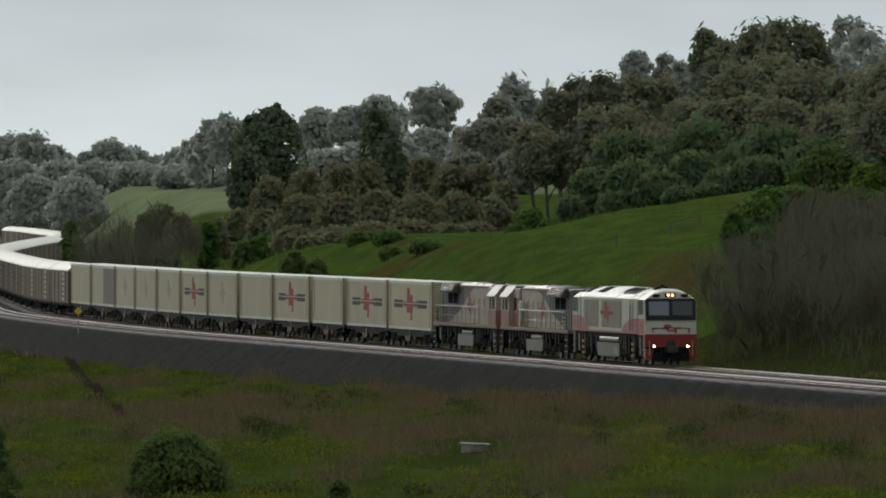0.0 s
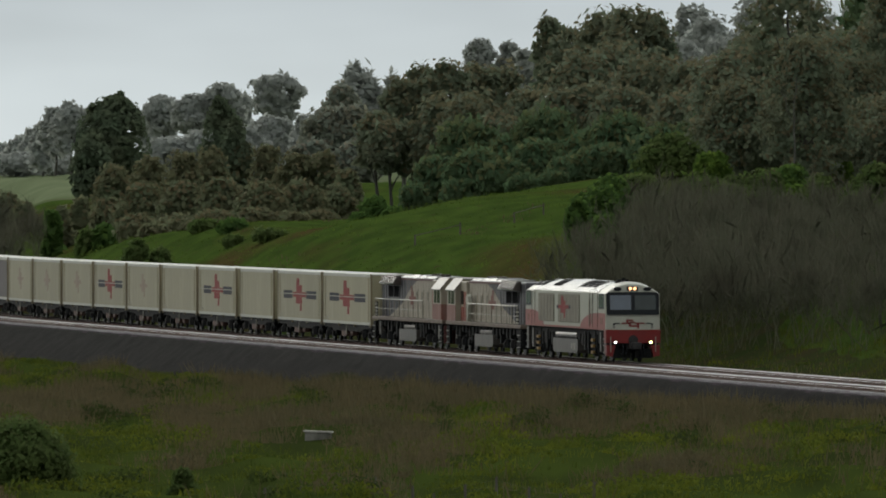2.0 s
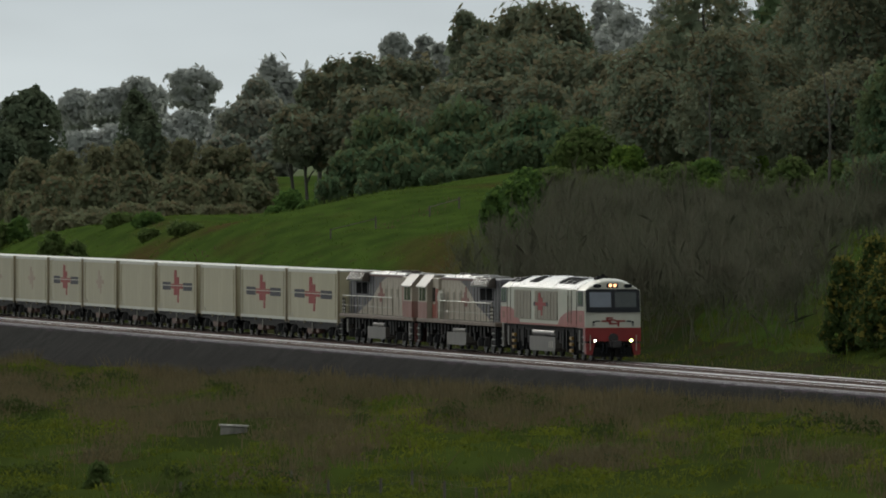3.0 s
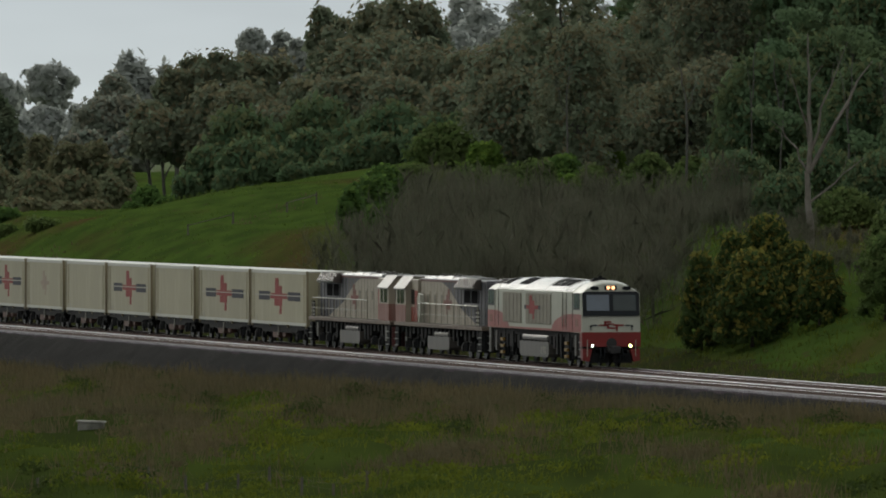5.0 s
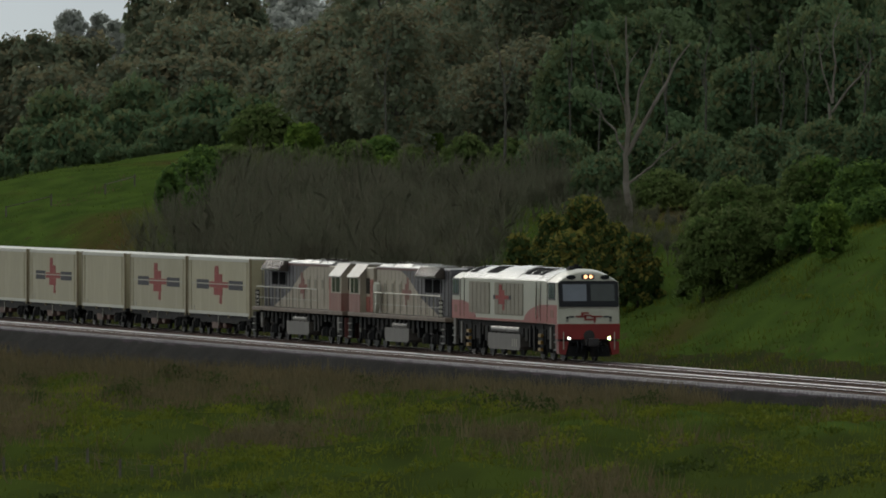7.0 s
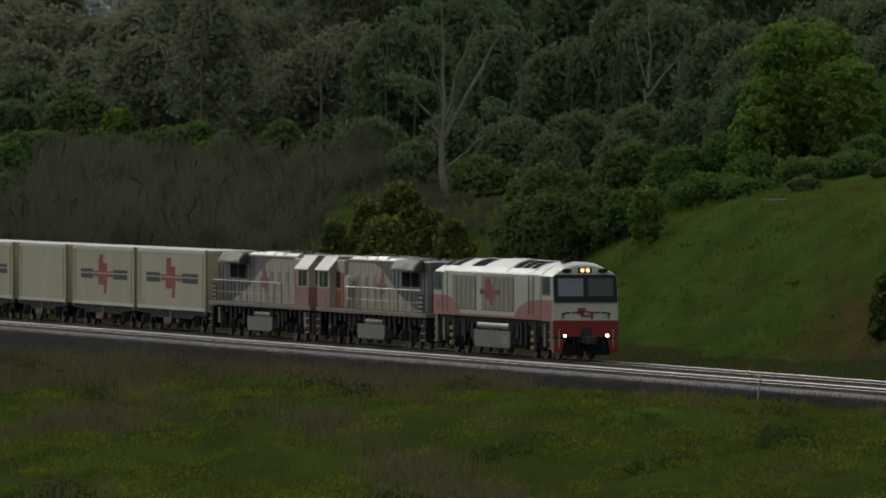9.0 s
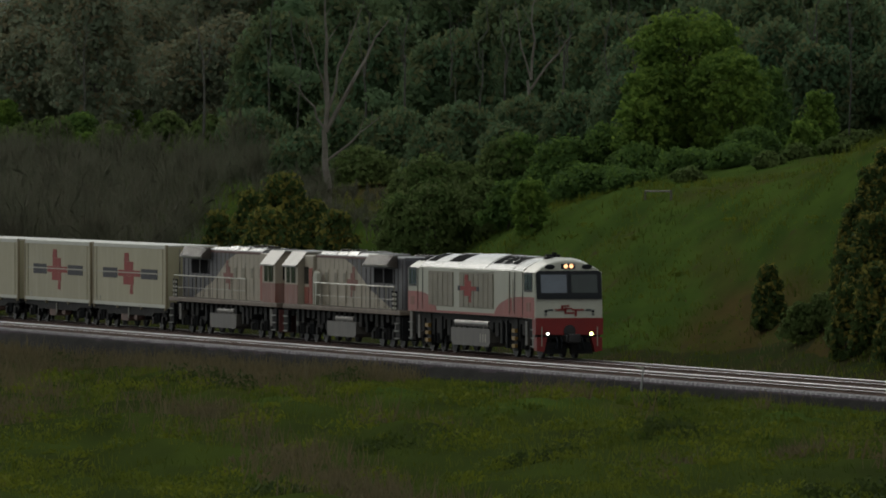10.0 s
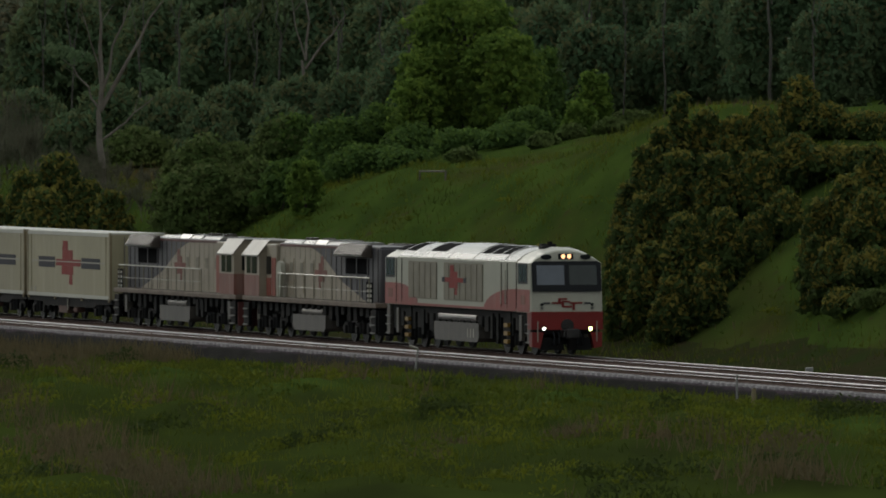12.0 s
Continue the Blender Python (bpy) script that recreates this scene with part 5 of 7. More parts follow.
tree("twig", -79.0, 980.0, 5.6, 3.0, 83, base=0.0)
tree("twig", -76.9, 975.0, 5.9, 3.5, 84, base=0.0)
tree("twig", -75.6, 985.0, 5.6, 4.0, 85, base=0.0)
tree("twig", -73.6, 985.0, 5.0, 4.0, 86, base=0.0)
tree("twig", -70.5, 970.0, 4.4, 3.4, 87, base=0.0)
tree("twig", -70.0, 985.0, 3.9, 2.5, 88, base=0.0)
tree("twig", -75.6, 950.0, 4.9, 3.4, 89, base=0.0)
tree("twig", -71.9, 930.0, 4.9, 3.8, 90, base=0.0)
tree("twig", -69.4, 925.0, 4.2, 3.7, 91, base=0.0)
tree("twig", -67.3, 920.0, 3.5, 3.3, 92, base=0.0)
tree("twig", -81.4, 1000.0, 4.1, 2.5, 93, base=0.0)
tree("bush", -51.9, 830.0, 1.9, 2.3, 94, base=0.0)
tree("bush", -40.0, 790.0, 0.8, 2.9, 95, base=0.0)
tree("bush", -46.9, 830.0, 0.8, 2.5, 96, base=0.0)
tree("bush", -60.4, 900.0, 2.3, 2.3, 97, base=0.0)
tree("bush", -43.1, 800.0, 0.8, 2.0, 98, base=0.0)
tree("bush", -48.4, 800.0, 2.5, 2.4, 99, base=0.0)
tree("green", -43.9, 815.0, 0.8, 2.5, 100, base=0.0, density=0.5)
tree("green", -33.6, 815.0, 2.0, 3.1, 101, base=0.0, density=0.5)
tree("green", -34.0, 800.0, 1.0, 2.0, 102, base=0.0, density=0.5)
tree("green", -31.4, 795.0, 0.8, 1.8, 103, base=0.0, density=0.5)
tree("green", -59.0, 900.0, 2.3, 2.7, 104, base=0.0, density=0.5)
tree("green", -68.8, 980.0, 4.1, 2.0, 105, base=0.0, density=0.5)
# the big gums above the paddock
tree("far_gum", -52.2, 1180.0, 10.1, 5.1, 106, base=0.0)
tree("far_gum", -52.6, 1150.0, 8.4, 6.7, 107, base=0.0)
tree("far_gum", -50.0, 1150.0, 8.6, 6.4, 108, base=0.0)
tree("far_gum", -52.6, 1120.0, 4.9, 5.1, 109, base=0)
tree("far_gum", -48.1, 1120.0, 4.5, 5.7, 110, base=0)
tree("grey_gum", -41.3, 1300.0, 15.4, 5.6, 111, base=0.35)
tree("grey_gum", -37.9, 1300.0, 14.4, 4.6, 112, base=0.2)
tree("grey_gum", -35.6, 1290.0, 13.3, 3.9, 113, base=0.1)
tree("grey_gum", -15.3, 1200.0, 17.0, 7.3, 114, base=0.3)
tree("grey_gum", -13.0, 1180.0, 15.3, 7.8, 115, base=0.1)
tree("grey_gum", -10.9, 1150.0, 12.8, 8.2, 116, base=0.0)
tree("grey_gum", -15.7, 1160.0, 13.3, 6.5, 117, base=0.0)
tree("gum", -34.8, 1000.0, 14.5, 5.8, 118, base=0.5, density=0.72)
tree("gum", -37.0, 1005.0, 13.9, 5.1, 119, base=0.5, density=0.72)
tree("gum", -38.6, 1000.0, 12.9, 5.5, 120, base=0.5, density=0.72)
tree("gum", -40.5, 990.0, 10.3, 5.1, 121, base=0.5, density=0.72)
tree("gum", -39.0, 985.0, 9.6, 5.4, 122, base=0.5, density=0.72)
tree("gum", -34.3, 985.0, 11.6, 8.7, 123, base=0.25, density=0.72)
tree("gum", -32.1, 1010.0, 13.2, 5.5, 124, base=0.5, density=0.72)
tree("gum", -29.9, 1015.0, 12.7, 5.2, 125, base=0.2, density=0.72)
tree("gum", -31.6, 980.0, 11.9, 8.0, 126, base=0.15, density=0.72)
tree("gum", -27.0, 1060.0, 15.6, 4.0, 127, base=0.5, density=0.72)
tree("gum", -23.3, 1000.0, 15.8, 6.1, 128, base=0.5, density=0.72)
tree("gum", -20.4, 990.0, 17.6, 7.4, 129, base=0.5, density=0.72)
tree("gum", -17.6, 985.0, 18.2, 8.1, 130, base=0.5, density=0.72)
tree("gum", -15.7, 985.0, 17.6, 4.7, 131, base=0.5, density=0.72)
tree("gum", -19.1, 975.0, 15.4, 10.0, 132, base=0.2, density=0.72)
tree("gum", -22.0, 970.0, 14.7, 8.0, 133, base=0.2, density=0.72)
tree("gum", -26.0, 955.0, 11.8, 7.2, 134, base=0.15, density=0.72)
tree("gum", -28.5, 950.0, 9.0, 7.1, 135, base=0.1, density=0.72)
tree("gum", -22.5, 930.0, 10.9, 6.6, 136, base=0.15, density=0.72)
tree("gum", -19.9, 930.0, 11.3, 7.6, 137, base=0.15, density=0.72)
tree("gum", -15.5, 935.0, 13.4, 9.6, 138, base=0.25, density=0.72)
tree("gum", -11.6, 930.0, 12.7, 7.6, 139, base=0.2, density=0.72)
tree("gum", -17.0, 915.0, 10.4, 7.5, 140, base=0.15, density=0.72)
tree("gum", -9.1, 930.0, 11.8, 7.0, 141, base=0.15, density=0.72)
tree("gum", -5.7, 920.0, 11.6, 7.5, 142, base=0.15, density=0.72)
tree("gum", -12.2, 900.0, 8.8, 8.0, 143, base=0.1, density=0.72)
tree("gum", -8.0, 890.0, 7.4, 7.9, 144, base=0.1, density=0.72)
tree("gum", -7.5, 1000.0, 15.4, 7.5, 145, base=0.2, density=0.72)
tree("gum", 0.1, 980.0, 15.1, 7.3, 146, base=0.15, density=0.72)
tree("gum", 2.9, 900.0, 13.8, 5.5, 147, base=0.5, density=0.72)
tree("gum", 4.4, 890.0, 14.5, 7.3, 148, base=0.5, density=0.72)
tree("gum", 7.2, 820.0, 9.6, 6.7, 149, base=0.5, density=0.72)
tree("gum", 9.5, 860.0, 12.8, 7.6, 150, base=0.5, density=0.72)
tree("gum", 5.7, 850.0, 9.0, 7.0, 151, base=0.2, density=0.72)
tree("gum", 2.3, 860.0, 8.0, 6.4, 152, base=0.15, density=0.72)
tree("gum", -1.2, 860.0, 7.2, 7.1, 153, base=0.1, density=0.72)
tree("gum", -4.2, 850.0, 5.1, 7.0, 154, base=0.1, density=0.72)
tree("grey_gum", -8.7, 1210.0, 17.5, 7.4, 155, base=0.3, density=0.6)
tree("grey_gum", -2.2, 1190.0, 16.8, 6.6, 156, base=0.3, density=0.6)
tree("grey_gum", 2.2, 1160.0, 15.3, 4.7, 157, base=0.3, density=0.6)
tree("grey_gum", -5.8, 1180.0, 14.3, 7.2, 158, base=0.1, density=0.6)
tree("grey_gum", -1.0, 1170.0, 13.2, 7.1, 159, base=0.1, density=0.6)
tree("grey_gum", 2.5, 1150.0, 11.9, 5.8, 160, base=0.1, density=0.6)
tree("gum", -3.5, 830.0, 13.8, 8.0, 161, base=0.42, density=0.4, lobes_n=30)
tree("forest", -29.7, 905.0, 8.4, 6.9, 162, base=0.0)
tree("forest", -25.7, 895.0, 6.6, 5.9, 163, base=0.0)
tree("forest", -23.0, 895.0, 8.4, 6.8, 164, base=0.05)
tree("forest", -19.9, 890.0, 6.1, 6.3, 165, base=0.0)
tree("forest", -16.9, 885.0, 6.9, 6.7, 166, base=0.05)
tree("forest", -12.8, 850.0, 4.0, 6.9, 167, base=0.0)
tree("forest", -9.5, 860.0, 5.5, 6.5, 168, base=0.0)
tree("forest", -6.3, 850.0, 4.4, 6.0, 169, base=0.05)
tree("forest", -2.9, 845.0, 4.8, 6.0, 170, base=0.0)
tree("forest", -30.9, 872.0, 4.3, 5.3, 171, base=0.0)
tree("forest", -27.9, 865.0, 4.2, 4.8, 172, base=0.0)
tree("forest", -25.3, 858.0, 2.9, 4.3, 173, base=0.0)
tree("forest", -23.1, 864.0, 4.3, 4.8, 174, base=0.05)
tree("forest", -20.3, 856.0, 2.4, 4.3, 175, base=0.0)
tree("forest", -32.6, 866.0, 2.4, 2.6, 176, base=0.0)
tree("forest", -17.9, 852.0, 2.9, 4.7, 177, base=0.05)
tree("forest", -29.2, 858.0, 2.2, 2.6, 178, base=0)
tree("forest", -23.8, 852.0, 1.5, 2.6, 179, base=0)
tree("forest", -21.4, 850.0, 1.2, 2.6, 180, base=0)
# the wood along the crest
tree("gum", -6.3, 847.5, 9.6, 11.4, 124, base=0.14, density=1.0)
tree("gum", -5.5, 1011.0, 14.1, 12.8, 125, base=0.04, density=1.0)
tree("gum", -2.5, 886.0, 12.1, 9.1, 126, base=0.17, density=1.0)
tree("gum", 0.4, 811.5, 9.0, 7.3, 127, base=0.14, density=1.0)
tree("gum", 3.0, 832.0, 9.5, 11.3, 128, base=0.06, density=1.0)
tree("gum", 5.0, 794.0, 16.0, 7.2, 129, base=0.12, density=1.0)
tree("gum", 7.2, 781.0, 13.9, 7.4, 130, base=0.18, density=1.0)
tree("gum", 10.1, 824.5, 12.6, 8.6, 131, base=0.18, density=1.0)
tree("forest", 12.4, 779.0, 13.5, 6.5, 132, base=0.06, density=1.0)
tree("forest", 15.6, 840.0, 12.2, 9.1, 133, base=0.04, density=1.0)
tree("forest", 16.4, 761.5, 13.9, 7.2, 134, base=0.15, density=1.0)
tree("forest", 18.0, 736.0, 11.4, 8.3, 135, base=0.18, density=1.0)
tree("forest", 22.5, 805.5, 11.1, 10.1, 136, base=0.13, density=1.0)
tree("forest", 22.5, 722.0, 13.7, 9.4, 137, base=0.16, density=1.0)
tree("forest", 25.7, 732.5, 11.3, 9.2, 138, base=0.11, density=1.0)
tree("forest", 28.1, 741.5, 10.8, 8.8, 139, base=0.04, density=1.0)
tree("forest", 31.6, 768.0, 12.0, 10.4, 140, base=0.17, density=1.0)
tree("forest", 29.9, 685.0, 10.7, 6.0, 141, base=0.17, density=1.0)
tree("forest", 31.8, 679.5, 13.1, 7.9, 142, base=0.09, density=1.0)
tree("forest", 37.1, 742.5, 11.1, 6.0, 143, base=0.16, density=1.0)
tree("forest", 37.8, 735.0, 11.5, 9.3, 144, base=0.14, density=1.0)
tree("forest", 39.2, 697.0, 9.2, 6.4, 145, base=0.11, density=1.0)
tree("forest", 41.9, 719.0, 8.7, 7.7, 146, base=0.09, density=1.0)
tree("forest", 39.1, 645.5, 11.1, 7.0, 147, base=0.15, density=1.0)
tree("forest", 41.8, 645.0, 11.5, 8.0, 148, base=0.08, density=1.0)
tree("forest", 46.4, 695.5, 8.3, 6.0, 149, base=0.09, density=1.0)
tree("forest", 48.1, 683.0, 10.1, 6.4, 150, base=0.08, density=1.0)
tree("forest", 46.4, 621.5, 12.0, 7.2, 151, base=0.16, density=1.0)
tree("forest", 49.3, 642.0, 8.8, 8.0, 152, base=0.04, density=1.0)
tree("forest", 49.7, 617.0, 11.0, 7.9, 153, base=0.06, density=1.0)
tree("forest", 50.9, 609.5, 9.2, 5.5, 154, base=0.04, density=1.0)
tree("forest", 53.0, 617.5, 9.7, 8.1, 155, base=0.12, density=1.0)
tree("forest", 53.8, 612.0, 9.7, 6.6, 156, base=0.12, density=1.0)
tree("forest", 54.0, 587.5, 11.0, 7.5, 157, base=0.05, density=1.0)
tree("forest", -2.6, 1199.5, 12.6, 17.4, 158, base=0.1, card=0.75, density=0.9)
tree("forest", 6.8, 1100.0, 18.8, 14.3, 160, base=0.1, card=0.75, density=0.9)
tree("forest", 13.9, 1087.5, 21.3, 16.0, 162, base=0.1, card=0.75, density=0.9)
tree("forest", 21.6, 1033.5, 20.1, 14.8, 164, base=0.1, card=0.75, density=0.9)
tree("forest", 26.6, 870.0, 12.7, 11.4, 166, base=0.1, card=0.75, density=0.9)
tree("forest", 34.6, 900.5, 13.7, 14.4, 168, base=0.1, card=0.75, density=0.9)
tree("forest", 40.2, 858.5, 9.2, 10.5, 170, base=0.1, card=0.75, density=0.9)
tree("forest", 43.4, 793.5, 6.0, 10.7, 172, base=0.1, card=0.75, density=0.9)
tree("forest", 47.7, 775.5, 6.5, 12.6, 174, base=0.1, card=0.75, density=0.9)
tree("forest", 53.1, 761.0, 8.4, 9.5, 176, base=0.1, card=0.75, density=0.9)
tree("forest", 59.6, 752.0, 7.0, 9.0, 178, base=0.1, card=0.75, density=0.9)
tree("forest", 60.4, 702.5, 7.4, 8.9, 180, base=0.1, card=0.75, density=0.9)
tree("gum", -6.6, 774.5, 7.3, 6.5, 182, base=0.04, density=1.0)
tree("gum", -3.3, 776.5, 6.7, 6.8, 183, base=0.04, density=1.0)
tree("gum", -1.9, 742.5, 11.3, 6.7, 184, base=0.04, density=1.0)
tree("gum", 0.2, 790.0, 8.8, 9.2, 185, base=0.04, density=1.0)
tree("gum", 3.7, 753.0, 6.3, 8.7, 186, base=0.04, density=1.0)
tree("gum", 5.6, 747.5, 7.1, 7.6, 187, base=0.04, density=1.0)
tree("gum", 7.2, 750.0, 7.8, 5.9, 188, base=0.04, density=1.0)
tree("forest", 10.1, 702.0, 9.0, 7.5, 189, base=0.05, density=1.0)
tree("forest", 11.3, 705.0, 8.6, 5.4, 190, base=0.06, density=1.0)
tree("forest", 13.4, 730.5, 8.8, 6.1, 191, base=0.05, density=1.0)
tree("forest", 15.8, 676.0, 8.2, 6.6, 192, base=0.04, density=1.0)
tree("forest", 17.5, 705.5, 5.4, 7.6, 193, base=0.06, density=1.0)
tree("forest", 19.9, 668.5, 6.7, 7.6, 194, base=0.04, density=1.0)
tree("forest", 20.9, 679.0, 6.0, 6.1, 195, base=0.04, density=1.0)
tree("forest", 23.8, 665.0, 9.2, 7.0, 196, base=0.04, density=1.0)
tree("forest", 25.6, 661.5, 8.0, 7.7, 197, base=0.04, density=1.0)
tree("forest", 26.9, 666.5, 5.5, 7.8, 198, base=0.06, density=1.0)
tree("forest", 28.8, 650.0, 6.8, 6.5, 199, base=0.08, density=1.0)
tree("forest", 28.5, 613.5, 7.4, 6.1, 200, base=0.04, density=1.0)
tree("forest", 30.9, 615.0, 8.8, 4.9, 201, base=0.04, density=1.0)
tree("forest", 34.0, 628.5, 8.3, 7.6, 202, base=0.05, density=1.0)
tree("forest", 33.1, 590.5, 7.0, 6.2, 203, base=0.04, density=1.0)
tree("forest", 36.0, 622.5, 8.4, 6.1, 204, base=0.04, density=1.0)
tree("forest", 38.4, 622.0, 5.6, 7.0, 205, base=0.04, density=1.0)
tree("forest", 39.0, 602.0, 8.5, 5.7, 206, base=0.07, density=1.0)
tree("forest", 41.7, 606.5, 7.0, 6.5, 207, base=0.04, density=1.0)
tree("forest", 41.6, 580.5, 8.1, 4.5, 208, base=0.06, density=1.0)
tree("forest", 42.7, 567.0, 6.5, 5.4, 209, base=0.04, density=1.0)
tree("forest", 44.1, 564.0, 6.8, 4.9, 210, base=0.04, density=1.0)
tree("forest", 44.2, 559.0, 7.9, 6.6, 211, base=0.04, density=1.0)
tree("forest", 45.6, 543.0, 6.0, 4.5, 212, base=0.04, density=1.0)
tree("forest", 49.5, 578.0, 5.4, 6.7, 213, base=0.04, density=1.0)
tree("forest", 48.4, 546.5, 7.1, 6.6, 214, base=0.04, density=1.0)
tree("forest", 51.8, 563.5, 7.2, 6.8, 215, base=0.04, density=1.0)
# undergrowth below the wood
tree("bush", -11.5, 790.0, 3.1, 6.0, 181, base=0.0)
tree("bush", -8.9, 740.0, 2.2, 4.5, 182, base=0.0)
tree("bush", -13.4, 760.0, 1.4, 3.8, 183, base=0.0)
tree("bush", -4.8, 740.0, 3.0, 3.7, 184, base=0.0)
tree("bush", 2.7, 720.0, 2.9, 4.0, 185, base=0.0)
tree("bush", 5.4, 700.0, 3.0, 4.3, 186, base=0.0)
tree("bush", -6.7, 745.0, 2.2, 3.4, 187, base=0.0)
tree("bush", -1.0, 735.0, 2.5, 3.4, 188, base=0.0)
tree("green", -14.8, 738.0, 2.3, 3.6, 189, base=0.0)
tree("green", -16.5, 735.0, 1.7, 2.2, 190, base=0.0)
tree("green", -2.8, 722.0, 3.7, 4.0, 191, base=0.0)
tree("green", 0.1, 800.0, 2.9, 2.8, 192, base=0.0)
tree("green", -5.2, 800.0, 1.4, 3.2, 193, base=0.0)
tree("lime", -8.5, 770.0, 2.7, 3.3, 194, base=0.0, lobes_n=40)
tree("lime", 0.3, 745.0, 2.9, 3.0, 195, base=0.0, lobes_n=40)
tree("lime", -2.6, 715.0, 2.4, 2.5, 196, base=0.0, lobes_n=40)
tree("gum", -2.1, 780.0, 2.6, 3.0, 197, base=0.0)
tree("gum", 1.5, 770.0, 2.9, 3.5, 198, base=0.0)
tree("gum", 4.0, 760.0, 3.1, 3.5, 199, base=0.0)
tree("bush", -6.7, 690.0, 2.8, 3.8, 200, base=0.0)
tree("bush", -4.0, 690.0, 3.6, 3.8, 201, base=0.0)
tree("bush", -1.1, 680.0, 3.2, 3.8, 202, base=0.0)
tree("bush", 1.6, 670.0, 2.3, 3.7, 203, base=0.0)
tree("bush", 4.2, 660.0, 2.3, 3.7, 204, base=0.0)
tree("bush", 6.8, 650.0, 2.5, 3.6, 205, base=0.0)
tree("bush", 9.3, 640.0, 2.6, 3.6, 206, base=0.0)
tree("bush", 15.6, 620.0, 2.6, 3.5, 207, base=0.0)
tree("bush", 18.1, 610.0, 2.7, 3.4, 208, base=0.0)
# leafless thicket behind the line
tree("twig", -14.1, 632.0, 3.3, 2.8, 209, base=0.0)
tree("twig", -13.1, 632.0, 2.9, 3.6, 210, base=0.0)
tree("twig", -11.4, 626.0, 3.9, 2.9, 211, base=0.0)
tree("twig", -10.6, 623.0, 4.6, 3.7, 212, base=0.0)
tree("twig", -9.0, 615.0, 4.2, 2.7, 213, base=0.0)
tree("twig", -8.2, 611.0, 4.4, 3.5, 214, base=0.0)
tree("twig", -6.6, 601.0, 4.8, 3.3, 215, base=0.0)
tree("twig", -5.8, 599.0, 4.8, 2.5, 216, base=0.0)
tree("twig", -4.5, 602.0, 3.9, 2.8, 217, base=0.0)
tree("twig", -3.4, 596.0, 3.9, 3.4, 218, base=0.0)
tree("twig", -2.6, 591.0, 4.3, 2.9, 219, base=0.0)
tree("twig", -1.7, 588.0, 4.1, 2.4, 220, base=0.0)
tree("twig", -0.7, 587.0, 4.2, 3.0, 221, base=0.0)
tree("twig", 0.6, 580.0, 3.9, 2.6, 222, base=0.0)
tree("twig", 1.5, 575.0, 4.3, 2.7, 223, base=0.0)
tree("twig", 2.5, 578.0, 4.0, 3.0, 224, base=0.0)
tree("twig", -14.2, 635.0, 4.5, 2.9, 225, base=0.0)
tree("twig", -13.4, 638.0, 4.2, 3.0, 226, base=0.0)
tree("twig", -12.7, 635.0, 4.8, 3.5, 227, base=0.0)
tree("twig", -11.3, 635.0, 4.0, 3.8, 228, base=0.0)
tree("twig", -10.7, 627.0, 4.5, 3.5, 229, base=0.0)
tree("twig", -9.6, 630.0, 4.0, 3.6, 230, base=0.0)
tree("twig", -8.5, 620.0, 5.0, 2.7, 231, base=0.0)
tree("twig", -7.6, 625.0, 4.0, 2.5, 232, base=0.0)
tree("twig", -6.7, 615.0, 4.3, 2.9, 233, base=0.0)
tree("twig", -5.6, 611.0, 4.0, 3.0, 234, base=0.0)
tree("twig", -4.7, 608.0, 4.9, 2.7, 235, base=0.0)
tree("twig", -3.5, 605.0, 4.7, 3.1, 236, base=0.0)
tree("twig", -2.9, 611.0, 3.4, 3.1, 237, base=0.0)
tree("twig", -1.6, 601.0, 3.3, 3.0, 238, base=0.0)
tree("twig", -1.0, 599.0, 4.1, 2.9, 239, base=0.0)
tree("twig", -0.1, 601.0, 2.6, 3.0, 240, base=0.0)
tree("twig", 0.7, 592.0, 4.0, 2.6, 241, base=0.0)
tree("twig", 1.7, 595.0, 3.2, 2.5, 242, base=0.0)
tree("twig", 3.0, 587.0, 2.9, 2.9, 243, base=0.0)
tree("twig", 3.8, 585.0, 3.0, 3.3, 244, base=0.0)
tree("twig", -14.9, 650.0, 4.2, 3.8, 245, base=0.0)
tree("twig", -13.9, 655.0, 3.4, 3.5, 246, base=0.0)
tree("twig", -12.9, 649.0, 3.5, 3.3, 247, base=0.0)
tree("twig", -12.0, 647.0, 4.3, 3.8, 248, base=0.0)
tree("twig", -10.8, 638.0, 4.6, 3.8, 249, base=0.0)
tree("twig", -10.0, 635.0, 4.6, 2.7, 250, base=0.0)
tree("twig", -9.0, 638.0, 4.5, 2.8, 251, base=0.0)
tree("twig", -8.2, 635.0, 3.8, 3.8, 252, base=0.0)
tree("twig", -7.4, 628.0, 4.1, 2.6, 253, base=0.0)
tree("twig", -6.1, 625.0, 3.8, 3.5, 254, base=0.0)
tree("twig", -5.3, 627.0, 3.1, 2.8, 255, base=0.0)
tree("twig", -4.4, 622.0, 3.2, 3.5, 256, base=0.0)
tree("twig", -3.7, 622.0, 3.7, 2.6, 257, base=0.0)
tree("twig", -2.7, 618.0, 2.7, 3.3, 258, base=0.0)
tree("twig", -2.0, 615.0, 2.9, 3.1, 259, base=0.0)
tree("twig", -1.2, 617.0, 2.2, 2.6, 260, base=0.0)
tree("twig", -0.1, 609.0, 2.8, 2.9, 261, base=0.0)
tree("twig", 0.6, 607.0, 2.5, 2.6, 262, base=0.0)
tree("twig", 1.4, 606.0, 2.3, 3.1, 263, base=0.0)
tree("twig", 2.5, 605.0, 2.1, 2.5, 264, base=0.0)
tree("twig", 3.5, 595.0, 3.4, 3.4, 265, base=0.0)
tree("twig", 4.1, 599.0, 2.8, 3.5, 266, base=0.0)
tree("twig", -14.8, 662.0, 3.2, 3.1, 267, base=0.0)
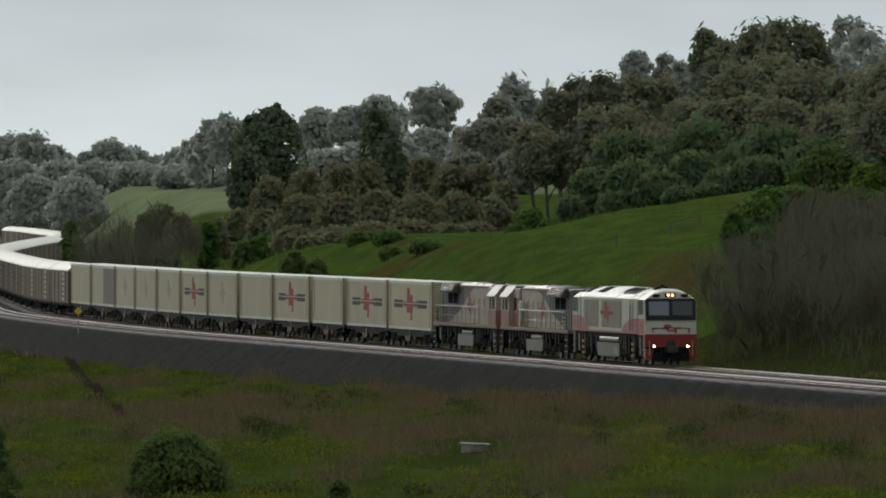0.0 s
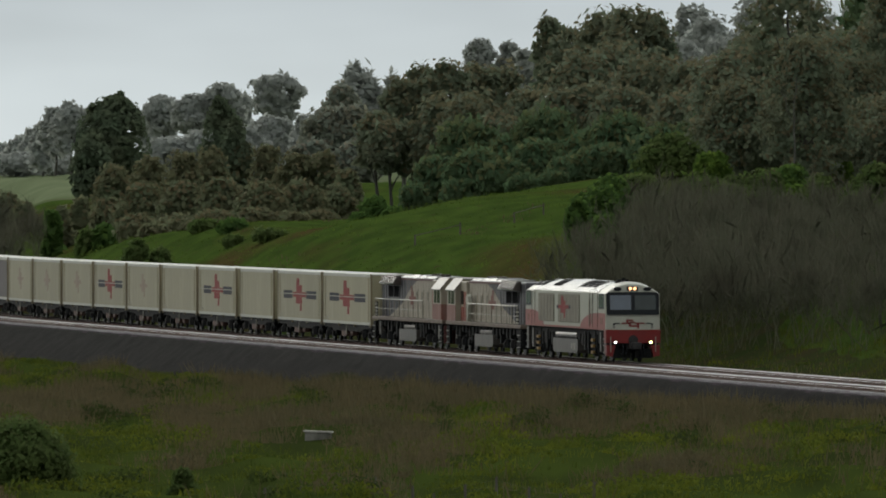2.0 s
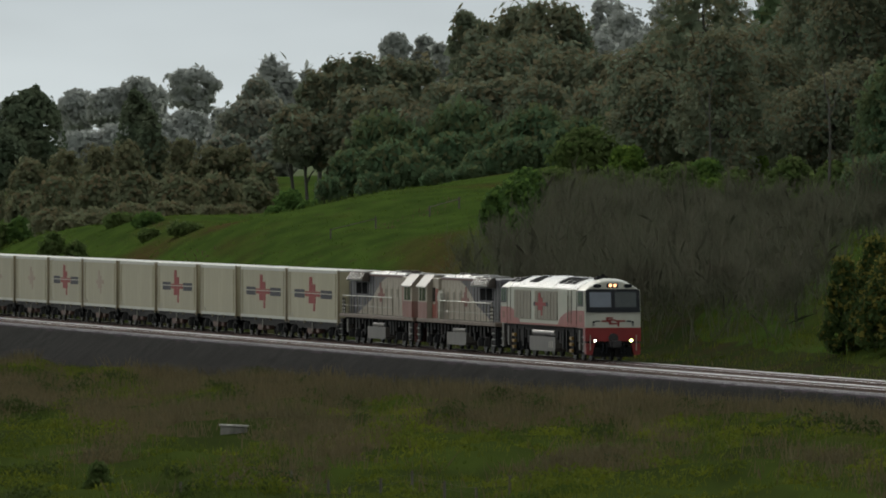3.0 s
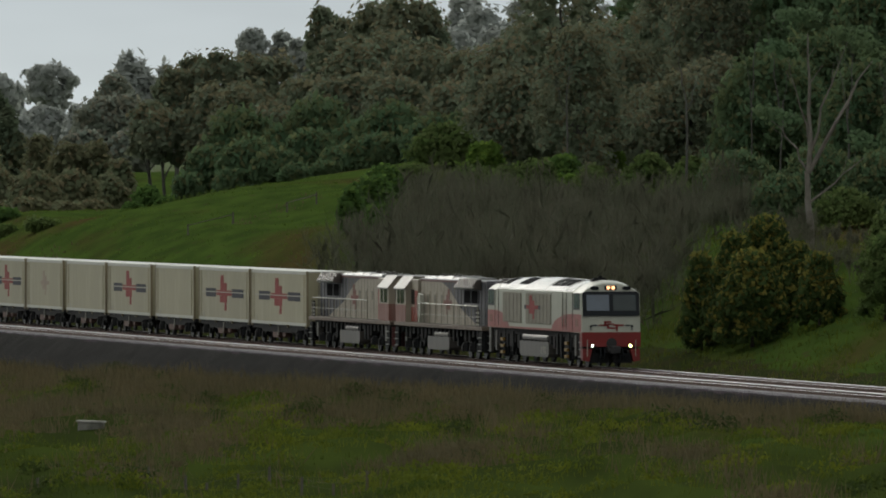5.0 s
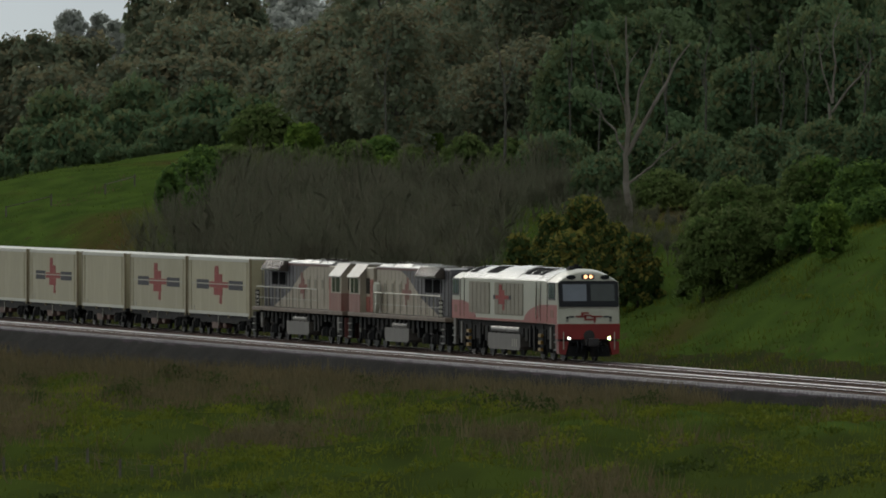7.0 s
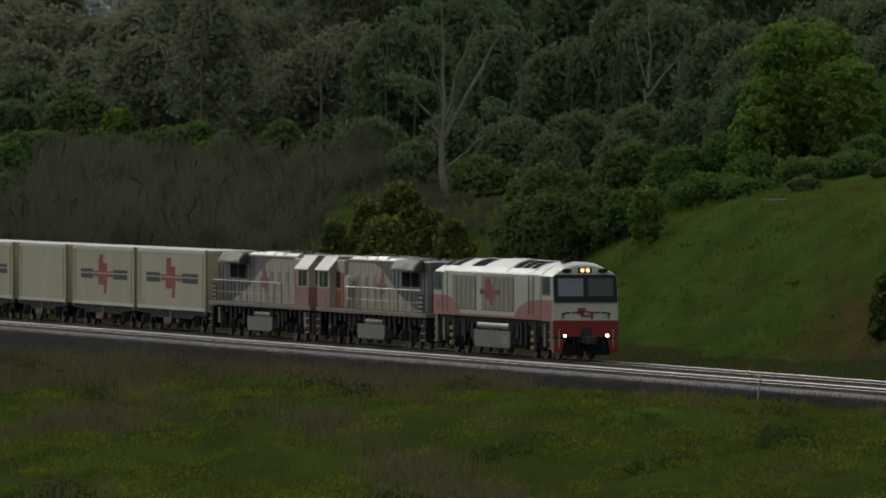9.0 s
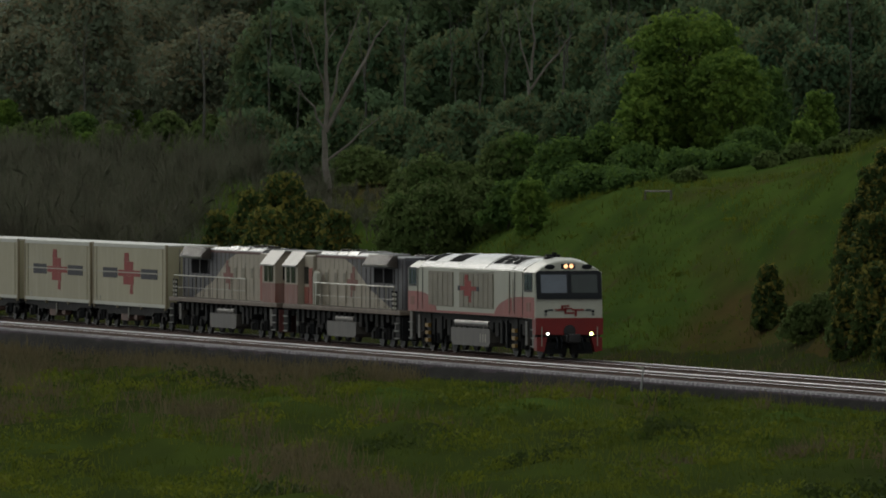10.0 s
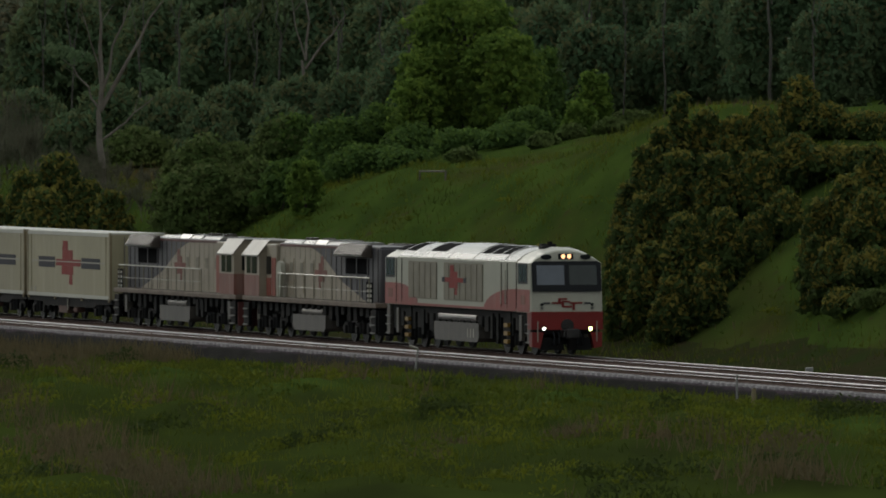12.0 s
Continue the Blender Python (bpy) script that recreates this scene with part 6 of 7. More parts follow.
tree("twig", -13.5, 666.0, 2.4, 2.7, 268, base=0.0)
tree("twig", -12.4, 659.0, 3.4, 3.6, 269, base=0.0)
tree("twig", -11.0, 651.0, 4.5, 3.8, 270, base=0.0)
tree("twig", -10.0, 655.0, 2.8, 3.5, 271, base=0.0)
tree("twig", -8.6, 649.0, 3.5, 3.8, 272, base=0.0)
tree("twig", -7.6, 650.0, 3.0, 3.8, 273, base=0.0)
tree("twig", -6.2, 643.0, 3.1, 2.8, 274, base=0.0)
tree("twig", -5.0, 637.0, 2.9, 2.8, 275, base=0.0)
tree("twig", -4.4, 633.0, 2.8, 2.8, 276, base=0.0)
tree("twig", -2.7, 630.0, 2.6, 3.0, 277, base=0.0)
tree("twig", -1.8, 624.0, 2.9, 3.7, 278, base=0.0)
tree("twig", -1.0, 627.0, 2.4, 2.9, 279, base=0.0)
tree("twig", -0.0, 618.0, 2.2, 3.5, 280, base=0.0)
tree("twig", 1.6, 621.0, 1.7, 2.7, 281, base=0.0)
tree("twig", 2.5, 615.0, 2.1, 3.7, 282, base=0.0)
tree("twig", 3.7, 616.0, 2.4, 3.3, 283, base=0.0)
tree("twig", 4.6, 610.0, 2.1, 3.5, 284, base=0.0)
tree("twig", 5.4, 609.0, 2.3, 3.2, 285, base=0.0)
tree("twig", 6.8, 602.0, 2.6, 2.7, 286, base=0.0)
tree("twig", -14.0, 677.0, 1.6, 4.0, 287, base=0.0)
tree("twig", -12.5, 671.0, 2.2, 3.1, 288, base=0.0)
tree("twig", -11.1, 663.0, 3.7, 3.4, 289, base=0.0)
tree("twig", -9.7, 665.0, 2.8, 4.0, 290, base=0.0)
tree("twig", -8.4, 657.0, 3.5, 4.0, 291, base=0.0)
tree("twig", -6.9, 660.0, 2.4, 3.1, 292, base=0.0)
tree("twig", -6.2, 652.0, 3.1, 3.9, 293, base=0.0)
tree("twig", -4.4, 652.0, 2.9, 3.0, 294, base=0.0)
tree("twig", -3.6, 651.0, 2.8, 3.7, 295, base=0.0)
tree("twig", -2.0, 642.0, 2.1, 2.9, 296, base=0.0)
tree("twig", -0.9, 635.0, 3.0, 2.6, 297, base=0.0)
tree("twig", 0.1, 632.0, 3.0, 3.8, 298, base=0.0)
tree("twig", 1.3, 636.0, 2.3, 3.5, 299, base=0.0)
tree("twig", 2.8, 632.0, 2.1, 3.5, 300, base=0.0)
tree("twig", 3.9, 625.0, 2.3, 3.2, 301, base=0.0)
tree("twig", 4.9, 616.0, 2.2, 3.1, 302, base=0.0)
tree("twig", 5.8, 614.0, 2.2, 2.8, 303, base=0.0)
tree("twig", 7.2, 614.0, 2.1, 2.9, 304, base=0.0)
tree("twig", -10.8, 679.0, 3.1, 4.0, 305, base=0.0)
tree("twig", -9.8, 681.0, 2.8, 3.0, 306, base=0.0)
tree("twig", -7.5, 674.0, 2.8, 3.5, 307, base=0.0)
tree("twig", -6.4, 670.0, 2.9, 3.8, 308, base=0.0)
tree("twig", -4.5, 664.0, 2.2, 4.0, 309, base=0.0)
tree("twig", -3.6, 663.0, 2.2, 3.5, 310, base=0.0)
tree("twig", -2.4, 657.0, 2.2, 3.1, 311, base=0.0)
tree("twig", -0.6, 655.0, 2.5, 2.7, 312, base=0.0)
tree("twig", 0.7, 644.0, 2.4, 3.5, 313, base=0.0)
tree("twig", 1.8, 647.0, 2.5, 3.1, 314, base=0.0)
tree("twig", 3.6, 642.0, 2.3, 3.7, 315, base=0.0)
tree("twig", 4.7, 636.0, 2.7, 3.3, 316, base=0.0)
tree("twig", 6.3, 628.0, 3.1, 3.5, 317, base=0.0)
tree("twig", 7.2, 627.0, 2.5, 2.9, 318, base=0.0)
tree("twig", 8.7, 592.0, 1.7, 3.0, 319, base=0.0)
tree("twig", 9.8, 588.0, 1.5, 3.0, 320, base=0.0)
tree("twig", 10.9, 584.0, 1.3, 2.7, 321, base=0.0)
tree("twig", 12.1, 582.0, 1.0, 2.7, 322, base=0.0)
tree("twig", 7.8, 574.0, 2.7, 2.9, 323, base=0.0)
tree("twig", 9.2, 570.0, 2.2, 2.9, 324, base=0.0)
tree("twig", 10.6, 568.0, 1.6, 2.6, 325, base=0.0)
tree("twig", 11.9, 566.0, 1.1, 2.3, 326, base=0.0)
tree("twig", 12.6, 560.0, 1.2, 2.0, 327, base=0.0)
tree("twig", 10.6, 600.0, 1.6, 2.7, 328, base=0.0)
tree("twig", 13.4, 575.0, 0.8, 2.3, 329, base=0.0)
tree("green", -15.8, 690.0, 2.8, 2.1, 330, base=0.0, density=0.6)
tree("green", -14.5, 700.0, 2.9, 3.2, 331, base=0.0, density=0.6)
tree("green", -13.6, 660.0, 4.3, 2.7, 332, base=0.0, density=0.6)
# bushes and trees of the near slope
tree("golden", 8.0, 560.0, 5.6, 4.3, 333, base=0.0)
tree("golden", 6.3, 558.0, 5.7, 3.4, 334, base=0.0)
tree("golden", 9.5, 558.0, 3.9, 2.8, 335, base=0.0)
tree("golden", 10.5, 552.0, 3.7, 3.1, 336, base=0.0)
tree("golden", 4.7, 560.0, 5.0, 2.8, 337, base=0.0)
tree("golden", 7.2, 554.0, 4.9, 4.5, 338, base=0.0)
tree("bush", 12.9, 606.0, 2.2, 4.6, 339, base=0.0)
tree("bush", 14.1, 556.0, 3.5, 3.4, 340, base=0.0)
tree("bush", 15.0, 548.0, 4.8, 4.7, 341, base=0.0)
tree("bush", 16.6, 552.0, 3.2, 3.9, 342, base=0.0)
tree("bush", 15.1, 542.0, 4.1, 4.9, 343, base=0.0)
tree("bush", 18.9, 556.0, 3.7, 4.2, 344, base=0.0)
tree("bush", 13.5, 543.0, 4.2, 3.0, 345, base=0.0)
tree("bush", 17.3, 541.0, 3.1, 3.6, 346, base=0.0)
tree("green", 19.7, 556.0, 3.9, 3.9, 347, base=0.0)
tree("green", 21.7, 550.0, 3.4, 4.7, 348, base=0.0)
tree("green", 24.0, 552.0, 3.5, 4.2, 349, base=0.0)
tree("green", 25.1, 545.0, 2.0, 3.9, 350, base=0.0)
tree("green", 18.5, 538.0, 2.4, 3.0, 351, base=0.0)
tree("green", 22.4, 540.0, 1.7, 4.1, 352, base=0.0)
tree("green", 24.4, 535.0, 0.8, 3.0, 353, base=0.0)
tree("green", 32.5, 560.0, 4.7, 2.7, 354, base=0.0)
tree("green", 30.4, 540.0, 1.7, 3.3, 355, base=0.0)
tree("green", 29.5, 535.0, 0.8, 3.5, 356, base=0.0)
tree("green", 27.3, 538.0, 0.9, 3.8, 357, base=0.0)
tree("lime", 28.0, 552.0, 7.9, 7.5, 358, base=0.1, lobes_n=120)
tree("lime", 29.7, 548.0, 5.6, 5.3, 359, base=0.05, lobes_n=70)
tree("lime", 26.1, 550.0, 5.4, 4.7, 360, base=0.05, lobes_n=60)
tree("forest", 7.4, 640.0, 4.1, 4.9, 361, base=0.0)
tree("forest", 11.8, 630.0, 4.1, 4.8, 362, base=0.0)
tree("forest", 9.6, 615.0, 2.9, 4.0, 363, base=0.0)
tree("forest", 15.4, 620.0, 3.5, 4.7, 364, base=0.0)
tree("forest", 18.5, 610.0, 3.9, 4.6, 365, base=0.0)
tree("forest", 21.8, 605.0, 4.3, 4.6, 366, base=0.0)
tree("forest", 24.3, 600.0, 4.6, 4.3, 367, base=0.0)
tree("forest", 16.3, 585.0, 3.6, 3.6, 368, base=0.0)
tree("forest", 19.7, 580.0, 3.7, 3.5, 369, base=0.0)
tree("forest", 26.6, 590.0, 5.5, 4.2, 370, base=0.0)
tree("forest", 33.5, 575.0, 7.1, 4.4, 371, base=0.0)
tree("forest", 35.2, 570.0, 5.8, 4.0, 372, base=0.0)
tree("forest", 33.8, 575.0, 5.7, 4.4, 373, base=0.0)
tree("forest", 36.4, 570.0, 5.1, 4.3, 374, base=0.0)
tree("forest", 39.3, 570.0, 4.9, 4.3, 375, base=0.0)
tree("forest", 42.2, 570.0, 4.3, 4.3, 376, base=0.0)
tree("forest", 44.7, 565.0, 3.9, 4.3, 377, base=0.0)
tree("forest", 47.2, 560.0, 3.6, 4.3, 378, base=0.0)
tree("forest", 49.4, 560.0, 2.8, 4.3, 379, base=0.0)
tree("lime", 25.5, 548.0, 4.1, 3.6, 380, base=0.02, lobes_n=60)
tree("lime", 19.3, 530.0, 2.7, 2.3, 381, base=0.02, lobes_n=40)
tree("lime", 33.3, 535.0, 2.9, 2.3, 382, base=0.02, lobes_n=50)
tree("lime", 32.5, 532.0, 1.7, 1.9, 383, base=0.02, lobes_n=40)
tree("green", 31.4, 556.0, 4.4, 3.1, 384, base=0.0, lobes_n=40)
tree("bush", 32.0, 530.0, 0.8, 1.6, 385, base=0.0)
tree("bush", 30.5, 528.0, 0.8, 1.9, 386, base=0.0)
tree("bush", 33.8, 530.0, 0.8, 1.9, 387, base=0.0)
tree("bush", 36.9, 560.0, 1.0, 2.8, 388, base=0.0)
tree("bush", 40.0, 580.0, 1.0, 3.5, 389, base=0.0)
tree("bush", 42.3, 580.0, 0.8, 3.8, 390, base=0.0)
tree("bush", 44.6, 575.0, 0.8, 3.8, 391, base=0.0)
tree("bush", 26.7, 528.0, 0.8, 1.9, 392, base=0.0)
tree("golden", 27.1, 469.0, 2.8, 1.8, 393, base=0.0)
tree("bush", 28.0, 461.0, 1.8, 1.9, 394, base=0.0)
tree("bush", 28.9, 461.0, 1.6, 1.9, 395, base=0.0)
tree("bush", 27.1, 469.0, 0.9, 1.4, 396, base=0.0)
tree("golden", 30.3, 463.0, 3.9, 2.1, 397, base=0.0)
tree("golden", 31.0, 463.0, 4.9, 2.3, 398, base=0.0)
tree("golden", 31.7, 464.0, 4.9, 2.1, 399, base=0.0)
tree("golden", 32.6, 465.0, 5.3, 1.9, 400, base=0.0)
tree("golden", 33.7, 465.0, 3.7, 2.4, 401, base=0.0)
tree("golden", 34.8, 464.0, 2.9, 2.6, 402, base=0.0)
tree("golden", 36.0, 464.0, 2.5, 2.6, 403, base=0.0)
tree("golden", 37.7, 466.0, 2.7, 2.6, 404, base=0.0)
tree("golden", 38.9, 465.0, 1.5, 2.8, 405, base=0.0)
tree("golden", 40.5, 464.0, 1.1, 3.1, 406, base=0.0)
tree("golden", 29.7, 458.0, 3.5, 1.9, 407, base=0.0)
tree("golden", 30.5, 456.0, 4.7, 2.5, 408, base=0.0)
tree("golden", 31.9, 456.0, 5.4, 2.8, 409, base=0.0)
tree("golden", 33.4, 455.0, 4.4, 2.8, 410, base=0.0)
tree("golden", 35.1, 455.0, 3.1, 2.8, 411, base=0.0)
tree("golden", 36.8, 456.0, 2.5, 2.8, 412, base=0.0)
tree("golden", 38.5, 455.0, 0.9, 3.2, 413, base=0.0)
tree("golden", 29.3, 452.0, 3.1, 1.8, 414, base=0.0)
tree("golden", 30.3, 450.0, 3.8, 2.5, 415, base=0.0)
tree("golden", 31.6, 449.0, 4.4, 2.7, 416, base=0.0)
tree("golden", 33.2, 449.0, 3.5, 2.5, 417, base=0.0)
tree("golden", 34.7, 450.0, 1.9, 2.3, 418, base=0.0)
tree("golden", 35.8, 450.0, 1.9, 2.3, 419, base=0.0)
tree("golden", 30.3, 456.0, 0.8, 2.1, 420, base=0.0)
tree("golden", 30.9, 445.0, 2.8, 2.3, 421, base=0.0)
tree("golden", 32.3, 445.0, 2.6, 2.0, 422, base=0.0)
tree("golden", 38.5, 440.0, 3.4, 2.5, 423, base=0.0)
tree("golden", 37.3, 438.0, 3.5, 2.7, 424, base=0.0)
tree("golden", 36.2, 438.0, 3.5, 2.4, 425, base=0.0)
tree("golden", 37.9, 434.0, 3.1, 2.9, 426, base=0.0)
tree("golden", 36.5, 433.0, 2.5, 2.6, 427, base=0.0)
tree("golden", 35.7, 434.0, 3.1, 1.5, 428, base=0.0)
tree("golden", 37.8, 431.0, 1.5, 2.8, 429, base=0.0)
tree("golden", 36.6, 430.0, 1.1, 2.4, 430, base=0.0)
tree("bush", 29.3, 456.0, 0.9, 1.6, 431, base=0.0)
tree("bush", 30.5, 453.0, 0.8, 2.1, 432, base=0.0)
tree("bush", 37.5, 428.0, 0.8, 2.2, 433, base=0.0)
# bushes in front of the bank
tree("bush", -32.2, 440.0, 2.8, 4.8, 383, base=0.0, density=1.5, lobes_n=30)
tree("bush", -40.4, 450.0, 3.9, 2.5, 384, base=0.0)
tree("bush", -25.5, 436.0, 1.3, 1.3, 385, base=0.0)

# ---- the pale dead-limbed gum and other bare trunks ----
def bare_gum(x, y, h, r, seed, forks, label, crown=None):
    """forks: (start height, end x, end y, end height, radius share) of each limb."""
    rng = np.random.default_rng(seed)
    bark = bark_pale if r > 0.12 else bark_grey
    e = new("pale_gum")
    e.location = (x, y, ground_z(x, y) - 0.2)
    tagged(e, label, "tree", "trees and bushes of the hillside")
    bm = bmesh.new()
    rings, px, py = [], 0.0, 0.0
    for i in range(9):
        rr = r * (1 - 0.45 * i / 8) * (1.25 if i == 0 else 1.0)
        rings.append([bm.verts.new((px + rr * math.cos(k * math.tau / 9), py + rr * math.sin(k * math.tau / 9), h * i / 8)) for k in range(9)])
        px, py = px + rng.normal() * 0.05, py + rng.normal() * 0.05
    for p, q in zip(rings, rings[1:]):
        for k in range(9):
            bm.faces.new((p[k], p[(k + 1) % 9], q[(k + 1) % 9], q[k]))
    bm.faces.new(rings[-1])
    part("trunk", bm, bark, e)
    tips = []
    for z0, ex, ey, ez, k in forks:
        bm = bmesh.new()
        p, a = Vector((0, 0, z0)), r * k
        q = Vector((ex, ey, ez))
        for i in range(5):
            t = (i + 1) / 5
            c = Vector((0, 0, z0)).lerp(q, t) + Vector((rng.normal() * 0.12, rng.normal() * 0.1, 0.35 * math.sin(t * 3.1) * (ez - z0) * 0.12))
            b = r * k * (1 - 0.75 * t)
            tube(bm, p, c, a, b, n=7, caps=False)
            if i in (2, 3):
                tw = c + Vector((rng.uniform(-0.9, 0.9), rng.uniform(-0.5, 0.5), rng.uniform(0.5, 1.6)))
                tube(bm, c, tw, b * 0.5, 0.012, n=5, caps=False)
            p, a = c, b
        part("limb", bm, bark, e)
        tips.append(q)
    if crown:
        lobes = [((q.x + rng.normal() * 0.4, q.y, q.z + rng.uniform(-0.2, 0.9)), (crown * rng.uniform(.7, 1.2), crown, crown * 0.55)) for q in tips for _ in range(2) if q.z > h]
        crown_mesh(rng, lobes, 0.22, 0.5, LEAF["forest"], e)
    return e

bare_gum(10.6, 588.0, 4.2, 0.23, 3, ((4.2, 0.0, 0.0, 11.4, 0.62), (4.1, 3.3, 0.6, 10.0, 0.60), (4.9, 1.9, -0.5, 10.9, 0.36), (4.2, -1.8, 0.5, 6.9, 0.30), (2.5, 3.1, -0.4, 4.9, 0.32), (5.6, -1.2, -0.4, 10.2, 0.22),), "tall pale-barked gum with forked bare limbs", 0.9)
bare_gum(22.5, 617.0, 5.7, 0.14, 4, ((5.2, 2.5, 0.0, 8.3, 0.60), (5.7, 0.2, 0.4, 10.7, 0.60), (5.7, -1.1, 0.3, 9.8, 0.40),), "pale gum trunk forking inside the dark wood", None)
bare_gum(-2.6, 722.5, 6.9, 0.10, 5, ((6.7, 0.2, 0.0, 9.8, 0.60), (6.5, -0.9, 0.3, 8.7, 0.40),), "slender pale gum trunk", None)
bare_gum(4.8, 674.0, 7.0, 0.11, 6, ((6.8, -0.5, 0.0, 9.9, 0.60), (6.5, 0.9, 0.3, 9.2, 0.40),), "slender pale gum trunk", None)
bare_gum(16.6, 659.0, 6.8, 0.09, 7, ((6.1, 0.4, 0.0, 10.1, 0.60), (5.8, -0.5, 0.3, 8.8, 0.40),), "slender pale gum trunk", None)
bare_gum(25.1, 631.5, 7.0, 0.09, 8, ((6.3, 0.3, 0.0, 9.8, 0.60), (6.0, -0.6, 0.3, 8.9, 0.40),), "slender pale gum trunk", None)
bare_gum(43.5, 555.0, 7.3, 0.10, 9, ((6.4, -0.3, 0.0, 10.1, 0.60), (6.1, 0.8, 0.3, 9.2, 0.40),), "slender pale gum trunk", None)
bare_gum(8.8, 675.0, 7.6, 0.06, 10, ((7.1, 0.4, 0.0, 12.1, 0.70), (6.3, -0.5, 0.3, 10.0, 0.40),), "slender pale gum trunk inside the wood", None)
bare_gum(10.4, 674.0, 7.0, 0.07, 11, ((6.5, -0.6, 0.0, 11.1, 0.70), (6.2, 0.8, 0.3, 9.3, 0.40),), "slender pale gum trunk inside the wood", None)
bare_gum(14.3, 664.5, 6.2, 0.08, 12, ((5.6, 0.5, 0.0, 10.0, 0.70), (5.9, -0.7, 0.3, 9.7, 0.40),), "slender pale gum trunk inside the wood", None)
bare_gum(18.5, 633.5, 5.7, 0.05, 13, ((5.3, -0.4, 0.0, 11.5, 0.70), (6.1, 0.5, 0.3, 9.0, 0.40),), "slender pale gum trunk inside the wood", None)
bare_gum(20.2, 633.5, 7.3, 0.06, 14, ((6.8, 0.7, 0.0, 10.6, 0.70), (6.0, -0.9, 0.3, 9.5, 0.40),), "slender pale gum trunk inside the wood", None)
bare_gum(21.7, 633.5, 6.6, 0.07, 15, ((6.1, -0.3, 0.0, 9.7, 0.70), (5.8, 0.4, 0.3, 8.7, 0.40),), "slender pale gum trunk inside the wood", None)
bare_gum(26.1, 602.5, 6.1, 0.05, 16, ((5.7, 0.4, 0.0, 11.1, 0.70), (5.9, -0.5, 0.3, 9.3, 0.40),), "slender pale gum trunk inside the wood", None)
bare_gum(27.6, 602.5, 5.5, 0.06, 17, ((5.1, -0.7, 0.0, 10.3, 0.70), (5.9, 1.0, 0.3, 8.6, 0.40),), "slender pale gum trunk inside the wood", None)
bare_gum(35.6, 576.0, 6.7, 0.07, 18, ((6.3, 0.4, 0.0, 9.0, 0.70), (5.5, -0.6, 0.3, 8.7, 0.40),), "slender pale gum trunk inside the wood", None)
bare_gum(36.4, 559.5, 6.4, 0.05, 19, ((6.0, -0.3, 0.0, 10.6, 0.70), (5.7, 0.5, 0.3, 8.3, 0.40),), "slender pale gum trunk inside the wood", None)
bare_gum(38.3, 557.5, 5.8, 0.06, 20, ((5.4, 0.5, 0.0, 9.7, 0.70), (5.7, -0.7, 0.3, 8.8, 0.40),), "slender pale gum trunk inside the wood", None)
bare_gum(44.4, 539.0, 5.0, 0.06, 21, ((4.6, -0.4, 0.0, 8.6, 0.70), (5.3, 0.5, 0.3, 7.8, 0.40),), "slender pale gum trunk inside the wood", None)

# ---- grass and weeds ----
def blades(name, label, pts, rng, height, width, count, material, spread):
    """Clumps of pointed blades at pts."""
    n = len(pts) * count
    P = np.repeat(np.asarray(pts), count, 0)
    hh = np.repeat(height * rng.uniform(0.5, 1.3, len(pts)), count) * rng.uniform(0.6, 1.1, n)
    P = P + np.stack([rng.normal(size=n) * spread, rng.normal(size=n) * spread, np.full(n, -0.05)], 1)
    a = rng.uniform(0, 6.28, n)
    w = width * rng.uniform(0.6, 1.4, n) / 2
    side = np.stack([np.cos(a) * w, np.sin(a) * w, np.zeros(n)], 1)
    tip = np.stack([rng.normal(size=n) * 0.3 * hh, rng.normal(size=n) * 0.3 * hh, hh], 1)
    v = np.stack([P - side, P + side, P + tip * 0.6 + side * 0.7, P + tip], 1).reshape(-1, 3)
    f = np.arange(4 * n).reshape(n, 4)
    ob = soup(name, v, f, material)
    return tagged(ob, label, "grass", kind="stuff")

grass_mat = leaf_mat("grass_blade", (0.118, 0.134, 0.018), (0.044, 0.066, 0.012), 0.3, 0.16, 0.1)
hill_mat = leaf_mat("grazed_blade", (0.084, 0.124, 0.022), (0.060, 0.094, 0.018), 0.6, 0.1, 0.1)
weed_mat = leaf_mat("dry_weed", (0.132, 0.104, 0.056), (0.092, 0.080, 0.044), 0.25, 0.2, 0.14)
weed_green = leaf_mat("weed_green", (0.046, 0.072, 0.012), (0.138, 0.152, 0.016), 0.35, 0.22, 0.08)
weed_dark = leaf_mat("weed_dark", (0.030, 0.046, 0.012), (0.044, 0.060, 0.014), 0.35, 0.4, 0.1)
CULVERT = (-23.7, 512.0)
DRAIN = [(-65.4, 786.5), (-57.8, 711.5), (-52.4, 659.5), (-46.6, 600.0)]

def withered(x, y, b, foot):
    """How withered the growth is on the slope below the bank: above zero it is dry brown weed."""
    m = noise.noise((x * 0.17 + y * 0.012, y * 0.022, 1.0)) * 1.1 + 0.6 * noise.noise((x * 0.42 - y * 0.03, y * 0.10, 4.0))
    edge = math.exp(-(b - foot) / 26.0)
    away = sstep((y - 420) / 110) * sstep((690 - y) / 90)
    return m + 0.80 * edge * away + 0.10 * away - 0.40

def bare_spot(x, y):
    if abs(x - CULVERT[0] - (y - CULVERT[1]) * -0.045) < 1.6 and -16 < y - CULVERT[1] < 1.5:
        return True
    ys = [p[1] for p in DRAIN][::-1]
    return 600 < y < 787 and abs(x - float(np.interp(y, ys, [p[0] for p in DRAIN][::-1]))) < 0.75

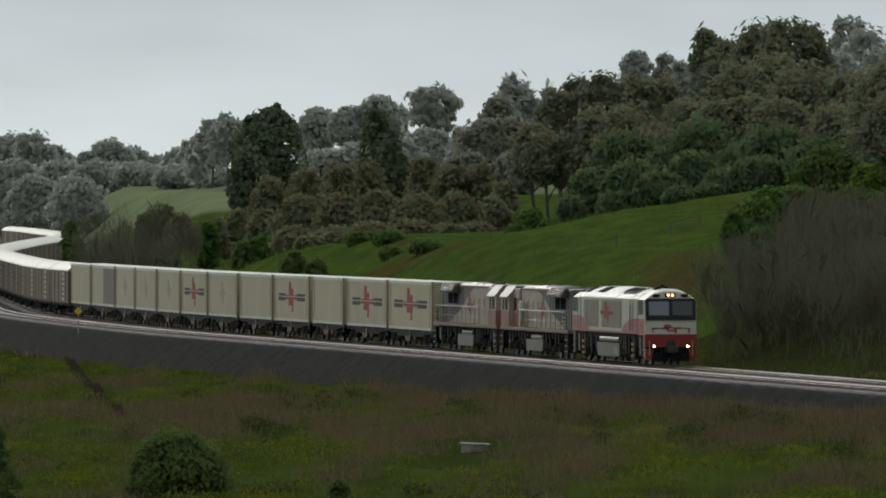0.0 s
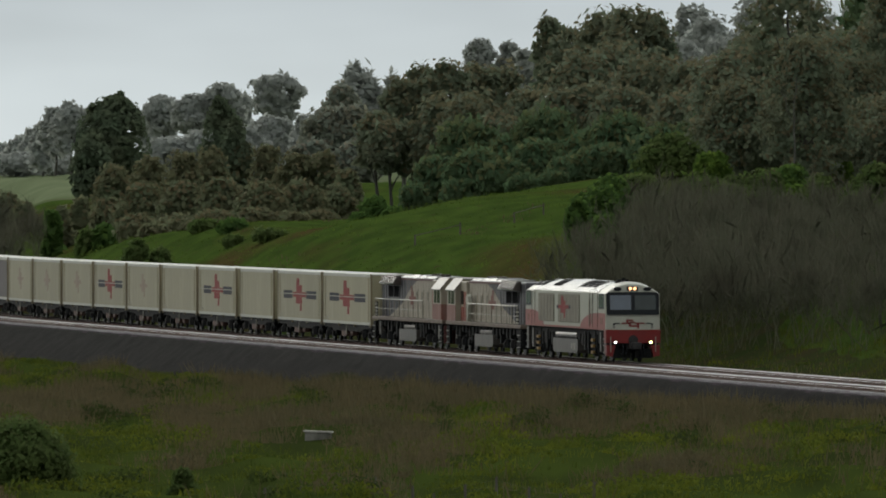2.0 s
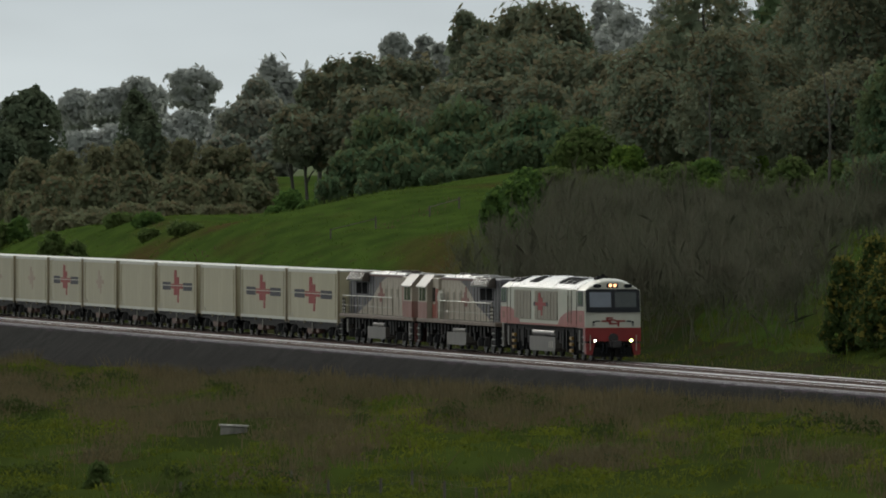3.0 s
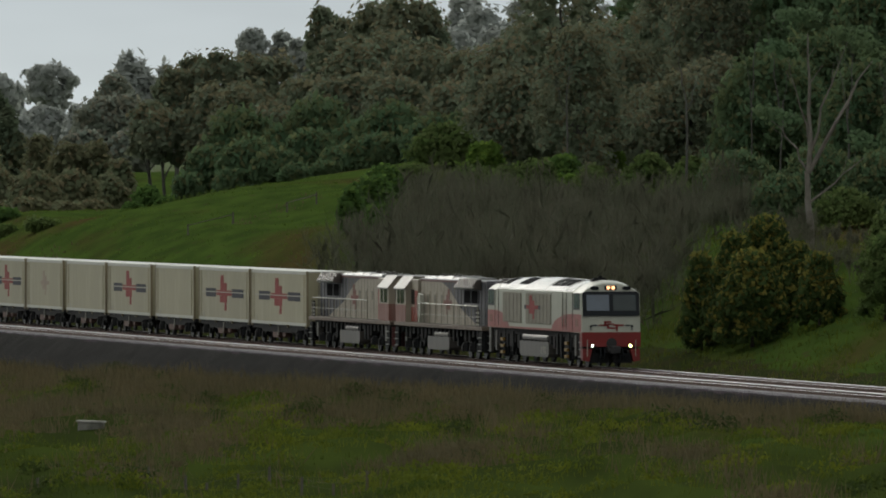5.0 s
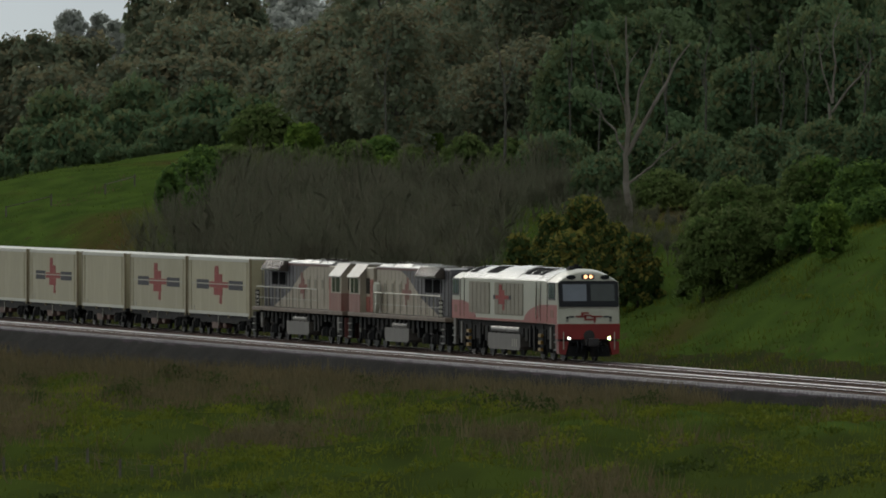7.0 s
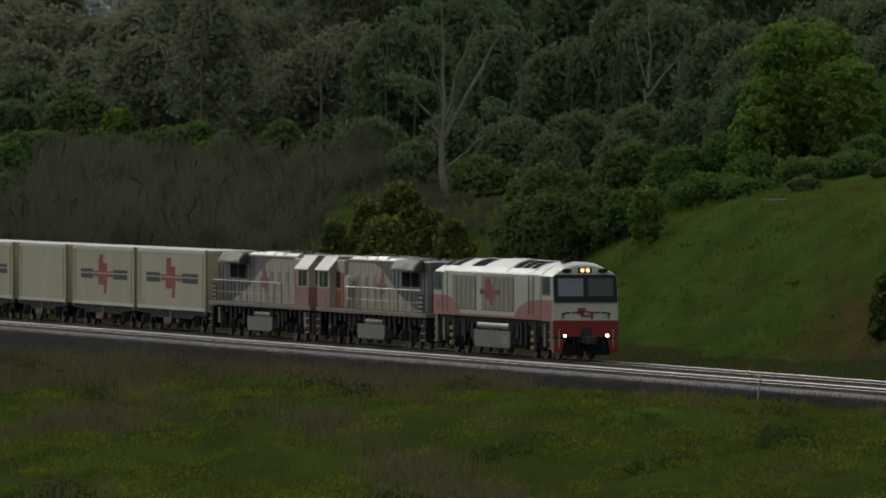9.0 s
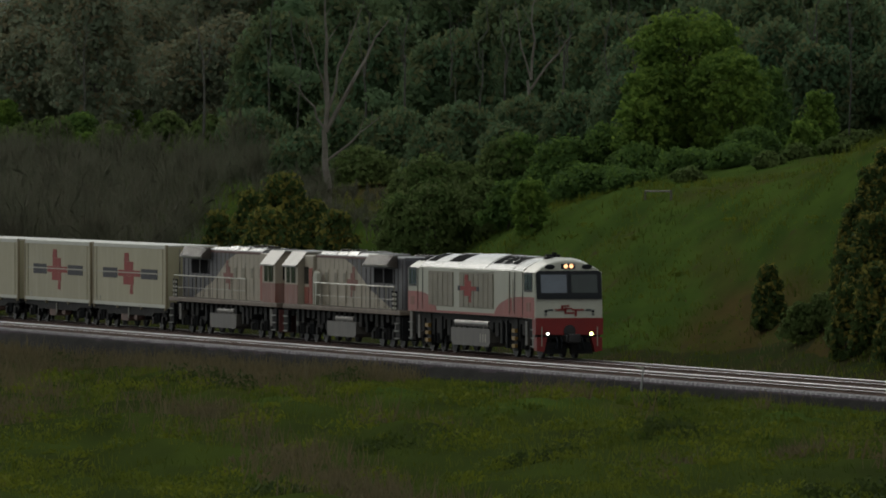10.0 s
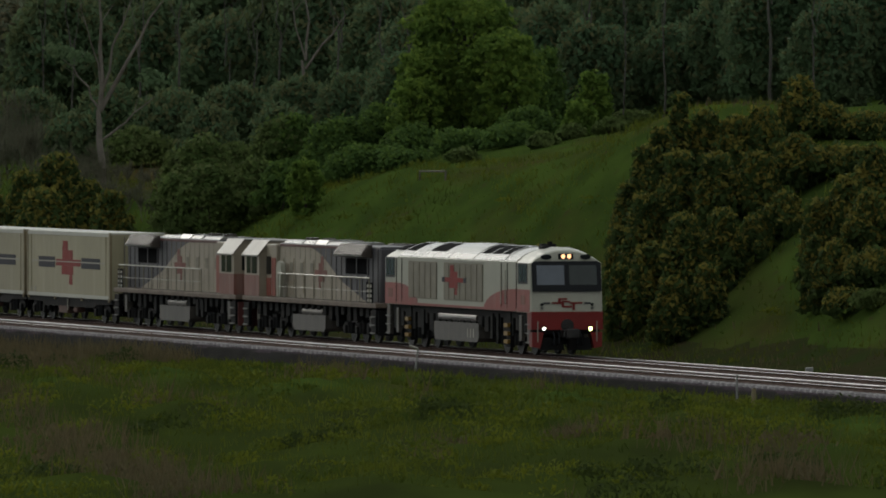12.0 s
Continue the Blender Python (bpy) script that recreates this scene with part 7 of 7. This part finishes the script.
def sow(seed):
    rng = np.random.default_rng(seed)
    green, dry, hill, hill_dry = [], [], [], []
    for _ in range(62000):
        a = rng.uniform(-260, 430)
        x0, y0, h = line_at(a)
        foot = 6.3 + 1.4 * bank_drop(y0)
        b = foot - 0.6 + 72 * rng.random() ** 1.5
        x, y = x0 - b * math.cos(h), y0 - b * math.sin(h)
        if y < 326 or x / y > 0.1 or x / y < -0.095 or bare_spot(x, y):
            continue
        m = withered(x, y, b, foot) + rng.normal() * 0.12
        p = (x, y, ground_z(x, y))
        if m > 0:
            dry.append(p)
        elif rng.random() < 0.85:
            green.append(p)
    for _ in range(13000):
        a = rng.uniform(-330, 330)
        x0, y0, h = line_at(a)
        w = 5.2 + 36 * rng.random() ** 1.3
        x, y = x0 + w * math.cos(h), y0 + w * math.sin(h)
        if x / y > 0.1 or x / y < -0.095:
            continue
        p = (x, y, ground_z(x, y))
        near = w < 6.5 + 4.0 * rng.random()
        if not near or rng.random() < 0.6:
            (hill_dry if near or noise.noise((x * 0.12, y * 0.04, 9.0)) > 0.42 else hill).append(p)
    slope = []
    for _ in range(9000):
        x0, y0, h = line_at(rng.uniform(90, 330))
        w = 6.0 + 18 * rng.random()
        x, y = x0 + w * math.cos(h), y0 + w * math.sin(h)
        if noise.noise((x * 0.35, y * 0.12, 6.0)) > rng.uniform(-0.5, 0.35):
            slope.append((x, y, ground_z(x, y)))
    blades("slope_grass", "rough tufted grass on the cutting slope", slope, rng, 0.34, 0.055, 6, grass_mat, 0.35)
    blades("grass", "long wet green grass below the embankment", green, rng, 0.32, 0.05, 6, grass_mat, 0.42)
    blades("dry_weeds", "tall dry brown weeds along the embankment foot", dry, rng, 0.85, 0.055, 7, weed_mat, 0.5)
    blades("hill_grass", "grazed green grass on the hill slope", hill, rng, 0.15, 0.09, 5, hill_mat, 0.5)
    blades("hill_weeds", "dry weeds on the cutting slope", hill_dry, rng, 0.35, 0.06, 6, weed_mat, 0.4)

sow(5)

def tussocks(seed):
    """Low mounds of leafy weed that give the slope its lumps."""
    rng = np.random.default_rng(seed)
    green, dry = [], []
    for _ in range(3600):
        a = rng.uniform(-240, 430)
        x0, y0, h = line_at(a)
        foot = 6.3 + 1.4 * bank_drop(y0)
        b = foot + 62 * rng.random() ** 1.4
        x, y = x0 - b * math.cos(h), y0 - b * math.sin(h)
        if y < 326 or x / y > 0.1 or x / y < -0.095 or bare_spot(x, y):
            continue
        m = withered(x, y, b, foot)
        r = rng.uniform(0.3, 1.1) * (0.5 + 0.5 * sstep((b - foot - 0.5) / 8)) * (0.8 + 1.1 * max(0, noise.noise((x * 0.3, y * 0.09, 2.0))))
        p, nn = lobe_points(rng, (x, y, ground_z(x, y)), (r * 1.3, r * 1.7, r * rng.uniform(0.35, 0.75)), int(24 + 110 * r * r), 0.05, 0.12)
        (dry if m > 0.05 else green).append((p, nn))
    for _ in range(70):
        x0, y0, h = line_at(rng.uniform(60, 330))
        w = 6.5 + 16 * rng.random()
        x, y = x0 + w * math.cos(h), y0 + w * math.sin(h)
        r = rng.uniform(0.3, 0.8)
        green.append(lobe_points(rng, (x, y, ground_z(x, y)), (r * 1.4, r * 1.4, r * 0.3), 50, 0.06, 0.10))
    dark = []
    for _ in range(150):
        x0, y0, h = line_at(rng.uniform(-200, 420))
        foot = 6.3 + 1.4 * bank_drop(y0)
        b = foot + 2.0 + 52 * rng.random() ** 1.3
        x, y = x0 - b * math.cos(h), y0 - b * math.sin(h)
        if y < 326 or x / y > 0.1 or x / y < -0.095 or bare_spot(x, y):
            continue
        for _ in range(rng.integers(2, 5)):
            r = rng.uniform(0.35, 0.9)
            dx, dy = rng.normal() * 0.7, rng.normal() * 2.0
            dark.append(lobe_points(rng, (x + dx, y + dy, ground_z(x + dx, y + dy)), (r * 1.2, r * 1.6, r * 0.8), int(60 + 130 * r * r), 0.1, 0.15))
    for name, label, lots, m2, up in (("dark_weeds", "rank dark green weed clumps in the grass", dark, weed_dark, 0.35), ("green_weeds", "low mounds of leafy green weed", green, weed_green, 0.45), ("brown_weeds", "low mounds of withered brown weed", dry, weed_mat, 0.6)):
        v, f = cards(rng, np.concatenate([q[0] for q in lots]), np.concatenate([q[1] for q in lots]), 0.095, 2.4, 0.35, up)
        tagged(soup(name, v, f, m2), label, "grass", kind="stuff")

tussocks(8)

# ---- small things along the line ----
concrete_mat = mat("old_concrete", (0.42, 0.40, 0.36), 0.85, vary=0.3, scale=2.0, stain=0.5, stain_colour=(0.10, 0.09, 0.07))
timber_mat = mat("grey_timber", (0.10, 0.088, 0.072), 0.9, vary=0.35, scale=3.0, bump=0.4, bump_scale=12)
sign_yellow = mat("sign_yellow", (0.45, 0.34, 0.03), 0.5, vary=0.15)
pipe_mat = mat("galvanised", (0.26, 0.26, 0.25), 0.5, metal=0.5, vary=0.2)

def drain(points, width, label):
    """A low dark earth ridge beside a drain, following the ground."""
    verts = []
    for i in range(41):
        t = i / 40 * (len(points) - 1)
        k = min(len(points) - 2, int(t))
        x = points[k][0] + (points[k + 1][0] - points[k][0]) * (t - k)
        y = points[k][1] + (points[k + 1][1] - points[k][1]) * (t - k)
        w = width * (0.7 + 0.5 * noise.noise((i * 0.4, 1.0, 2.0)))
        for dx, dz in ((-w, -0.1), (-w * 0.4, 0.3), (w * 0.3, 0.34), (w, -0.1)):
            verts.append((x + dx, y, ground_z(x + dx, y) + dz))
    faces = [(i * 4 + j, (i + 1) * 4 + j, (i + 1) * 4 + j + 1, i * 4 + j + 1) for i in range(40) for j in range(3)]
    tagged(soup("drain", verts, np.array(faces), mat("drain_earth", (0.030, 0.026, 0.018), 0.95, vary=0.4, scale=1.5, spec=0.0)), label, "drain", kind="structure")

def culvert(x, y):
    e = new("culvert_headwall")
    e.location = (x, y, ground_z(x, y) + 0.12)
    e.rotation_euler = (0, radians(2), radians(-14))
    tagged(e, "weathered concrete culvert headwall with a pale coping in the grass", "culvert")
    part("wall", boxm(-0.62, 0.62, -0.12, 0.12, -0.8, 0.30, 0.02), mat("stained_concrete", (0.20, 0.19, 0.165), 0.9, vary=0.4, scale=2.5, stain=0.6, stain_colour=(0.04, 0.045, 0.025)), e)
    part("coping", boxm(-0.68, 0.68, -0.18, 0.16, 0.305, 0.39, 0.02), concrete_mat, e, "pale concrete coping")

def post_thing(name, label, x, y, h, r, material, lean=0.0, head=None, base_z=None):
    e = new(name)
    e.location = (x, y, (ground_z(x, y) if base_z is None else base_z) - 0.15)
    tagged(e, label, "post")
    bm = bmesh.new(); tube(bm, (0, 0, 0), (lean * h, 0, h), r, r * 0.85, n=8)
    part("post", bm, material, e)
    if head == "diamond":
        bm = bmesh.new(); prism(bm, [(0, h - 0.25), (0.3, h + 0.05), (0, h + 0.35), (-0.3, h + 0.05)], -0.06, -0.04)
        part("sign_plate", bm, sign_yellow, e, "yellow diamond sign plate")
    elif head == "box":
        part("head", boxm(-0.14, 0.14, -0.1, 0.1, h - 0.05, h + 0.22, 0.03), pipe_mat, e)
    elif head == "arm":
        bm = bmesh.new(); tube(bm, (lean * h, 0, h), (lean * h - 0.35, 0, h + 0.12), 0.05, n=6)
        part("arm", bm, pale_line, e)
    return e

def fence(x0, y0, x1, y1, posts, rails, h, label):
    e = new("fence")
    tagged(e, label, "fence")
    e.location = (x0, y0, ground_z(x0, y0))
    zs = []
    for i in range(posts):
        t = i / (posts - 1)
        x, y = (x1 - x0) * t, (y1 - y0) * t
        z = ground_z(x0 + x, y0 + y) - ground_z(x0, y0)
        zs.append((x, y, z))
        bm = bmesh.new(); tube(bm, (x, y, z - 0.2), (x + 0.04 * math.sin(i * 3), y, z + h * (0.9 + 0.15 * math.sin(i * 7))), 0.06, 0.05, n=7)
        part("post", bm, timber_mat, e)
    for k, r in rails:
        for p, q in zip(zs, zs[1:]):
            bm = bmesh.new(); tube(bm, (p[0], p[1], p[2] + h * k), (q[0], q[1], q[2] + h * k), r, n=5)
            part("wire" if r < 0.02 else "rail", bm, timber_mat, e)

culvert(*CULVERT)
post_thing("marker_post", "grey trackside marker post with a short pale arm", 20.0, 432.0, 0.95, 0.04, pipe_mat, 0.12, "arm", -0.5)
post_thing("marker_post", "thin grey trackside post", 29.5, 392.0, 1.3, 0.04, pipe_mat, 0.0, None, -0.9)
post_thing("peg", "short pale timber peg in the weeds", 29.6, 386.0, 0.8, 0.09, post_p, 0.05)
post_thing("signal_box", "small grey signal box on a stub beside the line", 33.9, 414.5, 0.45, 0.08, pipe_mat, 0.0, "box", -0.55)
post_thing("trackside_sign", "small yellow diamond sign on a trackside post", -64.6, 788.2, 1.5, 0.05, pipe_mat, 0.0, "diamond", -0.4)
post_thing("peg", "pale timber peg on the grass", -69.3, 790.5, 0.9, 0.09, post_p)
post_thing("peg", "pale timber peg on the grass", -68.3, 788.5, 0.9, 0.09, post_p)
fence(-22.2, 434.5, -15.9, 421.0, 5, ((0.9, 0.004), (0.6, 0.004), (0.3, 0.004)), 0.75, "old timber post and wire fence")
fence(-15.1, 420.5, -8.8, 408.0, 6, ((0.9, 0.004), (0.6, 0.004)), 0.7, "old timber post and wire fence")
drain(DRAIN, 0.42, "dark eroded earth drain down the grass slope")
fence(-27.6, 734.0, -24.7, 736.0, 2, ((0.8, 0.03),), 0.8, "broken grey timber rail fence on the hill")
fence(-21.3, 742.0, -19.4, 744.0, 2, ((0.8, 0.03),), 0.8, "broken grey timber rail fence on the hill")
fence(24.3, 520.0, 25.3, 516.0, 2, ((0.9, 0.045),), 0.45, "short pale timber rail on the slope")

# ---- sleepers, the nearest ones laid singly ----
def sleeper_mesh():
    bm = bmesh.new()
    prism(bm, [(-1.3, -0.36), (1.3, -0.36), (1.3, -0.180), (0.95, -0.140), (0.87, -0.173), (0.5, -0.173), (0.3, -0.21), (-0.3, -0.21), (-0.5, -0.173), (-0.87, -0.173), (-0.95, -0.140), (-1.3, -0.180)], -0.12, 0.12)
    me = bpy.data.meshes.new("sleeper")
    bm.to_mesh(me); bm.free()
    me.materials.append(sleeper_mat)
    return me

def lay_sleepers():
    me = sleeper_mesh()
    v0 = np.array([v.co[:] for v in me.vertices])
    f0 = [list(p.vertices) for p in me.polygons]
    tracks = [o for o in scene.objects if o.name.startswith("railway_track")]
    for (tb, _), tr in zip(TRACKS, tracks):
        rest_v, rest_f = [], []
        for i, a in enumerate(np.arange(-330, 440, 0.68)):
            x, y, h = line_at(a)
            m = Matrix.Translation((x - tb * math.cos(h), y - tb * math.sin(h), 0)) @ Matrix.Rotation(h, 4, "Z")
            if 215 < a < 400:
                s = new("sleeper", me)
                s.matrix_basis = m
                s.parent = tr
            else:
                R = np.array(m)
                k = len(rest_v) * len(v0)
                rest_v.append(v0 @ R[:3, :3].T + R[:3, 3])
                rest_f += [[k + j for j in q] for q in f0]
        tagged(soup("sleeper_rest", np.concatenate(rest_v), rest_f, sleeper_mat, tr), kind="stuff")

lay_sleepers()

# ---- movement ----
def travelled(t):
    """Mark of the leading headlights along the line at t seconds."""
    return 125.58 + 15.07 * t + 0.0317 * t * t

def rolling_rows(radius):
    rows = []
    for i in range(0, 361):
        t = i / 30
        rows.append((t, travelled(t) / radius))
    return rows

def motions():
    times = [0, 1, 2, 3, 4, 5, 6, 7, 8, 9, 10, 11, 12]
    for thing, behind, turned in CONSIST:
        rows = []
        for t in times:
            a = travelled(t) - behind
            x, y, h = line_at(a)
            rows.append((t, pose(x, y, 0, 0, 0, math.degrees(h) + (0 if turned else 180))))
        walk(thing, rows)
    for thing, behind, turned in CONSIST[:27]:
        for part_ob in thing.children:
            if "radius" in part_ob:
                y, r = part_ob.location[1], part_ob["radius"]
                sgn = 1 if turned else -1
                walk(part_ob, [(t, Matrix.Translation((0, y, r)) @ Matrix.Rotation(sgn * a % math.tau, 4, "X")) for t, a in rolling_rows(r)])

motions()
